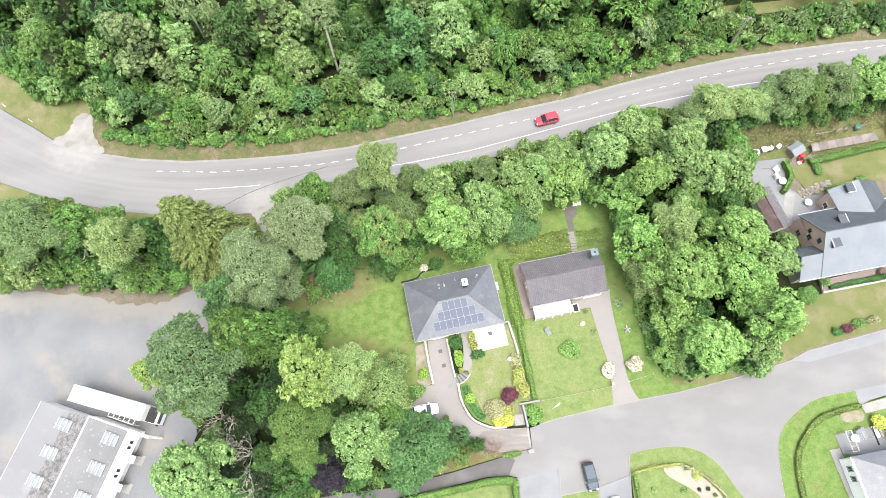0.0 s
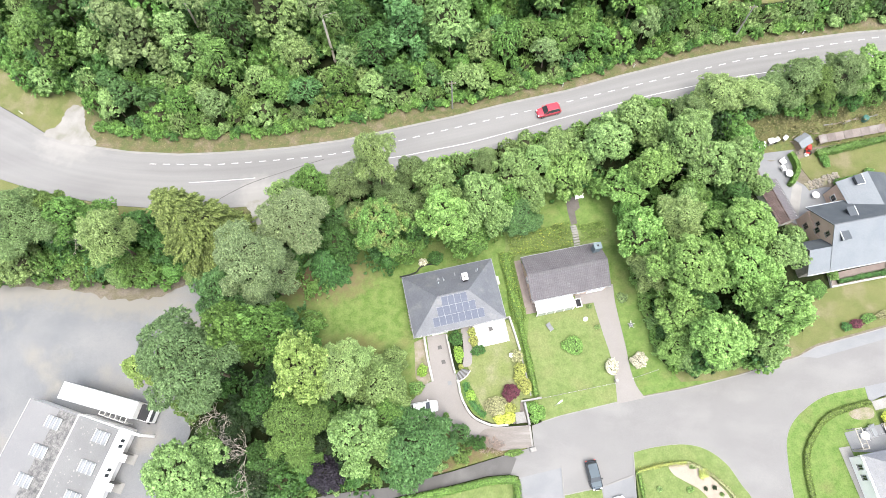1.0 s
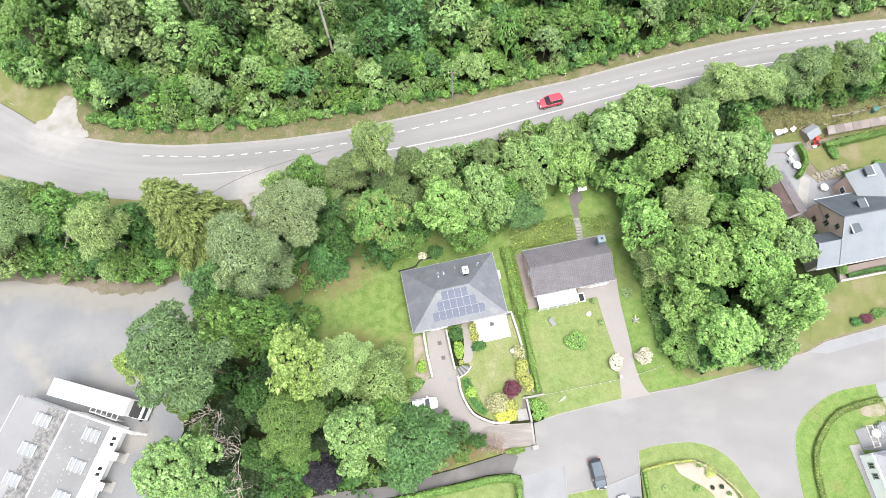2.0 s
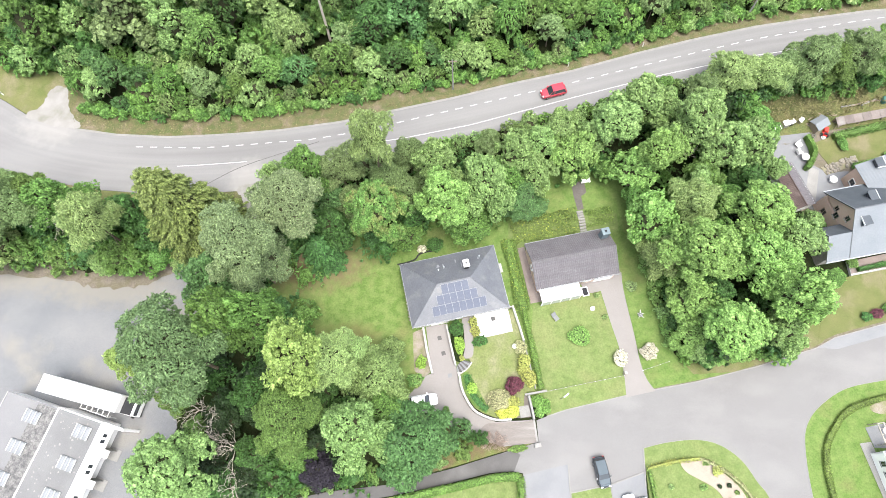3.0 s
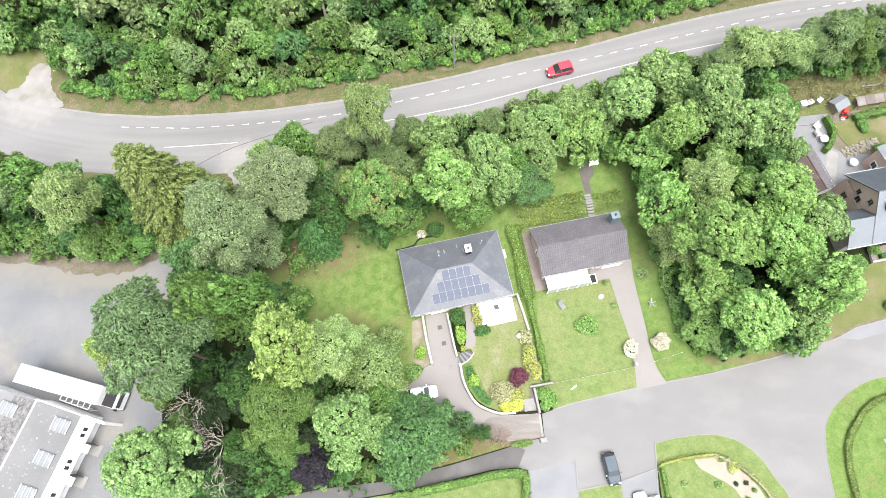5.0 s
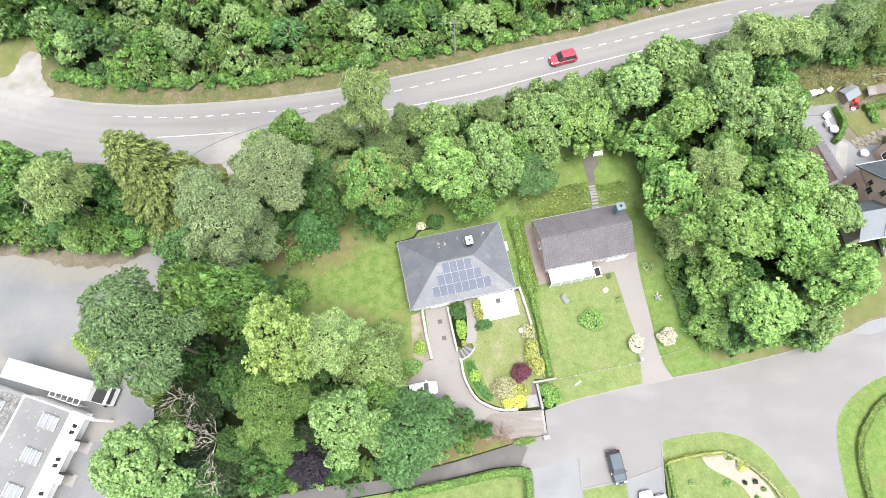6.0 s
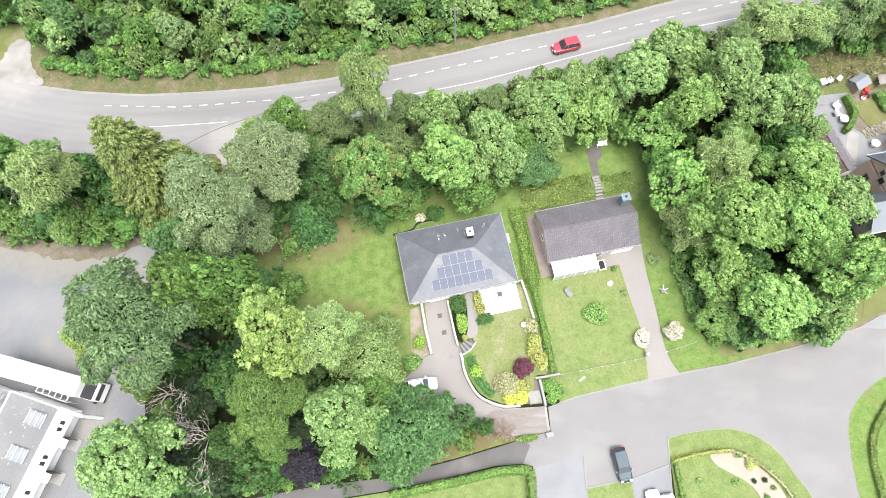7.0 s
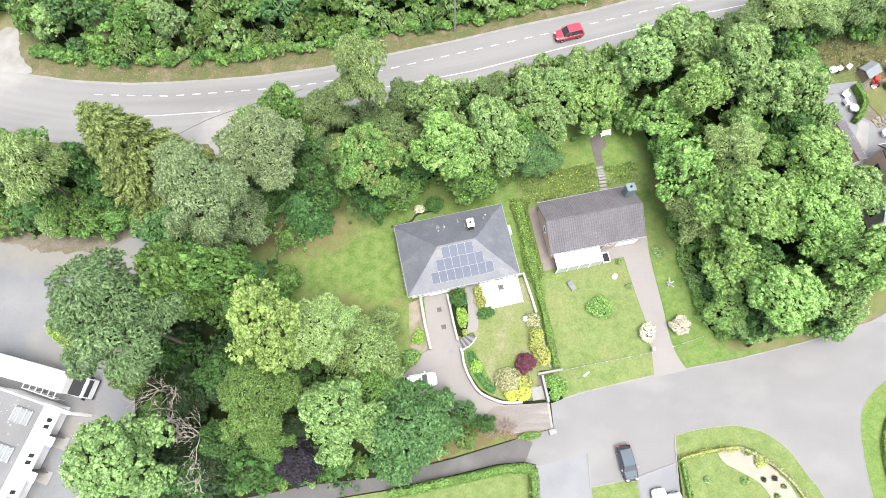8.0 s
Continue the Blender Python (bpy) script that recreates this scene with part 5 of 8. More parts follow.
# drives, paths, terraces
drive_line = [(-4.6, 19.0), (-1.4, 19.4), (-0.2, 13.2), (0.1, 11.5), (0.3, 10.1), (0.9, 8.3), (2.1, 6.4), (3.4, 5.6), (5.4, 4.9), (9.3, 5.0), (10.9, 5.1), (11.1, 1.95), (6.4, 1.5), (3.4, 2.4), (-1.4, 4.5), (-2.8, 6.3), (-8, 6.4), (-8, 9.6), (-5.7, 11.2), (-3.8, 12.0)]
area("driveway_west", drive_line, 0.06, M["sand_paver"], "beige paved driveway down to the garage", "driveway")
area("drive_worn", rounded([(2.8, 3.1), (3.9, 4.6), (6.0, 4.75), (9.3, 4.85), (10.8, 4.95), (11.0, 2.15), (8.8, 1.85), (6.4, 1.7), (4.2, 2.3)], 3, True), 0.066, M["worn_paver"], "worn brownish paving at the drive mouth", "driveway")
area("shrub_bed", [(-6.5, 6.2), (-2.6, 5.6), (2.6, 3.2), (6.2, 1.75), (11.0, 2.1), (8.5, 1.2), (5.9, 0.75), (-1.1, -1.1), (-7, -2.4)], 0.05, M["leaf_litter"], "leaf-littered earth between drive and lane", "flower bed")
area("gate_bed", [(7.2, 5.35), (10.7, 5.45), (10.2, 8.6), (9.0, 8.6)], 0.07, M["paver"], "brownish paving inside the gate wall", "paving")
area("drive_apron", [(11.2, 5.0), (11.3, 2.0), (13.9, 2.5), (15.2, 5.9), (12.7, 5.5)], 0.045, M["street"], "pale concrete apron before the drive", "paving")
area("driveway_east", rounded([(25.9, 26.9), (25.9, 23.8), (26.7, 16.7), (27.0, 13.1), (27.6, 10.6), (28.7, 8.75)], 3) + rounded([(24.35, 7.95), (24.45, 10.6), (24.2, 15.0), (23.4, 18.7), (22.4, 23.9)], 3) + [(19.9, 23.5), (19.0, 27)], 0.06, M["sand_paver"], "beige paved driveway to the bungalow garage", "driveway")
area("terrace_west", [(9.9, 32.1), (11.1, 31.6), (12.6, 24.2), (19.0, 25.2), (19.5, 23.6), (11.5, 22.2)], 0.13, M["terracotta"], "pinkish paved path round the bungalow", "paving")
area("path_back", [(19.9, 37.1), (20.9, 37.3), (20.7, 39.5), (21.6, 40.2), (21.4, 42.4), (19.3, 41.8), (19.5, 39.6)], 0.14, M["cobble"], "narrow cobbled path across the back lawn", "path", 1.0)
area("yard_east", [(52.6, 49.6), (55.1, 51.4), (60.2, 51.9), (58.7, 44.9), (61.1, 43.0), (64.7, 43.1), (64.5, 40.4), (62, 38), (57.9, 36.4), (56, 37), (53.7, 44.5)], 0.06, M["bluestone"], "grey paved back yard of the slate-roofed house", "paving", 2.0)
area("path_east", [(56.5, 38), (58.2, 37.8), (60.0, 43.4), (58.6, 44.2)], 0.085, M["concrete"], "pale grey paved path beside the shed", "path")
area("drive_corner", [(61.9, 9.7), (66.9, 10.6), (110, 21), (110, 15), (66.5, 8.7), (62.0, 7.5)], 0.06, M["bluestone"], "blue-grey paved driveway", "driveway")
area("path_corner", [(62.3, 7.5), (75, 10.6), (75, 8.8), (62.6, 6.2)], 0.12, M["concrete"], "pale paved path beside the corner lawn", "path")
area("path_round", rounded([(58.6, 6.0), (60.5, 6.7), (62.2, 6.4), (62.0, 5.2), (60.2, 4.9), (58.9, 5.2)], 3, True), 0.115, M["gravel_warm"], "small round gravel patch by the hedge", "path")
area("apron_corner", [(55.9, 1.0), (57.5, 1.2), (59.6, -9), (58, -9.5)], 0.12, M["concrete"], "grey paved strip round the corner house", "paving")
area("terrace_corner", [(57.2, 3.1), (63.3, 4.3), (70, 5.6), (70, 0), (57.8, 0.4)], 0.13, M["bluestone"], "blue-grey terrace of the corner house", "terrace")
area("bed_gravel", rounded([(30.9, -0.9), (33.5, -0.8), (36.2, -2.3), (38.2, -4.3), (39.1, -6.0), (40, -9), (37.5, -9.5), (36.3, -6.5), (35.0, -4.5), (32.7, -3.1), (31.3, -2.2)], 4, True), 0.13, M["cream_gravel"], "cream gravel bed with small plants", "gravel bed")


# ---- houses ----
def wall_box(x0, y0, x1, y1, z0, z1, t=0.3):
    """Four walls of a room with thickness, butted at the corners."""
    return boxes((x0, y0, z0, x1, y0 + t, z1), (x0, y1 - t, z0, x1, y1, z1), (x0, y0 + t, z0, x0 + t, y1 - t, z1), (x1 - t, y0 + t, z0, x1, y1 - t, z1))


def window(parent, m, w, h, frame_mat=None, panes=2, name="window", sill=True, label=""):
    """A framed window in the plane x-z of m, facing -y: frame, panes and sill."""
    win = new(name)
    win.parent = parent
    win.matrix_basis = m
    if label:
        win["label"] = label
    f, t = frame_mat or M["white"], 0.07
    part("window_frame", boxes((-w / 2, -0.05, 0, w / 2, 0.05, t), (-w / 2, -0.05, h - t, w / 2, 0.05, h), (-w / 2, -0.05, t, -w / 2 + t, 0.05, h - t), (w / 2 - t, -0.05, t, w / 2, 0.05, h - t)), f, win)
    pw = (w - 2 * t) / panes
    for i in range(panes):
        part("pane", boxes((-w / 2 + t + pw * i + 0.02, -0.02, t, -w / 2 + t + pw * (i + 1) - 0.02, 0.0, h - t)), M["glass"], win)
    if sill:
        part("window_sill", boxes((-w / 2 - 0.06, -0.14, -0.06, w / 2 + 0.06, 0.0, -0.005)), M["concrete"], win)
    return win


def ribbed_slope(a, b, c, d, rib, mat, parent, rows=0.0, lift=0.035, name="roof_slope", label=""):
    """A tiled slope between eave a-b and ridge d-c: rolls down the slope and stepped courses across."""
    a, b, c, d = (Vector(p) for p in (a, b, c, d))
    nrm = (b - a).cross(d - a).normalized()
    if nrm.z < 0:
        nrm = -nrm
    k = max(2, int((b - a).length / rib))
    courses = max(1, int((d - a).length / rows)) if rows else 1
    bm, line = bmesh.new(), []
    for j in range(courses):
        for g, up in ((j / courses, 0.03 if rows else 0.0), ((j + 1) / courses, 0.0)):
            p0, p1 = a.lerp(d, g), b.lerp(c, g)
            line.append([bm.verts.new(p0.lerp(p1, i / (k * 3)) + nrm * (up + lift * (0.0, 1.0, 0.8)[i % 3])) for i in range(k * 3 + 1)])
    for lo, hi in zip(line, line[1:]):
        for i in range(k * 3):
            bm.faces.new((lo[i], lo[i + 1], hi[i + 1], hi[i]))
    under = [bm.verts.new(p - nrm * 0.12) for p in (a, b, c, d)]
    bm.faces.new(under)
    bmesh.ops.recalc_face_normals(bm, faces=bm.faces[:])
    return part(name, bm, mat, parent, label)


def chimney(parent, x, y, z0, z1, sx, sy, body, cap, label=""):
    ch = part("chimney", boxes((x - sx / 2, y - sy / 2, z0, x + sx / 2, y + sy / 2, z1), bevel=0.02), body, parent, label)
    part("chimney_cap", boxes((x - sx / 2 - 0.08, y - sy / 2 - 0.08, z1, x + sx / 2 + 0.08, y + sy / 2 + 0.08, z1 + 0.1), bevel=0.02), cap, ch)
    part("flue", tube(bmesh.new(), (x, y, z1 + 0.1), (x, y, z1 + 0.35), 0.14, 0.12, 8), M["black"], ch)
    return ch


def slate_rows(parent, eave_a, eave_b, top_b, top_a, mat, name, label="", step=0.42, thick=0.02):
    """A slated slope: overlapping courses, each a thin wedge from eave to ridge."""
    a, b, c, d = (Vector(p) for p in (eave_a, eave_b, top_b, top_a))
    nrm = (b - a).cross(d - a).normalized()
    if nrm.z < 0:
        nrm = -nrm
    h = ((d + c) / 2 - (a + b) / 2).length
    k = max(2, int(h / step))
    bm, line = bmesh.new(), [[a - nrm * 0.14, b - nrm * 0.14]]
    for j in range(k):
        for g, up in ((j / k, thick), ((j + 1) / k, 0.0)):
            line.append([a.lerp(d, g) + nrm * up, b.lerp(c, g) + nrm * up])
    line.append([d - nrm * 0.14, c - nrm * 0.14])
    rows = [[bm.verts.new(q) for q in pair] for pair in line]
    for lo, hi in zip(rows, rows[1:]):
        bm.faces.new((lo[0], lo[1], hi[1], hi[0]))
    bm.faces.new((rows[0][1], rows[0][0], rows[-1][0], rows[-1][1]))
    for s in (0, 1):
        bm.faces.new([r[s] for r in rows])
    bmesh.ops.recalc_face_normals(bm, faces=bm.faces[:])
    return part(name, bm, mat, parent, label)


# hip-roofed white house with solar panels
house = thing("house", (-0.18, 24.52, 0, 0, 0, 11.2), "white bungalow with a dark slate hip roof and solar panels", "house")
HX, HY, EZ, RZ, RX = 7.3, 4.95, 3.1, 5.75, 2.45
part("wall", wall_box(-6.9, -4.5, 6.9, 4.4, -0.2, 2.92), M["white"], house)
part("soffit", boxes((-7.2, -4.85, 2.93, 7.2, 4.85, 3.0)), M["white"], house)
sl = M["slate"]
slate_rows(house, (-HX, -HY, EZ), (HX, -HY, EZ), (RX, 0, RZ), (-RX, 0, RZ), sl, "roof_slope", "south slope of dark slate")
slate_rows(house, (HX, HY, EZ), (-HX, HY, EZ), (-RX, 0, RZ), (RX, 0, RZ), sl, "roof_slope", "north slope of dark mossy slate")
slate_rows(house, (HX, -HY, EZ), (HX, HY, EZ), (RX, 0.001, RZ), (RX, 0, RZ), sl, "roof_hip")
slate_rows(house, (-HX, HY, EZ), (-HX, -HY, EZ), (-RX, 0, RZ), (-RX, 0.001, RZ), sl, "roof_hip")
part("ridge_cap", tube(bmesh.new(), (-RX, 0, RZ + 0.02), (RX, 0, RZ + 0.02), 0.09, 0.09, 8), sl, house)
for sx, sy in ((-1, -1), (1, -1), (-1, 1), (1, 1)):
    part("hip_cap", tube(bmesh.new(), (sx * HX, sy * HY, EZ + 0.02), (sx * RX, 0, RZ + 0.02), 0.07, 0.07, 6), sl, house)
for spec in ((-HX - 0.1, -HY - 0.1, 2.98, HX + 0.1, -HY, 3.08), (-HX - 0.1, HY, 2.98, HX + 0.1, HY + 0.1, 3.08), (-HX - 0.1, -HY, 2.98, -HX, HY, 3.08), (HX, -HY, 2.98, HX + 0.1, HY, 3.08)):
    part("gutter", boxes(spec, bevel=0.03), M["gutter"], house)
pitch = math.atan2(RZ - EZ, HY)
for row, (count, x0, run) in enumerate(((8, -3.92, 0.87), (6, -2.98, 2.37), (4, -2.02, 3.87))):
    for i in range(count):
        pv = new("solar_panel")
        pv.parent = house
        y = -HY + run * math.cos(pitch) + 0.75 * math.cos(pitch)
        pv.matrix_basis = pose(x0 + 1.01 * i + 0.5, y, EZ + (y + HY) * math.tan(pitch) + 0.1, math.degrees(pitch), 0, 0)
        part("cell_sheet", boxes((-0.475, -0.715, -0.01, 0.475, 0.715, 0.014)), M["pv"], pv)
        part("panel_frame", boxes((-0.5, -0.74, -0.03, 0.5, -0.715, 0.02), (-0.5, 0.715, -0.03, 0.5, 0.74, 0.02), (-0.5, -0.715, -0.03, -0.475, 0.715, 0.02), (0.475, -0.715, -0.03, 0.5, 0.715, 0.02)), M["dark_metal"], pv)
chimney(house, 2.35, 2.1, 4.2, 6.0, 0.75, 1.0, M["black"], M["white"], "dark chimney with a white slab on top")
for x, y in ((-1.8, 2.4), (-0.9, 2.7), (4.6, 3.2)):
    part("roof_vent", tube(bmesh.new(), (x, y, 4.2), (x, y, 4.9), 0.1, 0.1, 8), M["zinc"], house)
gd = part("garage_door", boxes((-4.6, -4.62, -0.1, -1.9, -4.52, 2.1), *[(-4.5, -4.65, 0.1 + 0.4 * i, -2.0, -4.63, 0.44 + 0.4 * i) for i in range(5)]), M["white"], house, "white ribbed garage door")
part("garage_light", boxes((-3.7, -4.69, 1.55, -2.9, -4.65, 1.75)), M["glass"], gd)
part("front_door", boxes((0.4, -4.62, 0.6, 1.3, -4.52, 2.65)), M["wood"], house, "brown wooden front door")
for x, w in ((2.9, 1.6), (5.2, 1.9), (-5.7, 0.8)):
    window(house, pose(x, -4.52, 1.1), w, 1.3)
for x in (-4, -0.5, 3.5):
    window(house, pose(x, 4.42, 1.2, 0, 0, 180), 1.3, 1.1)
for side, y in ((1, 0.5), (1, -2), (-1, 1.0)):
    window(house, pose(side * 6.92, y, 1.1, 0, 0, 90 * side), 1.2, 1.2)
part("side_canopy", boxes((6.95, 0.7, 2.2, 7.85, 0.8, 2.3), (6.95, 2.0, 2.2, 7.85, 2.1, 2.3), (7.75, 0.8, 2.2, 7.85, 2.0, 2.3), (6.95, 1.35, 2.2, 7.75, 1.43, 2.28), (6.95, 0.8, 2.22, 7.75, 2.0, 2.25)), M["wall_paint"], house, "small white canopy on the side wall")

# whitish stains of the north slope, laid on as thin plates
for i, (x, y, w, ln) in enumerate(((-1.75, 3.2, 0.25, 0.5), (-0.95, 3.0, 0.12, 0.9), (1.0, 3.5, 0.12, 0.6), (4.4, 3.2, 0.12, 0.5), (1.75, 2.6, 0.1, 0.8))):
    z = EZ + (HY - y) * (RZ - EZ) / HY + 0.03
    part("lead_patch", plate([(x - w, y - ln / 2, z + ln / 2 * 0.535), (x + w, y - ln / 2, z + ln / 2 * 0.535), (x + w * 0.6, y + ln / 2, z - ln / 2 * 0.535), (x - w * 0.5, y + ln / 2, z - ln / 2 * 0.535)], 0.02), M["gutter"], house, "pale weathered stain")
for i in range(15):
    u = i / 14
    st = tagged(part("stepping_stone", turned([(0.2, 0), (0.22, 0.03), (0.2, 0.05)], 7), M["rubble"]), "small pale stepping stone set in the grass", "stone", "stepping stones beside the house")
    st.matrix_basis = pose(-8.1 + 1.1 * u, 27.1 - 7.0 * u, 0.19, 0, 0, 47 * i)
tagged(part("bed_edging", sweep(rounded([(-9.0, 29.0), (-7.5, 29.3), (-6.2, 29.8), (-5.6, 30.6), (-4.5, 31.0), (-2.6, 31.3)], 5), 0.22, -0.05, 0.34, True), M["black"]), "dark rubber edging round the bed behind the house", "edging", "", "structure")

# garden of the hip-roofed house: raised lawn behind a curved white wall
garden = [(-1.2, 19.1), (-0.35, 14.5), (-0.15, 13.3), (1.6, 14.2), (2.2, 13.2), (0.55, 11.7), (0.75, 10.1), (1.3, 8.5), (2.4, 6.9), (3.6, 6.1), (5.4, 5.4), (8.6, 5.6), (9.4, 6.0), (9.6, 8.4), (10.0, 9.0), (11.2, 9.0), (10.9, 12), (10.1, 16.5), (8.9, 21.4), (7.4, 21.0)]
area("garden_lawn", garden, 0.0, M["lawn_dry"], "raised front lawn behind a curved white wall", "lawn", 0.0, 0.58, 0.7)
tagged(part("garden_wall", sweep(rounded([(0.1, 12.0), (0.35, 11.3), (0.5, 10.1), (1.1, 8.4), (2.2, 6.65), (3.5, 5.8), (5.4, 5.15), (7.6, 5.2)], 5), 0.3, -0.2, 0.8, False), M["wall_paint"]), "low curved white garden wall beside the drive", "wall", "garden walls", "structure")
tagged(part("garden_wall", sweep([(-5.0, 18.9), (-4.45, 15.4), (-3.7, 11.9)], 0.32, -0.2, 1.0, False), M["wall_paint"]), "white retaining wall beside the garage drive", "wall", "garden walls", "structure")
tagged(part("garden_wall", sweep([(-1.45, 19.1), (-0.55, 14.5), (-0.2, 13.0)], 0.25, -0.2, 0.95, False), M["wall_paint"]), "white retaining wall beside the planted strip", "wall", "garden walls", "structure")
tagged(part("garden_wall", sweep([(7.6, 21.35), (8.65, 21.65), (9.4, 18.9), (10.0, 16.4)], 0.28, 0.0, 1.2, False), M["wall_paint"]), "white garden wall beside the terrace", "wall", "garden walls", "structure")
tagged(part("garden_wall", sweep([(10.0, 16.4), (10.7, 13), (11.3, 9.4)], 0.16, 0.0, 0.75, False), M["concrete"]), "thin concrete boundary wall by the hedge", "wall", "garden walls", "structure")
tagged(part("garden_wall", sweep([(9.7, 8.55), (12.9, 9.05)], 0.25, 0.0, 0.95, False), M["concrete"]), "grey concrete wall end at the gate", "wall", "garden walls", "structure")
tagged(part("garden_wall", sweep([(10.25, 8.4), (10.8, 5.1)], 0.3, 0.0, 0.95, False), M["concrete"]), "grey concrete gate wall", "wall", "garden walls", "structure")
tagged(part("threshold", sweep([(10.85, 5.0), (11.1, 2.0)], 0.28, -0.1, 0.1, False), M["concrete"]), "pale concrete strip across the drive mouth", "threshold", "", "structure")
tagged(part("mailbox_plinth", boxes((-0.45, -0.3, 0, 0.45, 0.3, 0.6), bevel=0.03), M["concrete"]), "pale concrete gate plinth beside the drive", "plinth").matrix_basis = pose(11.1, 1.6, 0.0, 0, 0, 12)
area("planter_pad", [(8.7, 6.9), (10.1, 7.1), (10.4, 5.6), (8.9, 5.3)], 0.0, M["kerb"], "concrete landing by the gate wall", "paving", 0.0, 0.62, 0.6)
area("patio", [(2.7, 20.6), (7.9, 21.4), (8.5, 17.9), (3.6, 16.9)], 0.0, M["slab"], "bright white slab terrace in front of the house", "patio", 0.0, 0.72, 0.5)
area("walkway", rounded([(0.9, 20.0), (2.7, 20.2), (2.5, 17.5), (2.45, 14.6), (1.7, 14.0), (1.0, 14.2), (1.2, 16)], 3, True), 0.0, M["sand_paver"], "pinkish paved walk to the front door", "path", 0.0, 0.66, 0.4)
area("border_bed", rounded([(-1.0, 19.0), (0.9, 19.2), (1.2, 16), (0.9, 14.2), (-0.2, 13.6)], 2, True), 0.0, M["soil"], "planted border beside the walk", "flower bed", 0.0, 0.68, 0.4)
area("slope_bed", rounded([(0.6, 11.5), (1.6, 12.0), (3.0, 9.4), (4.3, 6.9), (4.0, 6.1), (2.5, 6.9), (1.3, 8.6), (0.75, 10.2)], 2, True), 0.0, M["lawn_deep"], "grassy planted slope behind the wall", "flower bed", 0.0, 0.64, 0.3)
stair = thing("garden_steps", (0, 0, 0), "curved concrete steps up from the drive", "steps")
inner_line, outer_line = rounded([(-0.1, 12.9), (0.4, 13.4), (1.0, 13.7)], 4), rounded([(0.1, 11.7), (0.8, 12.0), (1.3, 12.3), (1.8, 12.8), (2.2, 13.4)], 2)
for i in range(8):
    p, q, r, s = inner_line[i], outer_line[i], outer_line[i + 1], inner_line[i + 1]
    z = 0.08 * (i + 1) + 0.03
    part("tread", plate([(*p, z), (*q, z), (*r, z), (*s, z)], 0.12 + 0.07 * i), M["dark_asphalt"] if i % 2 else M["bluestone"], stair)
tagged(part("step_edge", sweep(outer_line, 0.16, 0.0, 0.7, False), M["wall_paint"]), "white curved edging wall of the garden steps", "wall", "garden walls", "structure")
for i, (x, y) in enumerate(((-2.55, 17.2), (-2.0, 14.9), (-1.1, 11.6))):
    g = tagged(part("drain_cover", boxes((-0.3, -0.3, 0, 0.3, 0.3, 0.03), bevel=0.01), M["bluestone" if i == 2 else "dark_asphalt"]), "square dark drain cover in the drive", "drain cover", "drive drain covers")
    g.matrix_basis = pose(x, y, 0.06, 0, 0, 12)

# brick bungalow with a tiled gable roof
bung = thing("house", (17.85, 28.4, 0, 0, 0, 10.3), "pink brick bungalow with a grey-brown tiled gable roof", "house")
part("wall", wall_box(-6.1, -3.48, 6.1, 3.4, -0.2, 2.65), M["pink_brick"], bung)
for side in (-1, 1):
    x0, x1 = (-6.1, -5.8) if side < 0 else (5.8, 6.1)
    part("gable", faces([(x0, -3.48, 2.65), (x0, 3.4, 2.65), (x0, 0.05, 4.85), (x1, -3.48, 2.65), (x1, 3.4, 2.65), (x1, 0.05, 4.85)], (0, 2, 1), (3, 4, 5), (0, 3, 5, 2), (2, 5, 4, 1), (0, 1, 4, 3)), M["pink_brick"], bung, "pink brick gable")
part("ceiling_slab", boxes((-6.0, -2.9, 2.5, 6.0, 3.3, 2.62)), M["white"], bung)
ribbed_slope((-6.38, -3.68, 2.7), (6.38, -3.68, 2.7), (6.38, 0.05, 5.02), (-6.38, 0.05, 5.02), 0.3, M["tile"], bung, 0.36, 0.055)
ribbed_slope((6.38, 3.72, 2.7), (-6.38, 3.72, 2.7), (-6.38, 0.05, 5.02), (6.38, 0.05, 5.02), 0.3, M["tile"], bung, 0.36, 0.055)
part("ridge_cap", tube(bmesh.new(), (-6.4, 0.05, 5.04), (6.4, 0.05, 5.04), 0.12, 0.12, 8), M["tile"], bung)
for y in (-3.78, 3.82):
    part("gutter", tube(bmesh.new(), (-6.4, y, 2.62), (6.4, y, 2.62), 0.07, 0.07, 8), M["gutter"], bung)
for x in (-6.42, 6.42):
    for y0 in (-3.7, 3.74):
        part("verge_board", plate([(x - 0.04, y0, 2.74), (x + 0.04, y0, 2.74), (x + 0.04, 0.05, 5.08), (x - 0.04, 0.05, 5.08)], 0.16), M["tile"], bung)
chimney(bung, 5.3, 2.2, 3.2, 5.9, 1.05, 0.95, M["zinc_blue"], M["zinc_blue"], "zinc-clad chimney at the gable end")
porch = part("veranda_roof", boxes((-6.0, -5.75, 2.32, 0.15, -3.52, 2.46), bevel=0.02), M["white"], bung, "white flat veranda roof")
for i in range(5):
    part("veranda_post", boxes((-5.95 + 1.5 * i, -5.7, 0.1, -5.83 + 1.5 * i, -5.58, 2.32), bevel=0.01), M["white"], bung)
for i in range(4):
    part("veranda_pane", boxes((-5.8 + 1.5 * i, -5.66, 0.15, -4.5 + 1.5 * i, -5.63, 2.25)), M["pale_glass"], bung)
part("veranda_side", boxes((0.05, -5.6, 0.1, 0.11, -3.5, 2.3)), M["glass"], bung)
gd = part("garage_door", boxes((2.9, -3.58, 0.05, 5.7, -3.5, 2.3), *[(3.0, -3.61, 0.2 + 0.4 * i, 5.6, -3.58, 0.56 + 0.4 * i) for i in range(5)]), M["white"], bung, "white panelled garage door")
part("door_handle", boxes((4.2, -3.65, 1.0, 4.45, -3.62, 1.05)), M["steel"], gd)
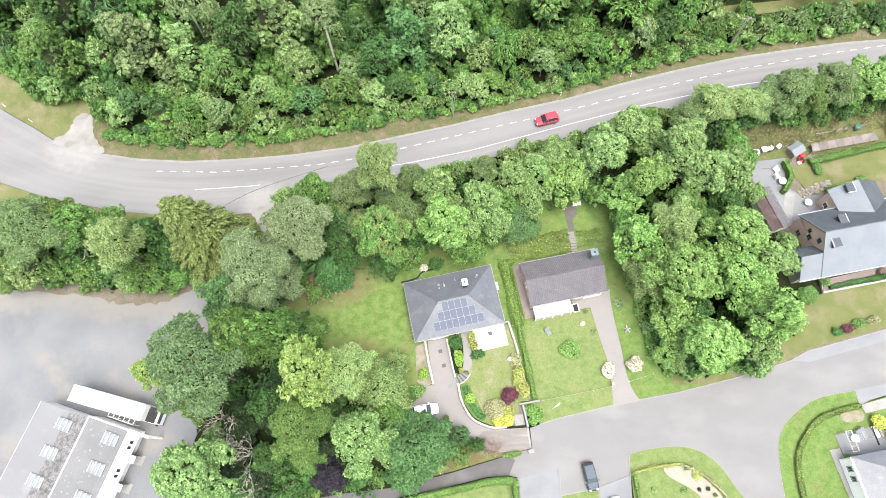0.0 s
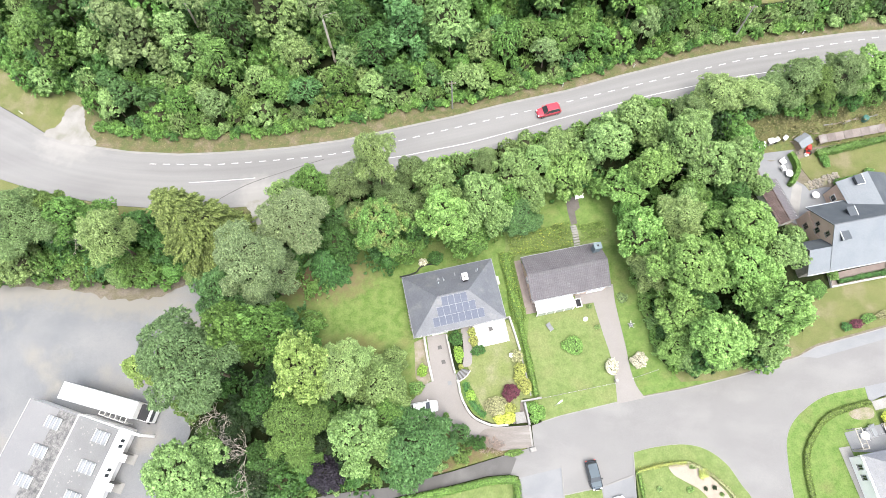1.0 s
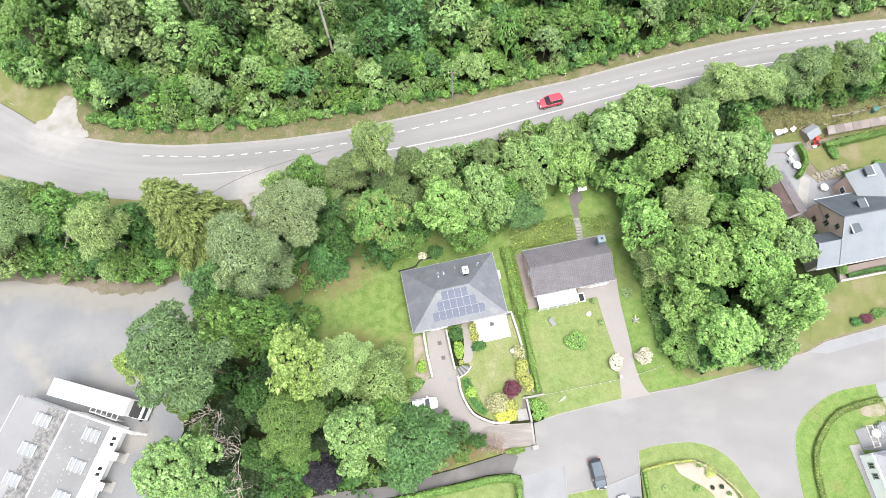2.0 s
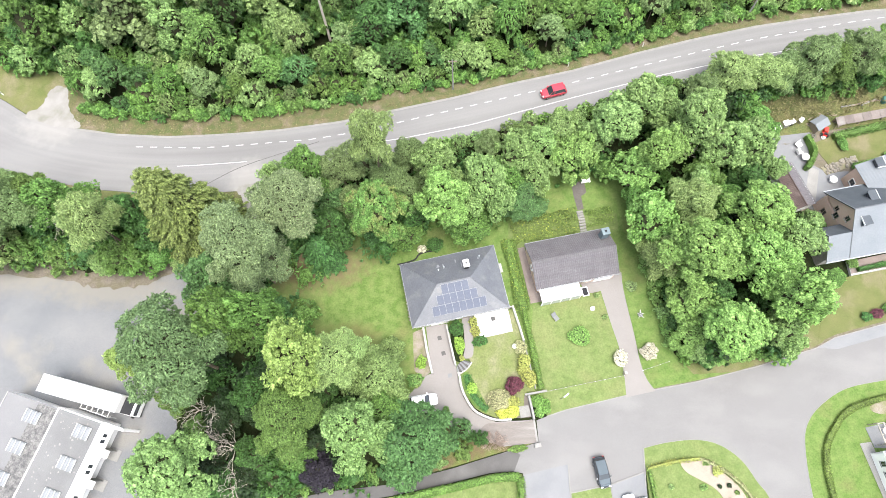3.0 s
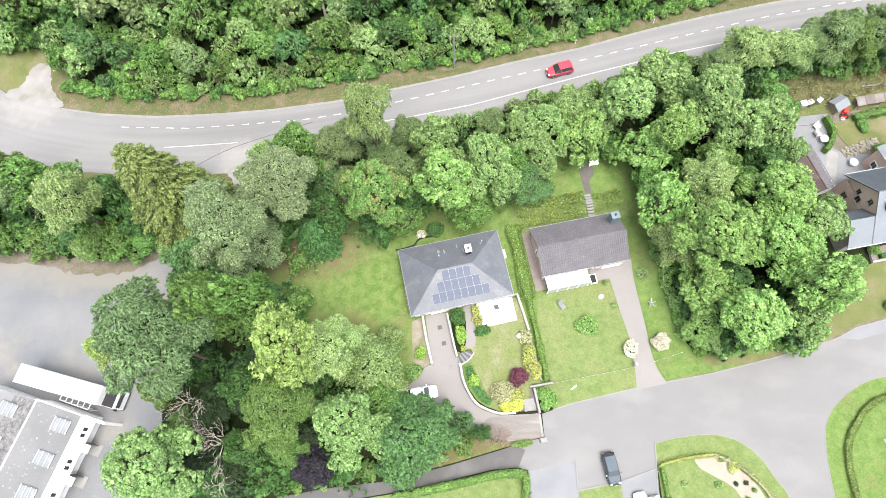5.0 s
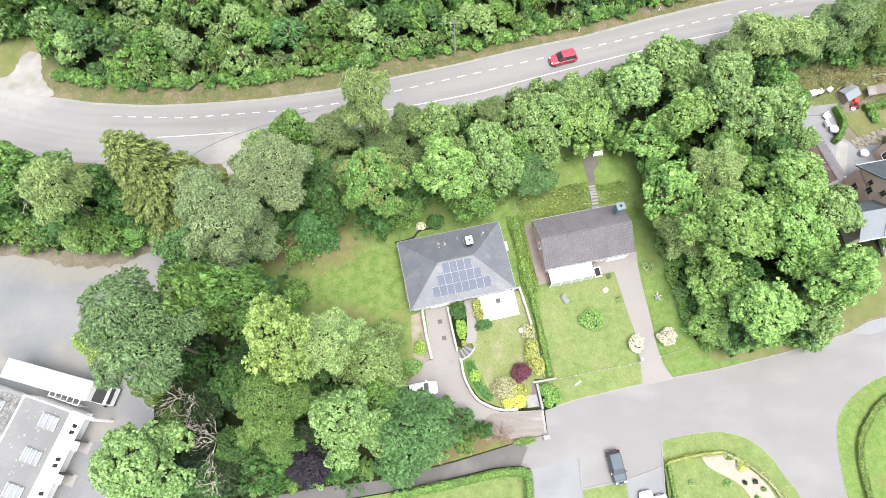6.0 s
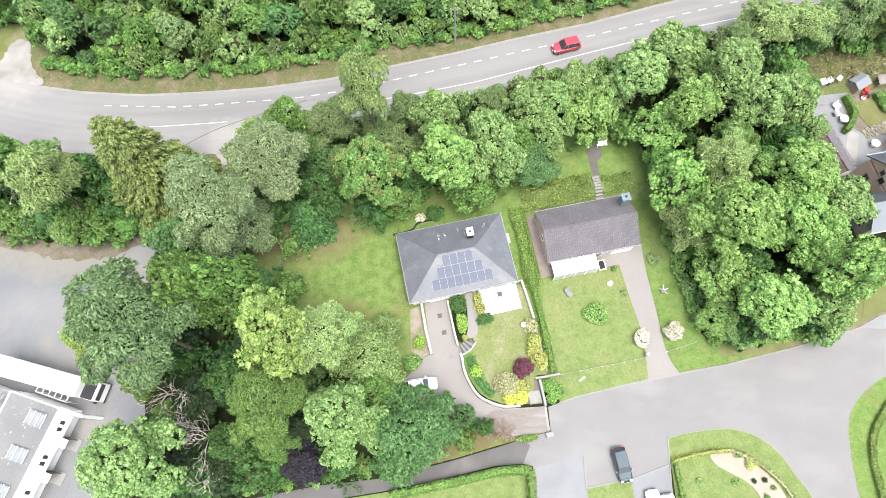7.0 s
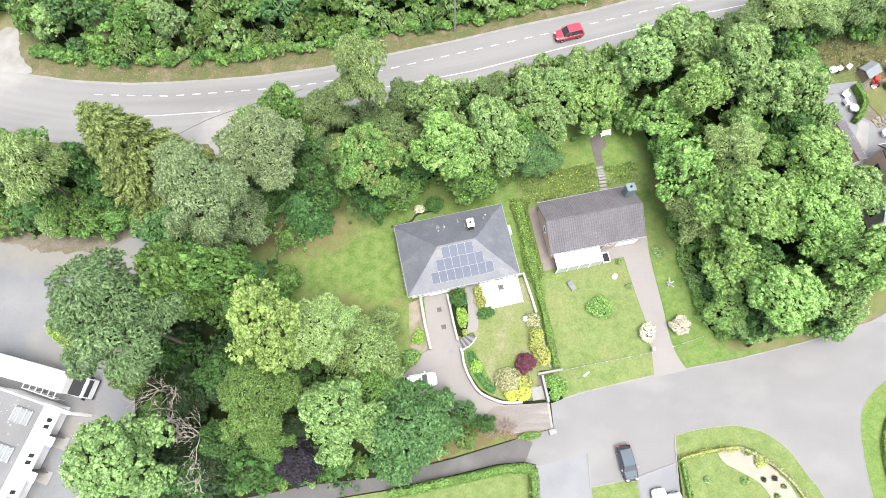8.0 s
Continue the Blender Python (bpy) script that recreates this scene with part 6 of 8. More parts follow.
window(bung, pose(1.75, -3.5, 1.1), 1.1, 1.1)
part("front_door", boxes((0.3, -3.58, 0.1, 1.0, -3.5, 2.2)), M["wood"], bung)
window(bung, pose(-6.12, 0.2, 1.3, 0, 0, -90), 0.9, 1.0)
for x in (-4, 0, 3.6):
    window(bung, pose(x, 3.42, 1.2, 0, 0, 180), 1.3, 1.1)
part("wall_lamp", boxes((-6.25, -0.6, 2.2, -6.1, -0.3, 2.5), bevel=0.03), M["lamp_glass"], bung)

# slate-roofed brick house to the east
big = thing("house", (55.6, 26.7, 0, 0, 0, 9.5), "large pink brick house with blue-grey slate roofs", "house")
sp = M["slate_pale"]
part("wall", wall_box(3.7, 0.5, 20.0, 10.1, -0.2, 3.55), M["pink_brick"], big)
part("gable", faces([(3.7, 0.5, 3.6), (3.7, 5.75, 8.3), (3.7, 10.1, 4.1), (4.0, 0.5, 3.6), (4.0, 5.75, 8.3), (4.0, 10.1, 4.1)], (0, 1, 2), (3, 5, 4), (0, 3, 4, 1), (1, 4, 5, 2), (0, 2, 5, 3)), M["pink_brick"], big, "pink brick west gable")
part("wall_annex", wall_box(0.3, 0.4, 3.7, 4.8, -0.2, 3.4), M["stone"], big, "pale stone annex wall")
part("gable_annex", faces([(0.3, 0.4, 3.4), (0.3, 3.1, 5.8), (0.3, 4.8, 4.0), (0.6, 0.4, 3.4), (0.6, 3.1, 5.8), (0.6, 4.8, 4.0), (0.3, 4.8, 3.4), (0.6, 4.8, 3.4)], (0, 1, 2, 6), (3, 7, 5, 4), (0, 3, 4, 1), (1, 4, 5, 2), (6, 2, 5, 7)), M["stone"], big)
slate_rows(big, (-0.1, -0.1, 3.2), (3.5, -0.1, 3.2), (3.5, 3.1, 6.05), (-0.1, 3.1, 6.05), sp, "roof_slope")
# south slope in the lit slate copy, north slopes in the shaded one
slate_rows(big, (3.5, -0.1, 3.2), (20.3, -0.1, 3.2), (20.3, 5.75, 8.45), (3.5, 5.75, 8.45), sp, "roof_slope", "long south slope of slate, coloured paler for the light on it")
slate_rows(big, (20.3, 10.6, 4.05), (3.4, 10.6, 4.05), (3.4, 5.75, 8.45), (20.3, 5.75, 8.45), M["slate_dark_shade"], "roof_slope", "north slope of slate with its shade put into the colour")
slate_rows(big, (3.7, 5.1, 4.0), (-0.2, 5.1, 4.0), (-0.2, 3.1, 6.05), (3.7, 3.1, 6.05), M["slate_dark_shade"], "roof_slope")
for spec in ((-0.2, -0.25, 3.05, 20.3, -0.1, 3.18), (3.4, 10.6, 3.92, 20.3, 10.75, 4.04)):
    part("gutter", boxes(spec, bevel=0.03), M["zinc"], big)
for a, b in (((3.45, -0.1, 3.3), (3.45, 5.75, 8.55)), ((3.35, 10.6, 4.15), (3.35, 5.75, 8.55)), ((-0.15, -0.1, 3.3), (-0.15, 3.1, 6.15)), ((-0.2, 5.1, 4.1), (-0.2, 3.1, 6.15))):
    part("verge_strip", tube(bmesh.new(), a, b, 0.05, 0.05, 6), M["gutter"], big)
part("ridge_cap", tube(bmesh.new(), (3.4, 5.75, 8.48), (20.3, 5.75, 8.48), 0.1, 0.1, 8), M["slate"], big)
part("wing_wall", wall_box(9.9, 10.1, 17.5, 13.6, -0.2, 4.3), M["pink_brick"], big)
slate_rows(big, (9.6, 13.9, 4.3), (9.6, 9.2, 4.9), (13.9, 8.0, 6.4), (13.9, 14.1, 6.2), sp, "roof_slope", "pale slate slope of the rear wing", 0.42, 0.008)
slate_rows(big, (18.0, 9.2, 4.4), (18.0, 14.0, 4.3), (13.9, 14.1, 6.2), (13.9, 8.0, 6.4), M["slate_dark_shade"], "roof_slope")
for x, y, rz in ((12.2, 13.0, 0), (7.8, 7.6, 0), (5.2, 4.2, 180)):
    zz = 5.5 if y > 10 else (6.8 if rz == 0 else 6.95)
    d = new("dormer")
    d.parent = big
    d["label"] = "small zinc dormer with a dark pane"
    d.matrix_basis = pose(x, y, zz, 0, 0, rz)
    part("cheeks", faces([(-0.5, -0.6, -0.4), (0.5, -0.6, -0.4), (0.5, 0.7, -0.6), (-0.5, 0.7, -0.6), (-0.5, -0.6, 0.55), (0.5, -0.6, 0.55), (0.5, 0.7, 0.45), (-0.5, 0.7, 0.45)], (0, 1, 2, 3), (4, 7, 6, 5), (0, 4, 5, 1), (1, 5, 6, 2), (2, 6, 7, 3), (3, 7, 4, 0)), M["slate_dark_shade"], d)
    part("dormer_roof", boxes((-0.65, -0.75, 0.5, 0.65, 0.85, 0.6), bevel=0.02), M["slate_dark_shade"], d)
    part("pane", boxes((-0.4, 0.7, -0.3, 0.4, 0.73, 0.4)), M["glass"], d)
    part("side_pane", boxes((-0.54 if rz == 0 else 0.5, -0.5, -0.15, -0.5 if rz == 0 else 0.54, 0.6, 0.42)), M["glass"], d)
    part("white_trim", boxes((-0.68, -0.8, 0.42, 0.68, -0.74, 0.62), (0.64, -0.74, 0.42, 0.7, 0.86, 0.62)), M["white"], d)
for y, z, w, h in ((8.2, 1.2, 1.0, 1.2), (6.6, 3.4, 0.9, 1.2), (5.2, 5.4, 0.8, 1.1), (7.4, 4.3, 0.7, 1.0)):
    window(big, pose(3.68, y, z, 0, 0, -90), w, h, M["wood"])
window(big, pose(0.28, 2.2, 1.2, 0, 0, -90), 1.2, 1.3, M["black"])
for x in (2.0, 6.5, 10.0, 13.5):
    window(big, pose(x, 0.48, 1.0), 1.5, 1.4, M["wood"])
for x in (5.5, 8):
    window(big, pose(x, 10.12, 1.4, 0, 0, 180), 1.2, 1.2, M["white"])
window(big, pose(9.88, 12, 1.4, 0, 0, -90), 1.1, 1.2, M["white"])
area("terrace_east", [(61.0, 27.6), (71.3, 29.6), (82, 31.6), (82, 29.8), (71.1, 27.4), (60.7, 25.6)], 0.0, M["terracotta"], "pinkish front terrace of the slate-roofed house", "terrace", 0.0, 0.3, 0.4)
tagged(part("terrace_wall", sweep([(60.6, 27.6), (60.5, 25.4), (71.1, 27.2), (82, 29.2)], 0.25, 0.0, 0.5, False), M["wall_paint"]), "low white wall along the front terrace", "wall", "garden walls", "structure")

# shed with brown tiles
shed = thing("shed", (54.2, 39.9, 0, 0, 0, 17), "narrow garden shed with a brown tiled roof", "shed")
part("wall", wall_box(-1.55, -3.7, 1.55, 3.7, -0.1, 2.1), M["white"], shed)
ribbed_slope((-1.75, 3.85, 2.0), (-1.75, -3.85, 2.0), (-0.3, -3.85, 2.75), (-0.3, 3.85, 2.75), 0.28, M["brown_tile"], shed, 0.35, 0.04, "roof_slope", "dark brown tiled slope")
ribbed_slope((1.75, -3.85, 2.0), (1.75, 3.85, 2.0), (-0.3, 3.85, 2.75), (-0.3, -3.85, 2.75), 0.28, M["tile"], shed, 0.35, 0.03, "roof_slope", "grey-brown tiled slope, lighter than the other")
part("ridge_cap", tube(bmesh.new(), (-0.3, -3.9, 2.78), (-0.3, 3.9, 2.78), 0.1, 0.1, 8), M["brown_tile"], shed)
part("shed_door", boxes((1.55, -1, 0, 1.62, 0.1, 1.95)), M["wood"], shed)

# house at the street corner
corner = thing("house", (57.0, -0.35, 0, 0, 0, 9.5), "white house with a low grey slate roof", "house")
part("wall", wall_box(0, -14, 16, 0, -0.1, 3.2), M["white"], corner)
slate_rows(corner, (0.0, 0.35, 3.15), (0.0, -14.3, 3.15), (6, -11, 4.4), (6, -3, 4.4), sl, "roof_hip")
slate_rows(corner, (16, 0.35, 3.15), (0.0, 0.35, 3.15), (6, -3, 4.4), (12, -3, 4.4), sl, "roof_slope")
slate_rows(corner, (16, -14.3, 3.15), (16, 0.35, 3.15), (12, -3, 4.4), (12, -11, 4.4), sl, "roof_hip")
part("roof_top", boxes((6, -11, 4.2, 12, -3, 4.4)), sl, corner)
for y in (-1.35, -2.75, -6.2, -8.6):
    window(corner, pose(-0.03, y, 1.5, 0, 0, -90), 0.75, 1.0, M["gutter"])
part("gutter", boxes((-0.12, -14.3, 3.05, 0.0, 0.35, 3.15), bevel=0.03), M["zinc"], corner)

# office building of the lorry yard
OFF = pose(-49.3, 5.6, 0, 0, 0, -18.5)
office = thing("office_building", OFF, "flat-roofed white office building with roof skylights", "office")
part("wall", boxes((-7.2, -40, -0.1, 0, -39.7, 4.45), (-7.2, -0.3, -0.1, 0, 0, 4.45), (-7.2, -39.7, -0.1, -6.9, -0.3, 4.45), (-0.3, -39.7, -0.1, 0, -0.3, 4.45)), M["white"], office)
part("roof", boxes((-7.0, -39.8, 4.3, -0.2, -0.2, 4.47)), M["roof_felt"], office, "grey flat roof with pale lichen spots")
for spec in ((-7.22, -40, 4.3, -7.1, 0.03, 4.56), (-7.1, -0.08, 4.3, 0.03, 0.03, 4.54), (-0.3, -40, 4.3, 0.05, -0.08, 4.52)):
    part("parapet", boxes(spec, bevel=0.02), M["wall_paint"] if spec[0] < -1 else M["white"], office)
part("wall_low", wall_box(-15.9, -40, -7.4, -0.4, -0.1, 3.7), M["white"], office)
part("roof_low", boxes((-15.8, -39.9, 3.6, -7.35, -0.38, 3.78)), M["roof_pale"], office, "lower pale grey flat roof")
part("gravel_strip", boxes((-10.7, -39.9, 3.78, -7.36, -0.55, 3.82)), M["roof_gravel"], office, "blotched gravel strip on the lower roof")
part("roof_edge", boxes((-15.92, -40, 3.6, -15.82, -0.4, 3.84)), M["wall_paint"], office)
spots = bmesh.new()
moss = random.Random(14)
for i in range(150):
    x, y, r = moss.uniform(-6.7, -0.6), moss.uniform(-30, -0.5), moss.uniform(0.05, 0.16)
    ring = [spots.verts.new((x + r * math.cos(q * 1.05) * moss.uniform(0.7, 1.2), y + r * math.sin(q * 1.05) * moss.uniform(0.7, 1.2), 4.476)) for q in range(6)]
    top = spots.verts.new((x, y, 4.484))
    for q in range(6):
        spots.faces.new((ring[q], ring[(q + 1) % 6], top))
tagged(part("lichen_spots", spots, M["concrete"], office), "pale lichen spots on the flat roof", "", "", "stuff")
for i in range(7):
    for x, y, z in ((-10.6, -2.45 - 4.2 * i, 3.8), (-2.3, -2.05 - 4.3 * i, 4.46)):
        s = new("skylight")
        s.parent = office
        s.matrix_basis = pose(x, y, z)
        part("upstand", boxes((-1.12, -0.86, 0, 1.12, 0.86, 0.22), bevel=0.02), M["zinc"], s)
        for k in range(3):
            x0 = -1.08 + 0.74 * k
            arch = [(x0 + 0.35 - 0.34 * math.cos(q * math.pi / 5), 0.24 + 0.2 * math.sin(q * math.pi / 5)) for q in range(6)]
            rim = [(u, yy, w) for yy in (-0.82, 0.82) for u, w in arch]
            part("pane", faces(rim, *[(q, q + 1, q + 7, q + 6) for q in range(5)], (5, 4, 3, 2, 1, 0), (6, 7, 8, 9, 10, 11), (0, 6, 11, 5)), M["skylight"], s)
        part("glazing_bar", boxes(*[(-1.1 + 0.74 * k - 0.03 + 0.0, -0.84, 0.22, -1.1 + 0.74 * k + 0.05, 0.84, 0.3) for k in range(4)]), M["white"], s)
slant = math.degrees(math.atan2(0.75, 1.75))
part("facade_panel", faces([(0.06, -40, 4.46), (0.06, -0.28, 4.46), (0.81, -0.28, 2.7), (0.81, -40, 2.7), (0.0, -40, 4.36), (0.0, -0.28, 4.36), (0.71, -0.28, 2.62), (0.71, -40, 2.62)], (0, 1, 2, 3), (4, 7, 6, 5), (0, 4, 5, 1), (1, 5, 6, 2), (2, 6, 7, 3), (3, 7, 4, 0)), M["white"], office, "slanted white facade panel")
for i in range(8):
    y = -2.05 - 4.2 * i
    for dy in (-0.4, 0.4):
        window(office, pose(0.63, y + dy, 3.2) @ pose(0, 0, 0, 0, 0, 90) @ pose(0, 0, 0, -slant, 0, 0), 0.62, 0.8, M["white"], 1, "window", False)
    porch = new("entrance_porch")
    porch.parent = office
    porch.matrix_basis = pose(0, y - 1.95, 0)
    part("canopy", boxes((0.02, -0.55, 2.3, 1.5, 0.55, 2.42), bevel=0.02), M["white"], porch)
    part("side_wall", boxes((0.02, 0.45, 0, 1.3, 0.55, 2.3)), M["concrete"], porch)
    part("door", boxes((0.02, -0.55, 0, 0.08, 0.4, 2.1)), M["teal"] if i == 0 else M["black"], porch)
    part("ramp", boxes((0.05, -0.85, 0.0, 1.9, 0.7, 0.14), bevel=0.02), M["concrete"], porch)
part("fin_beam", boxes((0.1, -0.28, 3.9, 3.1, 0.1, 4.6), bevel=0.02), M["white"], office, "white beam jutting out over the yard")
part("fin_post", boxes((2.85, -0.28, 0, 3.1, 0.1, 3.9)), M["white"], office)


# ---- vehicles ----
def wheel(parent, x, y, r, w):
    t = new("wheel")
    t.parent = parent
    t.matrix_basis = pose(x, y, r, 90, 0, 0)
    part("tyre", turned([(r * 0.6, -w / 2), (r * 0.94, -w / 2), (r, -w / 3), (r, w / 3), (r * 0.94, w / 2), (r * 0.6, w / 2)], 16), M["rubber"], t)
    part("rim", turned([(r * 0.2, -w / 2 - 0.015), (r * 0.62, -w / 2 + 0.01), (r * 0.62, w / 2 - 0.01), (r * 0.2, w / 2 + 0.015)], 12), M["steel"], t)


def loft(sections):
    """A skin over rings of points that share their number, closed at both ends."""
    bm = bmesh.new()
    rings = [[bm.verts.new(p) for p in s] for s in sections]
    n = len(rings[0])
    for a, b in zip(rings, rings[1:]):
        for i in range(n):
            bm.faces.new((a[i], a[(i + 1) % n], b[(i + 1) % n], b[i]))
    bm.faces.new(rings[0][::-1])
    bm.faces.new(rings[-1])
    bmesh.ops.recalc_face_normals(bm, faces=bm.faces[:])
    return bm


def car(m, paint, roof_paint, label, length=4.5, width=1.78, height=1.5, estate=True):
    """A parked car, nose to +x: lower body, glass house, roof, bonnet, lamps, mirrors, wheels."""
    ob = thing("car", m, label, "car")
    h, w = length / 2, width / 2

    def ring(x, low, belt, half):
        return [(x, -half * 0.92, low), (x, -half, low + 0.18), (x, -half, belt - 0.12), (x, -half * 0.9, belt), (x, half * 0.9, belt), (x, half, belt - 0.12), (x, half, low + 0.18), (x, half * 0.92, low)]

    part("body", loft([ring(-h, 0.38, 0.82, w * 0.8), ring(-h + 0.12, 0.28, 0.95, w * 0.93), ring(-h + 0.8, 0.22, 0.98, w), ring(0, 0.2, 0.95, w), ring(h - 1.2, 0.22, 0.92, w), ring(h - 0.45, 0.24, 0.82, w * 0.95), ring(h - 0.08, 0.3, 0.7, w * 0.82), ring(h, 0.36, 0.6, w * 0.7)]), paint, ob, "", True)
    back = -h + (0.2 if estate else 0.75)
    a0, a1, b0, b1 = back, back + (0.35 if estate else 0.7), h - 1.85, h - 1.15
    gz, tz, gw, tw = 0.93, height - 0.06, w * 0.9, w * 0.72
    part("window_band", faces([(a0, -gw, gz), (b1, -gw, gz), (b1, gw, gz), (a0, gw, gz), (a1, -tw, tz), (b0, -tw, tz), (b0, tw, tz), (a1, tw, tz)], (0, 1, 5, 4), (1, 2, 6, 5), (2, 3, 7, 6), (3, 0, 4, 7), (4, 5, 6, 7), (0, 3, 2, 1)), M["glass"], ob, "dark car windows")
    part("roof_panel", boxes((a1 - 0.05, -tw - 0.03, tz - 0.01, b0 + 0.06, tw + 0.03, tz + 0.06), bevel=0.025), roof_paint, ob)
    for s in (-1, 1):
        for p, q in (((b1, s * gw, gz), (b0, s * tw, tz)), ((0.1, s * gw, gz), (0.05, s * tw, tz)), ((a0, s * gw, gz), (a1, s * tw, tz))):
            part("pillar", tube(bmesh.new(), p, q, 0.045, 0.04, 6), paint, ob)
        part("mirror", boxes((b1 - 0.35, s * w - 0.02 if s > 0 else -w - 0.2, 0.92, b1 - 0.15, s * w + 0.2 if s > 0 else -w + 0.02, 1.08), bevel=0.03), paint, ob)
        part("headlight", boxes((h - 0.28, s * w * 0.62 - 0.16, 0.6, h - 0.06, s * w * 0.62 + 0.16, 0.76), bevel=0.03), M["lamp_glass"], ob)
        part("tail_light", boxes((-h + 0.0, s * w * 0.72 - 0.12, 0.65, -h + 0.16, s * w * 0.72 + 0.12, 0.92), bevel=0.03), M["red"], ob)
        for x in (-h + 0.85, h - 0.85):
            wheel(ob, x, s * (w - 0.1), 0.31, 0.2)
    bz = 0.93
    part("bonnet", faces([(b1 - 0.05, -w * 0.84, bz), (b1 - 0.05, w * 0.84, bz), (h - 0.25, w * 0.72, 0.79), (h - 0.25, -w * 0.72, 0.79), (b1 - 0.05, -w * 0.84, bz - 0.05), (b1 - 0.05, w * 0.84, bz - 0.05), (h - 0.25, w * 0.72, 0.74), (h - 0.25, -w * 0.72, 0.74)], (0, 1, 2, 3), (4, 7, 6, 5), (0, 3, 7, 4), (1, 5, 6, 2), (2, 6, 7, 3), (0, 4, 5, 1)), roof_paint, ob)
    part("bumper", boxes((h - 0.14, -w * 0.72, 0.3, h + 0.03, w * 0.72, 0.5), bevel=0.04), M["black"], ob)
    part("number_plate", boxes((h + 0.03, -0.26, 0.36, h + 0.045, 0.26, 0.46)), M["white"], ob)
    return ob


def lorry(m):
    ob = thing("lorry", m, "white box semi-trailer with its tractor parked by the office", "lorry")
    part("trailer_box", boxes((-12.35, -1.24, 1.1, 0, 1.24, 4.0), bevel=0.04), M["white"], ob)
    part("roof_rail", boxes((-12.35, -1.27, 3.92, 0, -1.2, 4.03), (-12.35, 1.2, 3.92, 0, 1.27, 4.03)), M["steel"], ob)
    part("chassis", boxes((-12.2, -0.5, 0.8, 1.2, -0.3, 1.08), (-12.2, 0.3, 0.8, 1.2, 0.5, 1.08)), M["black"], ob)
    part("side_guard", boxes((-8.5, -1.2, 0.55, -2.5, -1.15, 0.95), (-8.5, 1.15, 0.55, -2.5, 1.2, 0.95)), M["steel"], ob)
    cab = part("cab", boxes((0.55, -1.2, 0.55, 2.0, 1.2, 2.95), bevel=0.1), M["white"], ob)
    part("roof_hatch", boxes((0.6, -1.1, 2.95, 1.55, 1.1, 2.98)), M["black"], cab)
    part("windscreen", boxes((1.97, -1.05, 1.7, 2.02, 1.05, 2.6)), M["glass"], cab)
    part("air_deflector", faces([(0.45, -1.15, 2.95), (1.75, -1.15, 2.95), (1.75, 1.15, 2.95), (0.45, 1.15, 2.95), (0.45, -1.1, 3.45), (0.7, -1.1, 3.4), (0.7, 1.1, 3.4), (0.45, 1.1, 3.45)], (0, 3, 2, 1), (0, 1, 5, 4), (1, 2, 6, 5), (2, 3, 7, 6), (3, 0, 4, 7), (4, 5, 6, 7)), M["black"], cab, "black roof deflector")
    for s in (-1, 1):
        part("mirror", boxes((1.7, s * 1.2 - (0.28 if s < 0 else 0), 1.7, 1.85, s * 1.2 + (0.28 if s > 0 else 0), 2.4), bevel=0.03), M["black"], cab)
        for x in (-10.8, -9.5, -8.2, 1.5, -1.0):
            wheel(ob, x, s * 1.05, 0.5, 0.32)
    return ob


lorry(Matrix.Translation((-48.0, 8.15, 0.05)) @ pose(0, 0, 0, 0, 0, -15.5))
# second paint carries the painted sky sheen of roof and bonnet
car(pose(19.65, -2.1, 0.02, 0, 0, -79.5), M["car_dark"], M["car_top_sheen"], "dark blue estate car parked on the street", 4.15)
car(pose(23.2, -7.0, 0.03, 0, 0, 101), M["car_white"], M["car_white"], "white hatchback on the paved pad", 4.1)
car(pose(25.0, -7.4, 0.03, 0, 0, 101), M["zinc"], M["car_white"], "pale grey hatchback on the paved pad", 4.0)
car(pose(-5.05, 7.95, 0.06, 0, 0, 8), M["car_white"], M["car_white"], "white car half under the trees on the drive", 4.2)
car(pose(17.4, 57.95, ground_z(17.4, 57.95) + 0.06, 0, 0, 193.5), M["car_red"], M["car_red"], "red compact van on the main road", 4.3, 1.8, 1.75)

# ---- poles, bench and garden things ----
def utility_pole(x, y, h, label):
    ob = thing("utility_pole", (x, y, ground_z(x, y)), label, "pole", "roadside poles")
    part("shaft", tube(bmesh.new(), (0, 0, -0.3), (0, 0, h), 0.16, 0.1, 10), M["concrete"], ob)
    part("crossarm", boxes((-0.7, -0.05, h - 0.5, 0.7, 0.05, h - 0.38)), M["wood"], ob)
    for i in (-0.6, 0, 0.6):
        part("insulator", turned([(0.04, 0), (0.06, 0.08), (0.03, 0.16)], 8), M["lamp_glass"], ob).matrix_basis = pose(i, 0, h - 0.38)
    return ob


utility_pole(0.5, 59.9, 8.0, "pale slim utility pole at the wood edge")
utility_pole(51.8, 71.4, 8.5, "leaning utility pole in the roadside shrubs")
wire_bm = bmesh.new()
p0 = Vector((51.8, 71.4, ground_z(51.8, 71.4) + 8.1))
p1 = Vector((100, 82, ground_z(100, 82) + 8.5))
for i in range(16):
    a, b = (p0.lerp(p1, k / 16) - Vector((0, 0, 1.6 * (1 - (2 * k / 16 - 1) ** 2))) for k in (i, i + 1))
    tube(wire_bm, a, b, 0.03, 0.03, 4, False)
tagged(part("overhead_wire", wire_bm, M["black"]), "thin dark overhead wire along the wood", "wire")
for x in (-86, -80, 20.4, 33.4, 64, 79):
    y = north_edge(x) + 1.0
    post = thing("marker_post", (x, y, ground_z(x, y) + 0.05), "white roadside marker post with a dark band", "post", "roadside marker posts")
    part("post", boxes((-0.07, -0.05, 0, 0.07, 0.05, 0.95), bevel=0.015), M["white"], post)
    part("band", boxes((-0.075, -0.055, 0.7, 0.075, 0.055, 0.85)), M["black"], post)

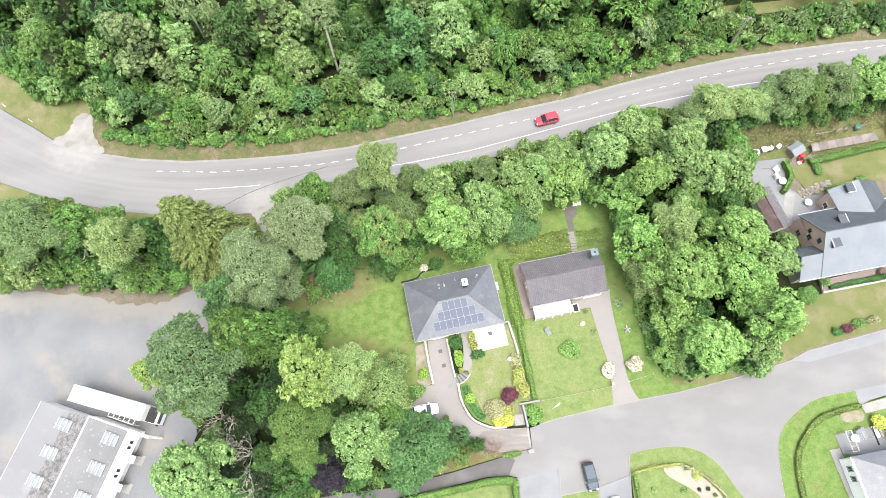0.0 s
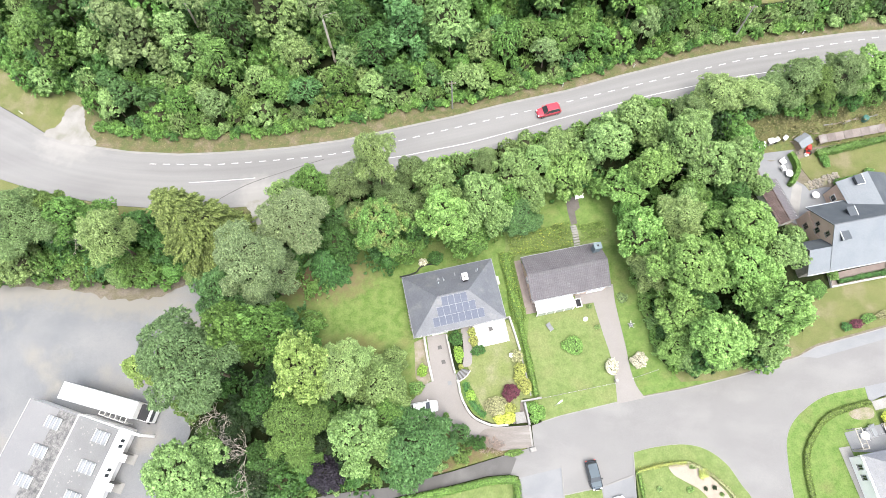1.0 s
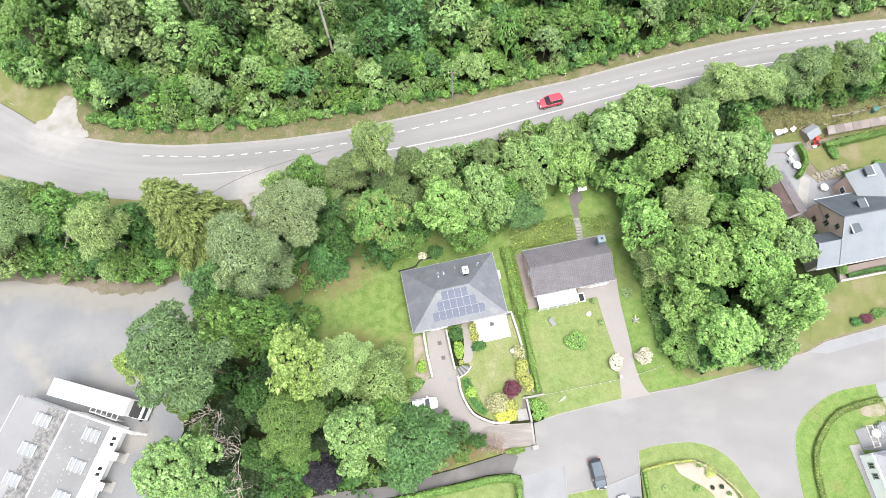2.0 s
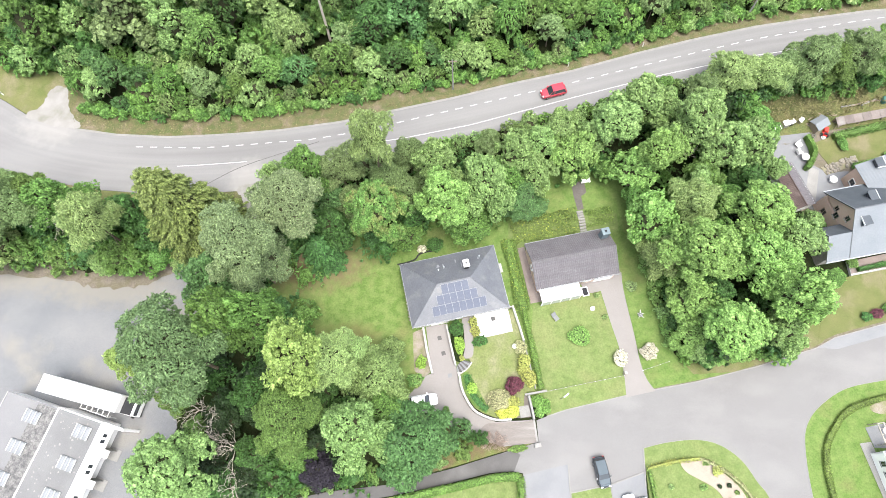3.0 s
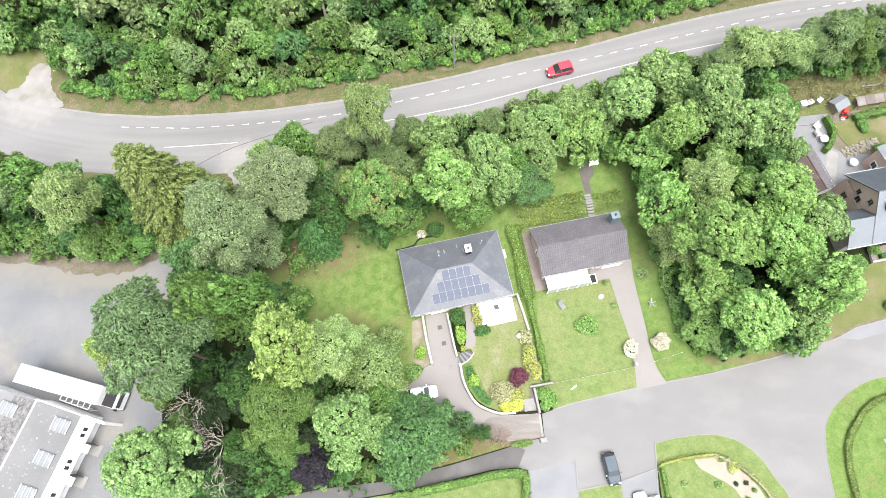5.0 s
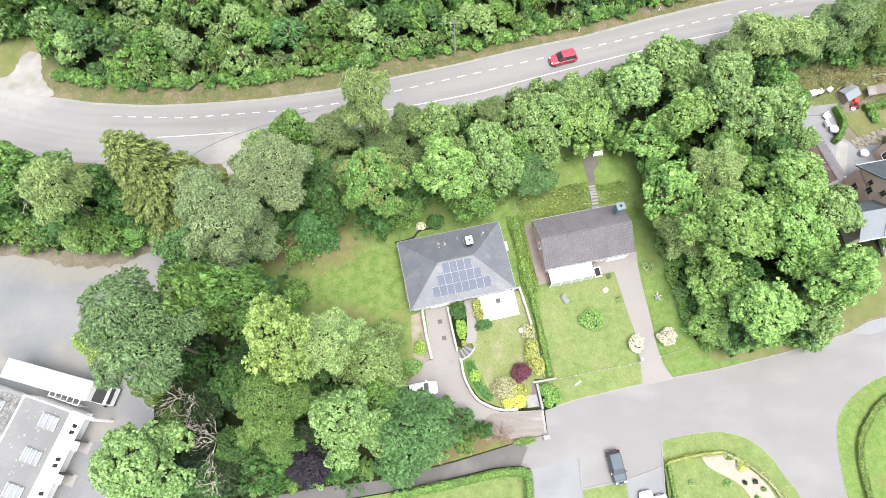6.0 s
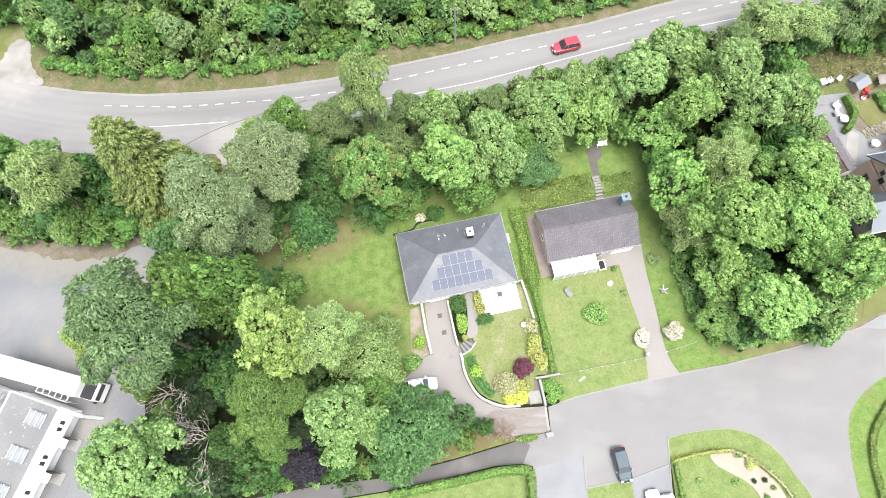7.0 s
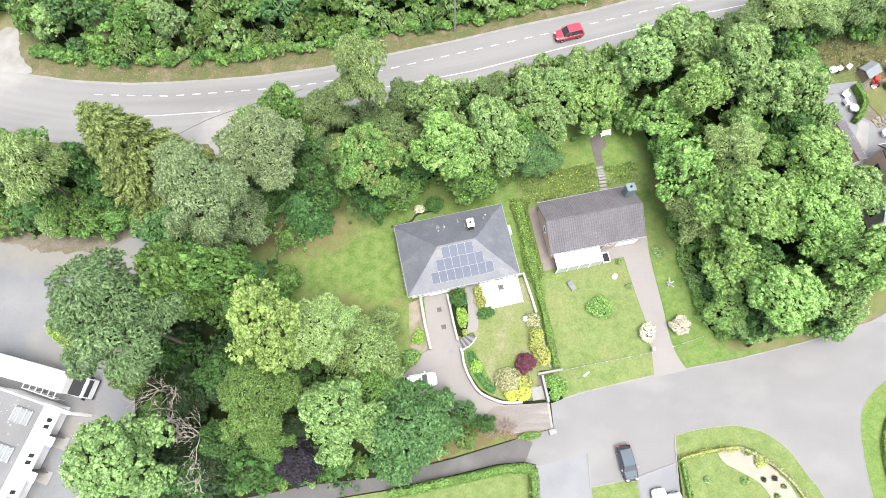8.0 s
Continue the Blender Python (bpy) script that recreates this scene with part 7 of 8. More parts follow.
bench = thing("garden_bench", (21.6, 42.0, ground_z(21.6, 42.0) + 0.12, 0, 0, 10), "white garden bench at the end of the path", "bench")
for i in range(4):
    part("slat", boxes((-0.75, -0.25 + 0.13 * i, 0.42, 0.75, -0.14 + 0.13 * i, 0.45)), M["white"], bench)
part("backrest", boxes((-0.75, 0.27, 0.5, 0.75, 0.31, 0.9), bevel=0.01), M["white"], bench)
for x in (-0.68, 0.62):
    part("leg", boxes((x, -0.22, 0, x + 0.06, -0.16, 0.42)), M["white"], bench)
    part("leg", boxes((x, 0.22, 0, x + 0.06, 0.28, 0.9)), M["white"], bench)
flight = thing("garden_steps", (20.55, 34.6, 0, 0, 0, 10), "stone steps up the planted bank", "steps")
for i in range(8):
    part("tread", boxes((-0.5, -0.9 + 0.42 * i, 0.0, 0.5, -0.55 + 0.42 * i, ground_z(20.5, 34.0 + 0.42 * i) + 0.3), bevel=0.02), M["kerb"], flight)

lounger = thing("garden_chair", (15.1, 19.85, 0.1, 0, 0, 35), "grey reclining garden chair on the lawn", "chair")
part("seat", boxes((-0.35, -0.5, 0.3, 0.35, 0.3, 0.36), bevel=0.02), M["bluestone"], lounger)
part("backrest", plate([(-0.35, 0.3, 0.36), (0.35, 0.3, 0.36), (0.35, 0.75, 0.85), (-0.35, 0.75, 0.85)], 0.05), M["bluestone"], lounger)
for x in (-0.33, 0.28):
    for y in (-0.45, 0.25):
        part("leg", boxes((x, y, 0, x + 0.05, y + 0.05, 0.3)), M["steel"], lounger)
statue = thing("garden_statue", (20.8, 21.15, 0.1), "small white garden ornament on the lawn", "ornament")
part("figure", turned([(0.34, 0), (0.36, 0.12), (0.16, 0.2), (0.2, 0.45), (0.3, 0.6), (0.12, 0.75), (0.15, 0.9), (0.03, 1.02)], 10), M["white"], statue)
basin = thing("bird_bath", (8.55, 15.5, 0.58), "white stone bird bath on the raised lawn", "bird bath")
part("bowl", turned([(0.22, 0), (0.12, 0.08), (0.1, 0.55), (0.32, 0.66), (0.34, 0.74), (0.28, 0.72)], 12), M["white"], basin)
star = thing("clothes_spinner", (27.85, 20.0, 0.1, 0, 0, 20), "grey folded rotary clothes dryer lying on the lawn", "clothes dryer")
part("mast", tube(bmesh.new(), (0, 0, 0), (0, 0, 0.75), 0.05, 0.05, 8), M["steel"], star)
for i in range(5):
    a = i * 1.257
    part("arm", tube(bmesh.new(), (0, 0, 0.3), (math.cos(a) * (0.55 + 0.2 * (i % 2)), math.sin(a) * 0.7, 0.55), 0.06, 0.04, 6), M["steel"], star)
part("cover", turned([(0.3, 0.18), (0.38, 0.32), (0.2, 0.45), (0.05, 0.5)], 8), M["bluestone"], star)
hatch = thing("cellar_hatch", (19.95, 23.75, 0.1, 0, 0, 10), "open cellar hatch with white sides by the veranda", "hatch")
part("frame", boxes((-0.5, -0.6, 0, -0.4, 0.8, 0.3), (0.4, -0.6, 0, 0.5, 0.8, 0.3), (-0.4, 0.7, 0, 0.4, 0.8, 0.3), (-0.4, -0.6, 0, 0.4, -0.5, 0.3)), M["white"], hatch)
# black sheet added for the shade inside the hatch
part("opening", boxes((-0.4, -0.5, 0.05, 0.4, 0.7, 0.12)), M["black"], hatch)
post = thing("letter_box", (24.5, 11.35, 0.1, 0, 0, 15), "grey stone letter box at the driveway edge", "letter box")
part("body", boxes((-0.22, -0.2, 0.0, 0.22, 0.2, 0.95), bevel=0.03), M["stone"], post)
part("flap", boxes((-0.15, -0.22, 0.65, 0.15, -0.2, 0.75)), M["black"], post)
rail = thing("low_fence", (0, 0, 0), "low wire line between thin posts along the front lawn", "fence")
fence_a, fence_b = Vector((12.8, 8.95, 0.1)), Vector((24.4, 11.0, 0.1))
for i in range(9):
    p = fence_a.lerp(fence_b, i / 8)
    part("post", tube(bmesh.new(), p, p + Vector((0, 0, 0.4)), 0.03, 0.03, 6), M["white"], rail)
part("wire", tube(bmesh.new(), fence_a + Vector((0, 0, 0.36)), fence_b + Vector((0, 0, 0.36)), 0.03, 0.03, 5), M["concrete"], rail)
fence_c, fence_d = Vector((27.2, 11.7, 0.1)), Vector((31.2, 12.9, 0.1))
for i in range(4):
    p = fence_c.lerp(fence_d, i / 3)
    part("post", tube(bmesh.new(), p, p + Vector((0, 0, 0.4)), 0.03, 0.03, 6), M["white"], rail)
part("wire", tube(bmesh.new(), fence_c + Vector((0, 0, 0.36)), fence_d + Vector((0, 0, 0.36)), 0.03, 0.03, 5), M["concrete"], rail)
lamp = thing("street_lamp", (14.9, 7.9, 0.1, 0, 0, 35), "slim white street lamp standing in the lawn", "street lamp")
part("mast", tube(bmesh.new(), (0, 0, 0), (0, 0, 3.4), 0.06, 0.045, 8), M["steel"], lamp)
part("lamp_head", boxes((-0.12, -0.1, 3.4, 0.75, 0.1, 3.52), bevel=0.03), M["white"], lamp)
table = thing("patio_table", (5.6, 19.7, 0.72, 0, 0, 11), "dark small table set on the white terrace", "table")
part("tabletop", boxes((-0.3, -0.3, 0.68, 0.3, 0.3, 0.72), bevel=0.01), M["dark_asphalt"], table)
for x in (-0.26, 0.22):
    for y in (-0.26, 0.22):
        part("leg", boxes((x, y, 0, x + 0.04, y + 0.04, 0.68)), M["black"], table)
for x, y, r in ((4.9, 18.9, 20), (5.2, 20.4, 160)):
    ch = thing("patio_chair", (x, y, 0.72, 0, 0, r), "pale garden chair on the white terrace", "chair", "terrace chairs")
    part("seat", boxes((-0.25, -0.25, 0.4, 0.25, 0.25, 0.45), bevel=0.01), M["white"], ch)
    part("backrest", boxes((-0.25, 0.22, 0.45, 0.25, 0.27, 0.9), bevel=0.01), M["white"], ch)
    for a in (-0.22, 0.18):
        for b in (-0.22, 0.18):
            part("leg", boxes((a, b, 0, a + 0.04, b + 0.04, 0.4)), M["steel"], ch)

# rack beside the lorry
rack = thing("steel_rack", OFF @ pose(-3.4, 0.95, 0.05), "white steel rack frames between lorry and office", "rack")
for i in range(6):
    part("upright", boxes((-2.2 + 0.88 * i, -0.45, 0, -2.12 + 0.88 * i, -0.37, 2.4)), M["white"], rack)
    part("upright", boxes((-2.2 + 0.88 * i, 0.37, 0, -2.12 + 0.88 * i, 0.45, 2.4)), M["white"], rack)
    part("crossbar", boxes((-2.2 + 0.88 * i, -0.37, 2.3, -2.12 + 0.88 * i, 0.37, 2.4)), M["white"], rack)
for y in (-0.45, 0.37):
    part("rail", boxes((-2.2, y, 2.32, 2.28, y + 0.08, 2.42)), M["white"], rack)

# ---- hedges and garden bushes ----
hedge("hedge", [(8.5, 32.6), (9.3, 27.6), (10.3, 21.4)], 1.7, 0.45, "hedge", "broad low leafy hedge between the two gardens", 0.1, 0.15, 120, 0.16)
hedge("flower_specks", [(8.5, 32.6), (9.3, 27.6), (10.3, 21.4)], 1.6, 0.6, "lemon", "small yellow flowers over the low hedge", 0.1, 0.12, 5, 0.12, False)
hedge("hedge", [(10.3, 21.3), (11.0, 16.6), (11.6, 13.0), (12.2, 9.4)], 0.7, 0.7, "hedge", "narrow green hedge between the two front lawns", 0.1, 0.14, 110, 0.12)
hedge("flower_specks", [(9.6, 34.0), (14, 34.7), (19.7, 35.6)], 3.4, 0.42, "lemon", "small yellow flowers scattered over the bank", None, 0.13, 4.5, 0.15, False)
hedge("hedge", rounded([(50.7, -34), (50.5, -14), (50.5, -5.6), (50.5, -2.4), (51.2, 0.8), (52.9, 3.2), (55.0, 5.3), (58.3, 6.6), (62.0, 7.4)], 4), 0.8, 0.42, "soft", "curved clipped hedge on the corner lawn", 0.1, 0.13, 95, 0.06)
hedge("hedge", [(-9, -5.2), (-6.2, -4.75), (0, -3.55), (5, -2.6), (8.1, -2.5)], 0.9, 1.2, "hedge", "clipped hedge along the lane", 0.1, 0.14, 80, 0.06)
hedge("hedge", [(8.35, -2.6), (8.4, -9)], 0.9, 1.2, "hedge", "clipped hedge beside the parking pad", 0.1, 0.17, 40)
hedge("hedge", rounded([(58.9, 49.4), (59.4, 47.9), (59.4, 46.2), (58.6, 44.6), (57.6, 43.5)], 4), 0.7, 1.3, "hedge", "tall clipped hedge beside the back yard", 0.05, 0.12, 140, 0.05)
for x0, x1, off, wide in ((-66, -6, 2.3, 3.2), (-6, 50, 1.6, 2.0), (50, 108, 1.6, 2.0)):
    hedge("verge_grass", [(x, north_edge(x) + off) for x in range(x0, x1 + 1, 2)], wide, 0.12, "verge", "tufts of dry grass on the roadside verge", None, 0.16, 9, 0.1, False)
hedge("reed_bank", [(49, 51.8), (58, 53.8), (66, 55.6), (78, 57.6), (95, 60.5)], 4.2, 0.7, "reed", "dry olive-brown reeds on the bank above the gardens", None, 0.2, 26, 0.25, False)
hedge("hedge", [(63.4, 49.2), (70, 50.6), (77, 52.0), (90, 54.6)], 1.1, 1.1, "olive", "leafy hedge under the lean-to", 0.1, 0.16, 60)
hedge("hedge", [(61.6, 26.2), (71.0, 27.8), (80, 29.4)], 0.7, 0.75, "boxwood", "dark clipped hedge before the terrace", 0.4, 0.15, 50)
hedge("flower_border", [(-8.3, 28.6), (-7.4, 24.0), (-6.4, 19.6)], 0.5, 0.35, "mid", "straggling low border along the house wall", 0.1, 0.14, 40, 0.18)
hedge("ground_cover", rounded([(1.35, 11.6), (1.7, 9.6), (2.9, 7.7), (4.2, 6.6)], 4), 1.1, 0.25, "boxwood", "dark green ground cover inside the curved wall", 0.5, 0.14, 70, 0.1)
hedge("flower_border", [(26.2, -1.75), (28.5, -1.15), (31.0, -0.75), (33.4, -0.55)], 0.4, 0.4, "gold", "low golden border round the lawn", 0.1, 0.14, 60, 0.12)
hedge("flower_border", rounded([(33.4, -0.55), (36.2, -2.0), (38.4, -4.0), (39.6, -5.7), (41.0, -9)], 4), 0.4, 0.4, "variegated", "low mixed border round the gravel bed", 0.1, 0.14, 60, 0.12)
hedge("flower_border", [(26.2, -1.8), (26.4, -4), (26.9, -9)], 0.5, 0.5, "hedge", "low leafy border beside the parking pad", 0.1, 0.14, 60, 0.12)
hedge("bank_planting", [(9.4, 33.9), (14, 34.5), (19.5, 35.5)], 3.8, 0.3, "soft", "low ground cover with yellow flowers on the bank", None, 0.17, 75, 0.1, False)
hedge("bank_planting", [(21.4, 35.7), (25.2, 36.2)], 2.6, 0.25, "soft", "low ground cover on the bank", None, 0.17, 75, 0.1, False)

for spec in (
    (0.05, 18.35, 0.6, 1.15, 1.35, 1.7, "boxwood", "dark green clipped bush by the garage drive", 0.14),
    (0.35, 15.9, 0.6, 0.85, 1.5, 1.3, "lime", "bright lime green rounded bush by the steps", 0.13),
    (0.75, 14.0, 0.6, 0.35, 0.4, 0.5, "gold", "small yellow flowering plant by the steps", 0.12),
    (2.55, 19.3, 0.65, 0.65, 0.75, 0.9, "gold", "yellow-leaved bush beside the front door", 0.12),
    (2.9, 17.9, 0.65, 0.75, 0.8, 0.9, "gold", "pale yellow bush beside the terrace", 0.12),
    (3.5, 16.4, 0.55, 1.2, 0.85, 0.9, "boxwood", "dark green low bush before the terrace", 0.14),
    (-5.3, 13.5, 0.1, 0.85, 1.0, 1.3, "lime", "round bright green bush beside the drive wall", 0.13),
    (-6.2, 10.9, 0.1, 1.3, 1.1, 1.0, "rust", "low russet-green shrub beside the drive", 0.15),
    (2.1, 9.6, 0.6, 0.75, 0.8, 0.8, "lime", "small bright green bush on the garden slope", 0.14),
    (9.4, 15.4, 0.55, 1.0, 1.0, 0.9, "variegated", "greyish variegated bush on the raised lawn", 0.13),
    (9.75, 13.4, 0.55, 1.0, 1.0, 1.3, "gold", "golden bush along the boundary", 0.16),
    (10.3, 11.0, 0.55, 1.15, 1.6, 1.2, "gold", "golden yellow shrub along the boundary", 0.15),
    (9.4, 12.0, 0.55, 0.7, 0.7, 0.9, "gold", "small golden bush along the boundary", 0.15),
    (8.2, 9.8, 0.55, 1.35, 1.35, 1.5, "maple", "wine-red round bush on the raised lawn", 0.14),
    (6.0, 7.9, 0.55, 1.9, 1.5, 1.1, "variegated", "cream and green variegated shrub behind the wall", 0.15),
    (8.0, 7.6, 0.55, 0.9, 0.9, 1.0, "gold", "yellow-green shrub behind the wall", 0.15),
    (6.3, 6.0, 0.5, 1.0, 0.8, 1.0, "lemon", "lemon yellow shrub hanging over the wall", 0.2),
    (7.6, 6.2, 0.5, 1.2, 0.9, 1.1, "lemon", "lemon yellow bush above the wall", 0.2),
    (11.5, 7.6, 0.05, 0.95, 0.95, 1.1, "yellowg", "rounded bright green bush behind the gate wall", 0.14),
    (12.6, 6.9, 0.05, 0.8, 1.2, 1.0, "yellowg", "bright green bush beside the gate wall", 0.14),
    (11.7, 6.1, 0.05, 0.7, 0.7, 0.9, "yellowg", "small bright green bush at the street", 0.14),
    (8.2, 1.15, 0.02, 1.5, 0.55, 0.7, "hedge", "low yellow-green hedge plant at the drive mouth", 0.14),
    (18.3, 16.9, 0.08, 1.7, 1.7, 0.8, "yellowg", "low round green bush on the front lawn", 0.13),
    (21.6, 23.2, 0.08, 0.45, 0.45, 0.6, "light", "small round green bush by the veranda", 0.12),
    (22.5, 19.8, 0.08, 0.42, 0.42, 0.5, "light", "small round green bush on the lawn", 0.12),
    (23.95, 13.5, 0.08, 1.25, 1.25, 1.3, "cream", "round cream-flowered bush beside the driveway", 0.09),
    (28.3, 14.4, 0.08, 1.45, 1.35, 1.4, "cream", "round cream-flowered bush beside the driveway", 0.09),
    (27.1, 24.5, 0.08, 0.9, 0.9, 0.5, "grey", "low greyish plant beside the driveway", 0.12),
    (-2.9, 31.9, 0.2, 1.4, 1.2, 1.5, "boxwood", "dark round bush behind the house", 0.16),
    (-5.1, 31.4, 0.2, 0.7, 0.6, 0.7, "cream", "small pale flowering bush behind the house", 0.13),
    (35.6, -2.2, 0.12, 0.85, 0.7, 0.5, "gold", "low yellow-green plant on the gravel bed", 0.13),
    (34.2, -1.2, 0.12, 0.5, 0.35, 0.35, "olive", "small olive plant on the gravel bed", 0.12),
    (36.9, -4.1, 0.12, 0.3, 0.3, 0.35, "deep", "small dark plant on the gravel bed", 0.1),
    (35.6, -4.2, 0.12, 0.28, 0.28, 0.35, "deep", "small dark plant on the gravel bed", 0.1),
    (37.8, -5.0, 0.12, 0.3, 0.3, 0.3, "olive", "small grey-green plant on the gravel bed", 0.1),
    (36.8, -6.0, 0.12, 0.32, 0.3, 0.35, "mid", "small green plant on the gravel bed", 0.1),
    (38.4, -6.8, 0.12, 0.5, 0.45, 0.45, "mid", "green cushion plant on the gravel bed", 0.12),
    (29.0, -4.2, 0.1, 0.4, 0.4, 0.3, "light", "small light green plant in the lawn", 0.1),
    (33.4, -4.3, 0.1, 0.6, 0.4, 0.25, "olive", "low plant in the lawn", 0.1),
    (63.8, 4.9, 0.1, 1.1, 1.1, 1.4, "lemon", "round yellow bush beside the terrace", 0.15),
    (65.2, 3.2, 0.1, 1.0, 1.0, 1.3, "variegated", "round pale green bush beside the terrace", 0.15),
    (61.2, 18.9, 0.1, 0.9, 0.7, 0.7, "boxwood", "dark low shrub in the lawn bed", 0.14),
    (62.8, 19.3, 0.1, 1.0, 0.8, 0.8, "maple", "reddish low shrub in the lawn bed", 0.14),
    (64.9, 20.1, 0.1, 1.2, 0.8, 0.8, "mid", "green low shrub in the lawn bed", 0.14),
    (67.4, 20.7, 0.1, 1.2, 0.7, 0.7, "variegated", "pale low shrub in the lawn bed", 0.14),
    (66.3, 43.7, 0.1, 1.2, 1.0, 0.9, "mid", "green shrub at the garden bed", 0.15),
    (68.7, 44.4, 0.1, 2.0, 0.7, 0.8, "hedge", "long low shrub at the garden bed", 0.15),
    (64.6, 48.0, 0.1, 0.8, 1.5, 1.0, "mid", "leafy climber strip in the garden", 0.16),
    (71.6, 45.6, 0.1, 0.9, 0.7, 0.8, "rust", "brownish shrub in the garden bed", 0.15),
    (57.2, 33.4, 0.05, 1.7, 1.6, 1.6, "mid", "green shrub beside the brick gable", 0.18),
    (57.6, 24.8, 0.05, 1.9, 1.6, 1.9, "mid", "green shrub at the corner of the house", 0.18),
    (60.9, 27.4, 0.3, 0.9, 1.2, 1.2, "olive", "olive shrub beside the front terrace", 0.16),
    (70.6, 28.7, 0.3, 0.8, 0.6, 0.8, "rose", "pinkish flowering plant on the terrace", 0.14),
):
    x, y, base, rx, ry, h, tone, label, leaf = spec
    bush(x, y, base, rx, ry, h, tone, label, "garden bushes", "bush", leaf, (x * 37) % 360 if rx == ry else 8)

twig_shrub(4.8, 2.3, 2.3, 1.5, 1.2, "wispy pinkish brown bare shrub beside the lane")
for x, y, h, seed in ((-35.4, 7.0, 9.5, 4), (-33.8, 3.2, 9, 9), (-29.6, 2.2, 9.5, 12), (-30.3, -3.6, 7, 15)):
    dead_tree(x, y, h, seed, "bare dead tree with pale forked branches", 0.8)
dead_tree(-61.4, 34.2, 8.5, 21, "bare grey tree among the yard trees", 1.0)
dead_tree(33.2, 43.9, 13, 23, "bare pale branches rising out of the copse", 0.5)

# ---- yard of the slate-roofed house ----
spread_rng = random.Random(8)
leanto = thing("lean_to", (69.6, 52.3, 0.6, 0, 0, 9.5), "long low lean-to with a patched pinkish roof", "shed")
for i in range(8):
    part("roof_sheet", plate([(-6 + 1.5 * i, -0.7, 1.15 + 0.03 * (i % 2)), (-4.53 + 1.5 * i, -0.7, 1.15 + 0.03 * (i % 2)), (-4.53 + 1.5 * i, 0.7, 1.5), (-6 + 1.5 * i, 0.7, 1.5)], 0.05), M["patched"], leanto)
for x in (-5.9, -2, 2, 5.8):
    part("post", boxes((x, -0.6, -0.5, x + 0.12, -0.48, 1.12)), M["wood"], leanto)
part("back_boards", boxes((-6, 0.55, -0.6, 6, 0.65, 1.4)), M["wood"], leanto)
hut = thing("tool_shed", (61.0, 51.2, 0.25, 0, 0, 30), "small grey-roofed tool shed with clutter round it", "shed")
part("wall", wall_box(-1.1, -0.9, 1.1, 0.9, -0.3, 1.6, 0.1), M["wood"], hut)
part("roof_slope", plate([(-1.3, -1.1, 1.6), (1.3, -1.1, 1.6), (1.3, 0.1, 2.1), (-1.3, 0.1, 2.1)], 0.06), M["slate_pale"], hut)
part("roof_slope", plate([(-1.3, 0.1, 2.1), (1.3, 0.1, 2.1), (1.3, 1.1, 1.65), (-1.3, 1.1, 1.65)], 0.06), M["slate_pale"], hut)
tractor = thing("lawn_tractor", (62.3, 50.1, 0.2, 0, 0, 70), "red ride-on mower parked by the tool shed", "mower")
part("hood", boxes((0.0, -0.35, 0.35, 0.9, 0.35, 0.8), bevel=0.08), M["red"], tractor)
part("seat", boxes((-0.6, -0.25, 0.6, -0.2, 0.25, 0.75), bevel=0.05), M["black"], tractor)
part("deck", boxes((-0.7, -0.45, 0.25, 0.8, 0.45, 0.38), bevel=0.03), M["red"], tractor)
for x, r in ((-0.5, 0.3), (0.65, 0.2)):
    for y in (-0.48, 0.48):
        wheel(tractor, x, y, r, 0.2)
for i, (x, y) in enumerate(((57.5, 48.0), (57.3, 46.7))):
    c = thing("garden_chair", (x, y, 0.08, 0, 0, 30 + 80 * i), "white plastic garden chair in the back yard", "chair", "back yard chairs")
    part("seat", boxes((-0.45, -0.45, 0.4, 0.45, 0.45, 0.46), bevel=0.03), M["white"], c)
    part("backrest", boxes((-0.45, 0.38, 0.46, 0.45, 0.46, 1.0), bevel=0.03), M["white"], c)
    for a in (-0.42, 0.36):
        part("armrest", boxes((a, -0.4, 0.62, a + 0.07, 0.4, 0.66)), M["white"], c)
        for b in (-0.42, 0.36):
            part("leg", boxes((a, b, 0, a + 0.06, b + 0.06, 0.4)), M["white"], c)


def round_table(x, y, z, r, label):
    t = thing("round_table", (x, y, z), label, "table")
    part("tabletop", turned([(r * 0.97, 0.7), (r, 0.72), (r, 0.74), (r * 0.97, 0.76)], 20), M["white"], t)
    part("pedestal", turned([(0.3, 0), (0.3, 0.04), (0.06, 0.08), (0.05, 0.7)], 10), M["white"], t)


round_table(58.0, 45.6, 0.08, 0.65, "white round plastic table in the back yard")
round_table(61.5, 41.4, 0.08, 0.62, "white round table on the grey paved terrace")
for i, (x, y, w, d, h, mt) in enumerate(((54.0, 51.0, 1.3, 1.0, 0.7, "white"), (55.6, 51.4, 1.0, 0.9, 0.9, "concrete"), (56.6, 51.6, 0.8, 0.7, 0.9, "black"), (58.2, 52.0, 0.9, 0.6, 0.6, "bluestone"))):
    b = thing("storage_crate", (x, y, ground_z(x, y) + 0.06, 0, 0, 15 * i), "covered crate stacked at the yard edge", "crate", "yard crates")
    part("box", boxes((-w / 2, -d / 2, 0, w / 2, d / 2, h), bevel=0.05), M[mt], b)
    part("lid", boxes((-w / 2 - 0.04, -d / 2 - 0.04, h, w / 2 + 0.04, d / 2 + 0.04, h + 0.06), bevel=0.02), M["white"], b)
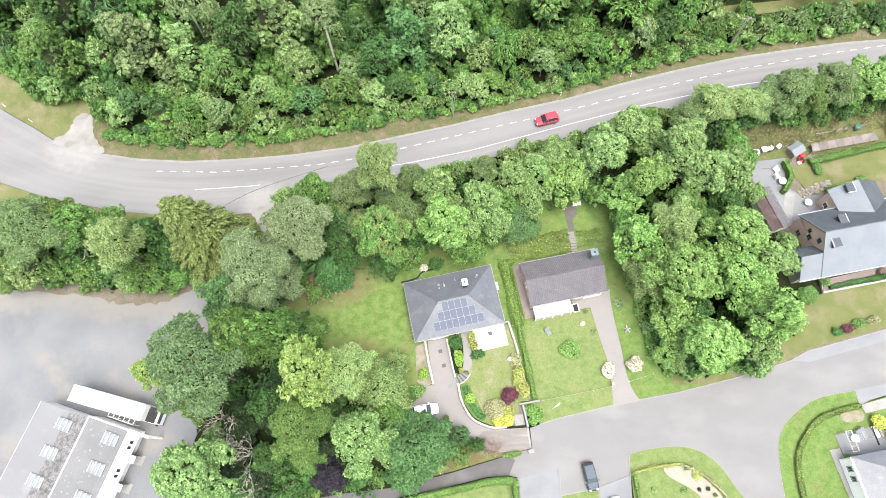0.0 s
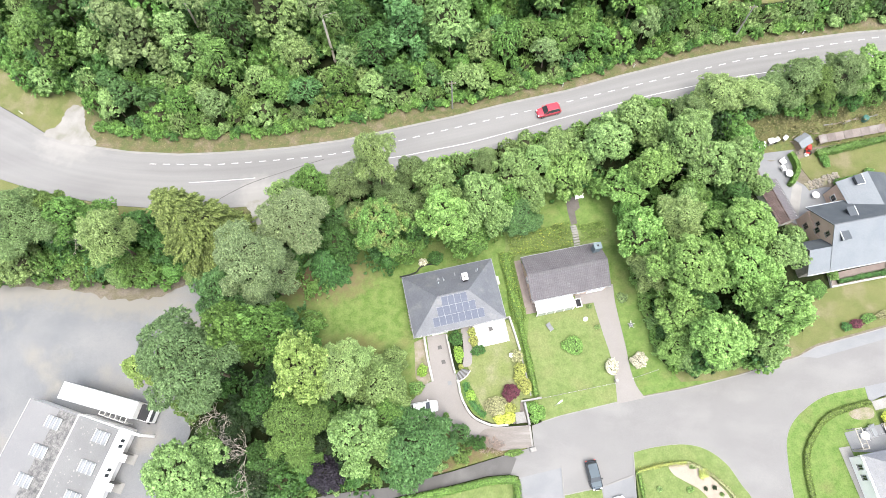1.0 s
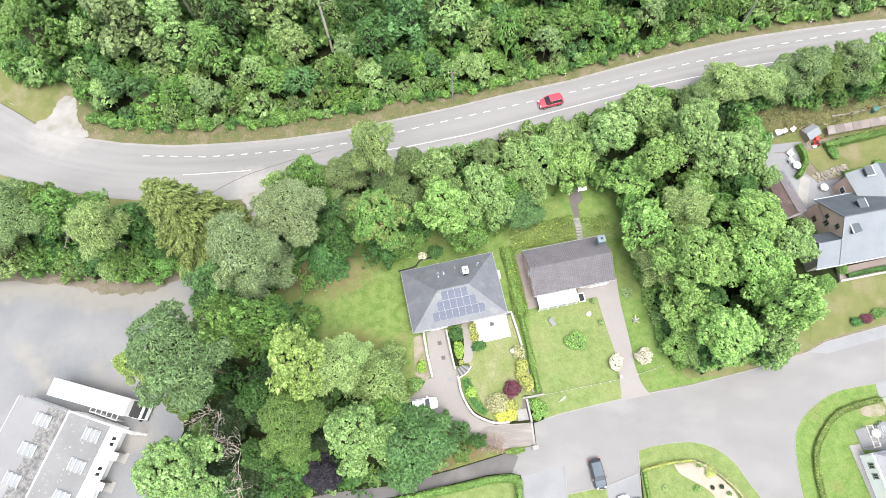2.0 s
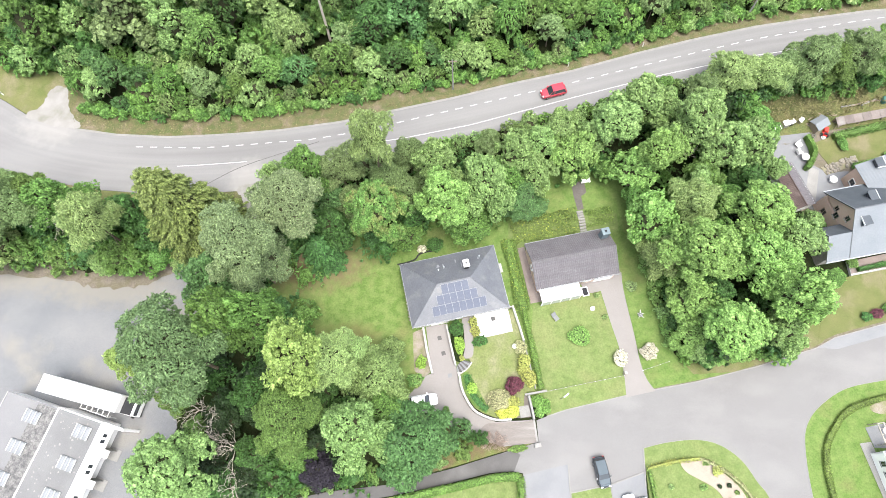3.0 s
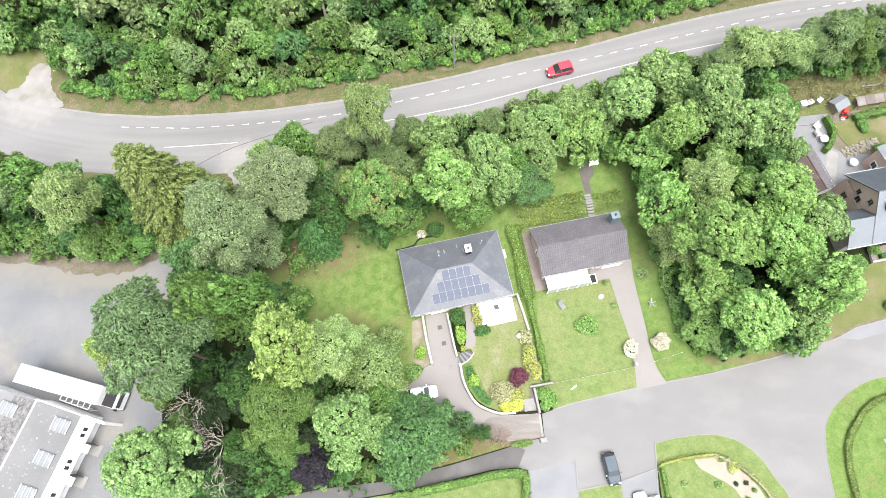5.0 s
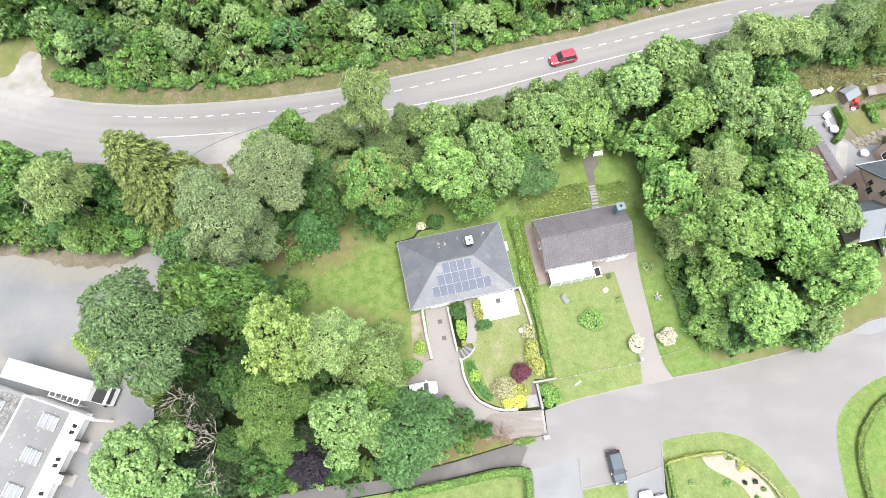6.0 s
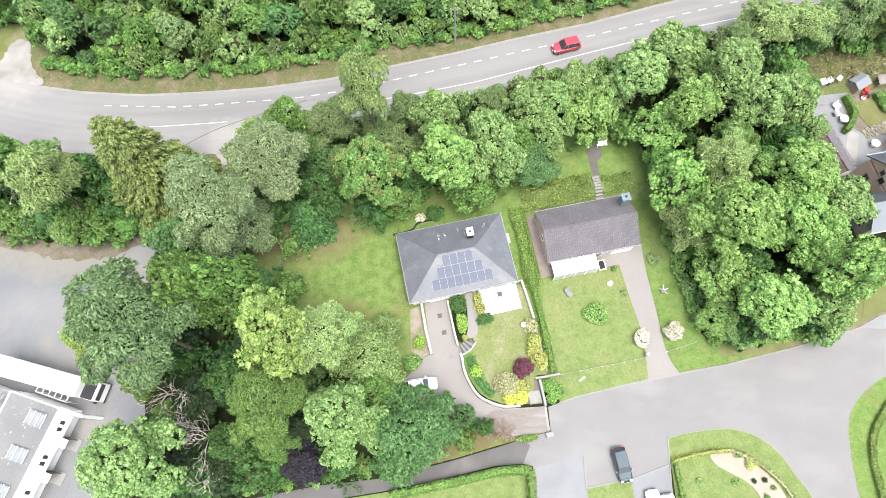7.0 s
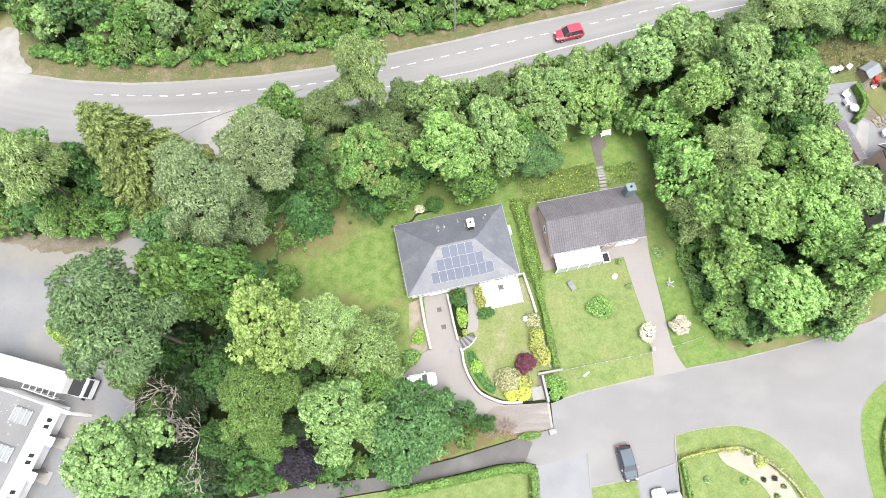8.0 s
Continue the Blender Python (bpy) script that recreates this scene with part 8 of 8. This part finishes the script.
for i in range(5):
    b = thing("timber_beam", (66.5 + 1.6 * i, 54.2 + 0.25 * i, ground_z(66.5 + 1.6 * i, 54.2 + 0.25 * i) + 0.2, 0, 0, 8 + 7 * (i % 3)), "weathered timber beam lying on the bank", "timber", "timber on the bank")
    part("beam", boxes((-1.6, -0.1, 0, 1.6, 0.1, 0.16), bevel=0.01), M["wood" if i % 2 else "concrete"], b)
tank = thing("water_tank", (72.0, 54.8, ground_z(72, 54.8) + 0.12), "dark green water butt on the bank", "tank")
part("drum", turned([(0.5, 0), (0.55, 0.3), (0.55, 0.8), (0.5, 0.95), (0.3, 1.0)], 14), M["teal"], tank)
rockery = thing("rockery", (60.7, 43.2, 0.1), "pale rubble stones edging the garden bed", "rockery")
for i in range(44):
    u, v = spread_rng.uniform(0, 5.9), spread_rng.uniform(-0.75, 0.75)
    st = bmesh.new()
    bmesh.ops.create_icosphere(st, subdivisions=1, radius=1.0)
    a, b, c = spread_rng.uniform(0.2, 0.42), spread_rng.uniform(0.16, 0.3), spread_rng.uniform(0.12, 0.24)
    for q in st.verts:
        q.co = Vector((q.co.x * a, q.co.y * b, q.co.z * c)) * spread_rng.uniform(0.8, 1.15)
    part("stone", st, M["rubble"], rockery).matrix_basis = pose(0.95 * u, 0.32 * u + v, 0.1, 0, 0, spread_rng.uniform(0, 180))
area("rockery_bed", [(60.4, 43.9), (61.0, 42.5), (66.9, 44.4), (66.4, 45.8)], 0.13, M["gravel_warm"], "stony earth bed along the garden", "flower bed")
for i in range(16):
    x, y = spread_rng.uniform(60, 65.5), spread_rng.uniform(51.2, 53.6)
    b = thing("board", (x, y, ground_z(x, y) + 0.22 + 0.05 * (i % 3), spread_rng.uniform(-3, 3), 0, spread_rng.choice((8, 25, 40, -30, 12)) + spread_rng.uniform(-8, 8)), "weathered loose board in the clutter behind the shed", "board", "loose boards")
    ln = spread_rng.uniform(0.5, 1.7)
    part("plank", boxes((-ln, -0.09, -0.2, ln, 0.09, -0.14), bevel=0.01), M["wood" if i % 3 else "patched"], b)
for i, (x, y, r) in enumerate(((61.9, 49.3, 0.35), (60.4, 49.6, 0.3), (63.2, 51.0, 0.3), (59.9, 50.4, 0.4), (64.0, 50.0, 0.25))):
    b = thing("tub", (x, y, 0.1), "pale plastic tub standing in the clutter", "tub", "clutter tubs")
    part("tub_body", turned([(r * 0.8, 0), (r, 0.35), (r * 1.05, 0.37), (r * 0.9, 0.36), (r * 0.75, 0.08)], 10), M["concrete" if i % 2 else "white"], b)
shed2 = thing("tool_shed", (79.4, 54.4, 0.8, 0, 0, 9), "dark wooden shed at the end of the lean-to", "shed")
part("wall", wall_box(-1.6, -1.2, 1.6, 1.2, -0.4, 2.0, 0.12), M["black"], shed2)
part("roof_slope", plate([(-1.8, -1.4, 2.0), (1.8, -1.4, 2.0), (1.8, 1.4, 2.4), (-1.8, 1.4, 2.4)], 0.08), M["dark_asphalt"], shed2)

# ---- terrace of the corner house ----
pergola = thing("pergola", (58.3, 2.2, 0.13, 0, 0, 9.5), "pale wooden pergola frame on the dark terrace", "pergola")
part("beam", boxes((-0.55, -1.5, 2.1, -0.43, 1.5, 2.2), (0.33, -1.5, 2.1, 0.45, 1.5, 2.2), *[(-0.43, -1.5 + 0.72 * i, 2.11, 0.33, -1.42 + 0.72 * i, 2.19) for i in range(5)]), M["stone"], pergola)
for x in (-0.5, 0.35):
    for y in (-1.45, 1.35):
        part("post", boxes((x, y, 0, x + 0.1, y + 0.1, 2.1)), M["stone"], pergola)
round_table(59.7, 2.6, 0.13, 0.6, "white round table on the dark terrace")
for i, (x, y, mt) in enumerate(((60.6, 2.9, "bluestone"), (61.3, 3.3, "skylight"), (63.3, 3.5, "stone"), (64.2, 3.6, "stone"))):
    c = thing("sun_lounger", (x, y, 0.13, 0, 0, 15), "padded sun lounger on the dark terrace", "lounger", "terrace loungers")
    part("frame", boxes((-0.35, -0.9, 0.2, 0.35, 0.9, 0.28), bevel=0.02), M["steel"], c)
    part("cushion", boxes((-0.33, -0.88, 0.28, 0.33, 0.4, 0.38), bevel=0.04), M[mt], c)
    part("backrest", plate([(-0.33, 0.4, 0.38), (0.33, 0.4, 0.38), (0.33, 0.9, 0.75), (-0.33, 0.9, 0.75)], 0.08), M[mt], c)
    for a in (-0.33, 0.28):
        for b in (-0.85, 0.8):
            part("leg", boxes((a, b, 0, a + 0.05, b + 0.05, 0.2)), M["steel"], c)
bar = thing("parasol", (62.2, 2.8, 0.13, 0, 12, 9.5), "folded dark parasol beside the loungers", "parasol")
part("canopy", tube(bmesh.new(), (0, -1.3, 1.2), (0, 1.3, 1.25), 0.14, 0.05, 8), M["black"], bar)
part("pole", tube(bmesh.new(), (0, 0, 0), (0, 0, 1.2), 0.03, 0.03, 6), M["steel"], bar)


# ---- trees ----
for spec in (
    (-34.6, 13.0, 6.9, 18.6, "sage"),
    (-29.2, 16.9, 4.4, 17.0, "mid"),
    (-25.1, 17.5, 4.0, 16.2, "mid"),
    (-20.5, 12.4, 4.2, 15.1, "yellow"),
    (-17.1, 12.4, 4.3, 9.4, "pale"),
    (-10.9, 10.8, 4.6, 6.4, "light_f"),
    (-13.4, 3.7, 5.1, 9.7, "light"),
    (-5.7, 2.2, 5.8, 7.6, "blue_f"),
    # deep tone: plants coloured dark in place of the shade between crowns
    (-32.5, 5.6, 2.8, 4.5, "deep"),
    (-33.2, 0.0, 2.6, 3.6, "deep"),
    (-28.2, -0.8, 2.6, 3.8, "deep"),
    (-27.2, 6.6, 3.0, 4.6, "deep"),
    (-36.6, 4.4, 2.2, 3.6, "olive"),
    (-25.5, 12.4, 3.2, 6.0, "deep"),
    (-22.1, 5.3, 5.0, 11.7, "olive"),
    (-35.7, -0.8, 5.9, 12.5, "light"),
    (-19.1, -1.5, 2.9, 3.7, "purple"),
    (-24.7, -2.2, 3.4, 3.5, "dark"),
    (-38.4, 8.4, 2.5, 7.4, "olive"),
    (-28.0, 9.4, 3.2, 5.6, "dark"),
    (-27.2, 0.9, 3.2, 5.5, "dark"),
    (-32.6, -2.5, 3.7, 3.3, "dark"),
    (-10.0, 6.6, 3.3, 5.5, "mid"),
    (-19.3, 8.2, 3.5, 6.0, "dark"),
    (-9.5, 15.3, 2.2, 3.0, "light"),
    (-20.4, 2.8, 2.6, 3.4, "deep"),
    (-22.4, 0.4, 2.8, 4.4, "olive"),
    (-26.6, -4.0, 1.5, 1.3, "fresh"),
    (-33.8, -1.2, 1.7, 1.6, "yellowg"),
):
    plant(*spec, (spec[0] * 57) % 360, "grove by the lorry yard")
for spec in (
    (-46.9, 13.8, 2.5, 6.9, "yellow"),
    (-14.4, 14.4, 3.0, 6.6, "pale"),
):
    plant(*spec, (spec[0] * 57) % 360, "grove by the lorry yard")
for spec in (
    (-66.7, 35.7, 6.0, 12.2, "grey"),
    (-69.7, 31.8, 4.1, 6.2, "light"),
    (-59.8, 37.3, 4.0, 9.9, "mid"),
    (-51.4, 32.6, 4.4, 12.9, "pale"),
    (-39.6, 34.9, 7.6, 17.2, "spruce"),
    (-57.0, 37.0, 3.6, 8.0, "mid"),
    (-49.5, 36.2, 3.6, 7.0, "dark"),
    (-64.5, 39.0, 3.8, 9.0, "olive"),
    (-54.0, 35.5, 3.0, 5.0, "dark"),
    (-51.6, 30.4, 3.5, 4.4, "mid"),
    (-60.9, 30.7, 3.2, 2.6, "olive"),
    (-67.2, 31.6, 3.4, 3.5, "olive"),
    (-49.6, 29.4, 3.2, 2.6, "mid"),
    (-43.8, 32.8, 2.8, 3.6, "dark"),
    (-46.2, 33.6, 3.0, 5.2, "dark"),
    (-45.6, 30.6, 2.6, 3.0, "mid"),
    (-42.4, 30.2, 2.2, 2.4, "light"),
    (-74.6, 31.4, 3.2, 4.5, "olive"),
    (-54.8, 29.9, 2.4, 2.9, "light"),
    (-64.2, 35.7, 2.8, 5.6, "dark"),
):
    plant(*spec, (spec[0] * 57) % 360, "trees north of the yard")
for spec in (
    (-28.3, 26.6, 5.3, 17.6, "greyfir"),
    (-23.4, 34.3, 5.8, 13.5, "greyfir"),
    (-34.2, 24.5, 4.2, 10.1, "blue"),
    (-21.5, 40.5, 3.7, 10.3, "mid"),
    (-20.2, 30.3, 3.6, 6.4, "spruce2"),
    (-31.4, 25.2, 3.9, 7.2, "greyfir"),
    (-27.6, 28.3, 3.7, 7.3, "greyfir"),
    (-18.1, 33.2, 3.6, 6.3, "dark"),
    (-27.8, 41.8, 2.4, 5.9, "light"),
    (-31.2, 29.4, 3.4, 10.5, "greyfir"),
    (-26.2, 39.4, 2.2, 4.0, "olive"),
):
    plant(*spec, (spec[0] * 57) % 360, "conifer group by the junction")
for spec in (
    (-11.1, 42.1, 3.7, 15.2, "pale"),
    (-10.9, 33.6, 5.2, 11.6, "rust"),
    (-16.9, 41.3, 3.9, 8.6, "grey"),
    (-1.4, 35.2, 4.1, 11.1, "fresh"),
    (-2.4, 40.9, 3.7, 10.6, "light"),
    (5.0, 38.9, 5.0, 8.6, "light"),
    (9.9, 44.0, 3.8, 7.2, "light"),
    (17.1, 48.4, 3.5, 5.4, "light"),
    (18.8, 43.8, 4.2, 6.2, "fresh"),
    (10.7, 37.8, 4.0, 3.4, "blue_f"),
    (-7.0, 38.4, 3.6, 7.0, "grey"),
    (13.1, 40.7, 3.5, 5.5, "light"),
    (-7.7, 32.9, 3.1, 3.6, "mid"),
    (-6.5, 44.4, 3.1, 6.1, "grey"),
    (5.8, 46.4, 2.4, 5.1, "grey"),
    (2.6, 34.3, 3.7, 4.3, "mid"),
    (-19.1, 38.5, 3.2, 6.6, "blue"),
    (-9.3, 40.6, 3.2, 6.4, "grey"),
    (-5.7, 35.6, 2.8, 4.6, "dark"),
    (1.6, 37.4, 3.4, 6.0, "mid"),
    (14.4, 46.4, 3.2, 5.0, "light"),
    (8.5, 40.3, 3.4, 6.0, "mid"),
    (-15.3, 37.4, 3.0, 5.4, "grey"),
):
    plant(*spec, (spec[0] * 57) % 360, "row along the main road")
for spec in (
    (24.9, 47.3, 4.8, 9.6, "light"),
    (29.3, 51.0, 4.6, 8.0, "light"),
    (30.4, 41.8, 3.8, 11.2, "fresh"),
    (36.6, 46.4, 5.1, 11.4, "light"),
    (28.4, 41.4, 4.2, 6.4, "fresh"),
    (29.2, 32.9, 4.2, 8.0, "fresh"),
    (34.7, 34.3, 3.8, 9.8, "pale"),
    (33.8, 25.9, 5.4, 12.5, "fresh"),
    (43.4, 32.6, 5.2, 10.7, "fresh"),
    (45.6, 43.4, 4.5, 8.4, "light"),
    (30.2, 27.1, 3.6, 6.3, "pale"),
    (43.4, 26.0, 5.2, 9.0, "fresh"),
    (33.9, 20.4, 4.3, 6.0, "fresh"),
    (36.7, 15.6, 4.9, 9.8, "fresh"),
    (46.0, 19.2, 4.1, 11.1, "fresh"),
    (45.1, 15.6, 3.5, 6.4, "light"),
    (44.7, 39.6, 3.1, 6.6, "dark"),
    (33.6, 16.2, 2.9, 3.4, "fresh"),
    (49.4, 41.0, 2.2, 5.8, "light"),
    (39.6, 50.4, 3.9, 6.6, "light"),
    (47.8, 48.8, 3.6, 5.6, "mid"),
    (37.6, 39.2, 3.4, 7.0, "mid"),
    (38.6, 29.2, 3.6, 6.4, "mid"),
    (36.0, 37.0, 3.4, 7.6, "light"),
    (41.0, 36.2, 3.0, 6.0, "mid"),
    (33.6, 54.2, 3.0, 4.6, "mid"),
    (31.9, 25.0, 1.9, 2.0, "mid"),
    (32.6, 18.6, 2.0, 2.0, "blue"),
    (31.6, 30.6, 2.0, 2.2, "mid"),
):
    plant(*spec, (spec[0] * 57) % 360, "copse beside the bungalow")
for spec in (
    (49.0, 29.0, 3.8, 8.0, "light"),
    (41.7, 39.5, 3.2, 3.6, "dark"),
    (36.8, 22.1, 3.4, 5.4, "dark"),
    (54.2, 33.0, 2.4, 3.9, "light"),
    (35.2, 14.0, 2.4, 2.6, "light"),
    (28.2, 37.6, 2.6, 4.2, "mid"),
    (43.4, 20.4, 3.1, 2.6, "dark"),
    (32.2, 26.4, 3.5, 5.4, "fresh"),
    (21.8, 46.6, 3.1, 6.4, "light"),
    (41.2, 43.6, 4.0, 9.0, "light"),
    (44.4, 56.2, 4.3, 6.2, "pale"),
    (50.4, 56.6, 3.7, 5.4, "pale"),
):
    plant(*spec, (spec[0] * 57) % 360, "copse beside the bungalow")
for spec in (
    (57.6, 58.4, 4.3, 6.0, "grey"),
    (65.4, 59.4, 4.2, 5.4, "grey"),
    (71.7, 60.2, 4.2, 5.4, "fresh"),
    (48.6, 52.2, 2.9, 2.1, "olive"),
    (40.2, 54.1, 3.2, 4.8, "grey"),
    (61.6, 58.0, 3.6, 4.6, "olive"),
    (68.6, 59.0, 3.4, 4.2, "mid"),
    (77.0, 60.8, 4.2, 4.8, "mid"),
    (53.6, 57.6, 3.4, 4.6, "grey"),
    (55.4, 56.2, 1.8, 1.6, "dark"),
    (59.0, 56.4, 1.9, 1.7, "mid"),
    (63.0, 57.0, 1.8, 1.5, "dark"),
    (67.0, 57.6, 1.9, 1.6, "dark"),
    (70.4, 57.9, 1.7, 1.5, "olive"),
    (74.0, 58.6, 2.0, 1.7, "dark"),
    (61.0, 55.6, 1.7, 1.4, "olive"),
    (65.2, 56.2, 1.9, 1.5, "mid"),
    (69.2, 56.9, 1.9, 1.5, "dark"),
    (72.6, 57.3, 1.8, 1.4, "olive"),
    (77.4, 58.2, 2.1, 1.7, "dark"),
    (81.2, 59.2, 2.2, 1.8, "mid"),
):
    plant(*spec, (spec[0] * 57) % 360, "row along the main road east")

# the wood north of the main road: shrubs in front, taller trees behind
wood = random.Random(21)
PINES = ((-21.2, 71.0), (-45.5, 75.5))
STOOD = []


def grow_wood(count, near, far, r0, r1, m0, m1, apart, tones, group="wood north of the main road"):
    """Scatter plants between two distances behind the road's edge, none too close to its neighbours."""
    for i in range(count):
        x, u = wood.uniform(-106, 106), wood.random()
        y = north_edge(x) + 4.0 * step_up(71, 80, -x) + 1.3 * step_up(-8, 14, -x) + near + (far - near) * u
        radius = wood.uniform(r0, r1)
        clear = -77.5 < x < -64.5 and y < 66.5 or x > 43 and y < 79 and m1 > 1.1 or x > 48 and 77.8 < y < 81.8 or any(abs(x - px) < 3.0 and -5.5 < y - py < 1.5 for px, py in PINES)
        if clear or y > 99 or any((x - a) ** 2 + (y - b) ** 2 < (apart * (radius + c)) ** 2 for a, b, c in STOOD):
            continue
        STOOD.append((x, y, radius))
        plant(x, y, radius, radius * wood.uniform(m0, m1), wood.choice(tones), wood.uniform(0, 360), group)


SHADES = ("mid", "light", "mid", "light", "olive", "blue", "grey", "yellowg", "mid", "dark")
SUNNY = ("mid", "light", "olive", "yellowg", "light", "grey", "mid", "blue")
grow_wood(420, 9.5, 42, 3.0, 5.2, 2.05, 2.6, 0.70, SHADES)
grow_wood(700, 5.5, 24, 2.0, 3.4, 1.2, 1.95, 0.55, SHADES)
grow_wood(900, 4.6, 11.0, 2.4, 3.6, 0.8, 1.15, 0.55, SUNNY)
grow_wood(2500, 3.9, 9.0, 1.5, 2.6, 0.7, 1.0, 0.52, SUNNY)
grow_wood(3000, 1.9, 5.2, 0.9, 1.4, 0.65, 0.9, 0.5, ("mid", "mid", "dark", "yellowg", "olive", "light"), "undergrowth of the wood")
grow_wood(5200, 5.0, 28, 1.8, 3.0, 0.8, 1.3, 0.40, ("mid", "dark", "blue", "dark", "olive", "mid"), "undergrowth of the wood")
for px, py in PINES:
    pine(px, py, 17.5, "tall pine with a bare pale trunk in the wood")
    for k in range(4):
        plant(px - 2.5 + 1.7 * k, py - 3.5 - 0.8 * (k % 2), 1.6, 1.1, wood.choice(("mid", "dark", "light")), 60 * k, "wood north of the main road")

# undergrowth below the groves
low = random.Random(5)
for x0, y0, x1, y1, lean, count in ((-41, -5, -8, 22, 0.0, 110), (29, 14, 50, 44, 0.0, 130), (-30, 30, 26, 44, 0.16, 90), (26, 44, 60, 54.5, 0.06, 70), (-76, 31, -40, 39, 0.0, 50)):
    for i in range(count):
        x, y = low.uniform(x0, x1), low.uniform(y0, y1)
        y += lean * x
        keep_off = (-21 < x < -5 and 10 < y < 31) or (9 < x < 27 and y < 43.5) or (-9.5 < x < 9 and y < 34.5) or (x < -43 and y < 28) or (x < -37.2 and y < 9.5) or (x > 47 and 34 < y < 55.5) or y > south_edge(x) - 3 or 28 < x < 32.2 + 0.3 * max(0.0, 20 - y)
        keep_off = keep_off or any(math.hypot(x - a, y - b) < 2.0 for a, b in ((-35.9, 6.9), (-33.9, 2.9), (-30.6, 2.8), (-30.6, 14.2))) or any(math.hypot(x - a, y - b) < 4.0 for a, b in ((39.5, 41.0), (43.4, 23.0))) or y < -2.9 + 0.17 * (x + 9.6) + 1.6
        if not keep_off:
            r = low.uniform(1.8, 2.9)
            # mostly deep tone inside grove and copse, painting the shade of their gaps
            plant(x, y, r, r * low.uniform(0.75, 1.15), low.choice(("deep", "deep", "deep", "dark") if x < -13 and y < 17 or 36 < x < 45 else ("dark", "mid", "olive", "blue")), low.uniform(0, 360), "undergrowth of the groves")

# leafy fringe of the copse beside the drive and along the street
for i in range(24):
    u = i / 23
    x = float(np.interp(u, (0, 0.2, 0.4, 0.5, 0.7, 1), (29.5, 30.6, 31.6, 33.2, 39.5, 50.5))) + low.uniform(-0.3, 0.3)
    y = float(np.interp(u, (0, 0.2, 0.4, 0.5, 0.7, 1), (29.0, 22.0, 16.6, 13.6, 12.9, 15.2))) + low.uniform(-0.2, 0.3)
    plant(x, y, low.uniform(1.0, 1.5), low.uniform(0.7, 1.2), low.choice(("light", "fresh", "fresh", "yellowg")), low.uniform(0, 360), "fringe of the copse")

# low leafy fringe along the lane and the copse's street side
for i in range(15):
    x = -29.0 + 1.85 * i
    plant(x, float(np.interp(x, (-30, -18.2, -9.6, -1.1, 5.9), (-5.6, -3.6, -2.8, -0.9, 1.0))) + 1.2 + low.uniform(-0.2, 0.4), low.uniform(1.2, 1.8), low.uniform(0.8, 1.2), low.choice(("olive", "light", "mid", "yellowg", "blue")), low.uniform(0, 360), "shrubs along the lane")
for spec in ((0.4, 3.9, 1.9, 1.7, "blue"), (2.7, 2.7, 1.5, 1.5, "dark"), (0.2, 1.2, 1.8, 1.3, "olive"), (-2.4, 5.4, 1.7, 1.6, "mid")):
    plant(*spec, low.uniform(0, 360), "shrubs along the lane")
for spec in ((-76.0, 68.6, 2.6, 2.2, "dark"), (-72.6, 68.4, 2.4, 2.0, "mid"), (-69.4, 67.6, 2.2, 1.8, "dark"), (-79.5, 69.5, 2.8, 2.4, "mid"), (-67.0, 66.0, 1.8, 1.5, "olive")):
    plant(*spec, low.uniform(0, 360), "wood edge shrubs by the track")
for i in range(36):
    x = -17.0 + 2.65 * i + low.uniform(-0.6, 0.6)
    r = low.uniform(1.5, 2.3)
    plant(x, south_edge(x) - 1.7 + low.uniform(-0.7, 0.3), r, r * low.uniform(0.85, 1.03), low.choice(("mid", "light", "olive", "grey", "light", "yellowg")), low.uniform(0, 360), "wood edge shrubs along the main road")

undergrowth(JOINED["undergrowth of the wood"], "dense dark green shrubs below the trees of the wood")
undergrowth(JOINED["undergrowth of the groves"], "dense dark green shrubs below the garden groves", (0.13, 0.15))
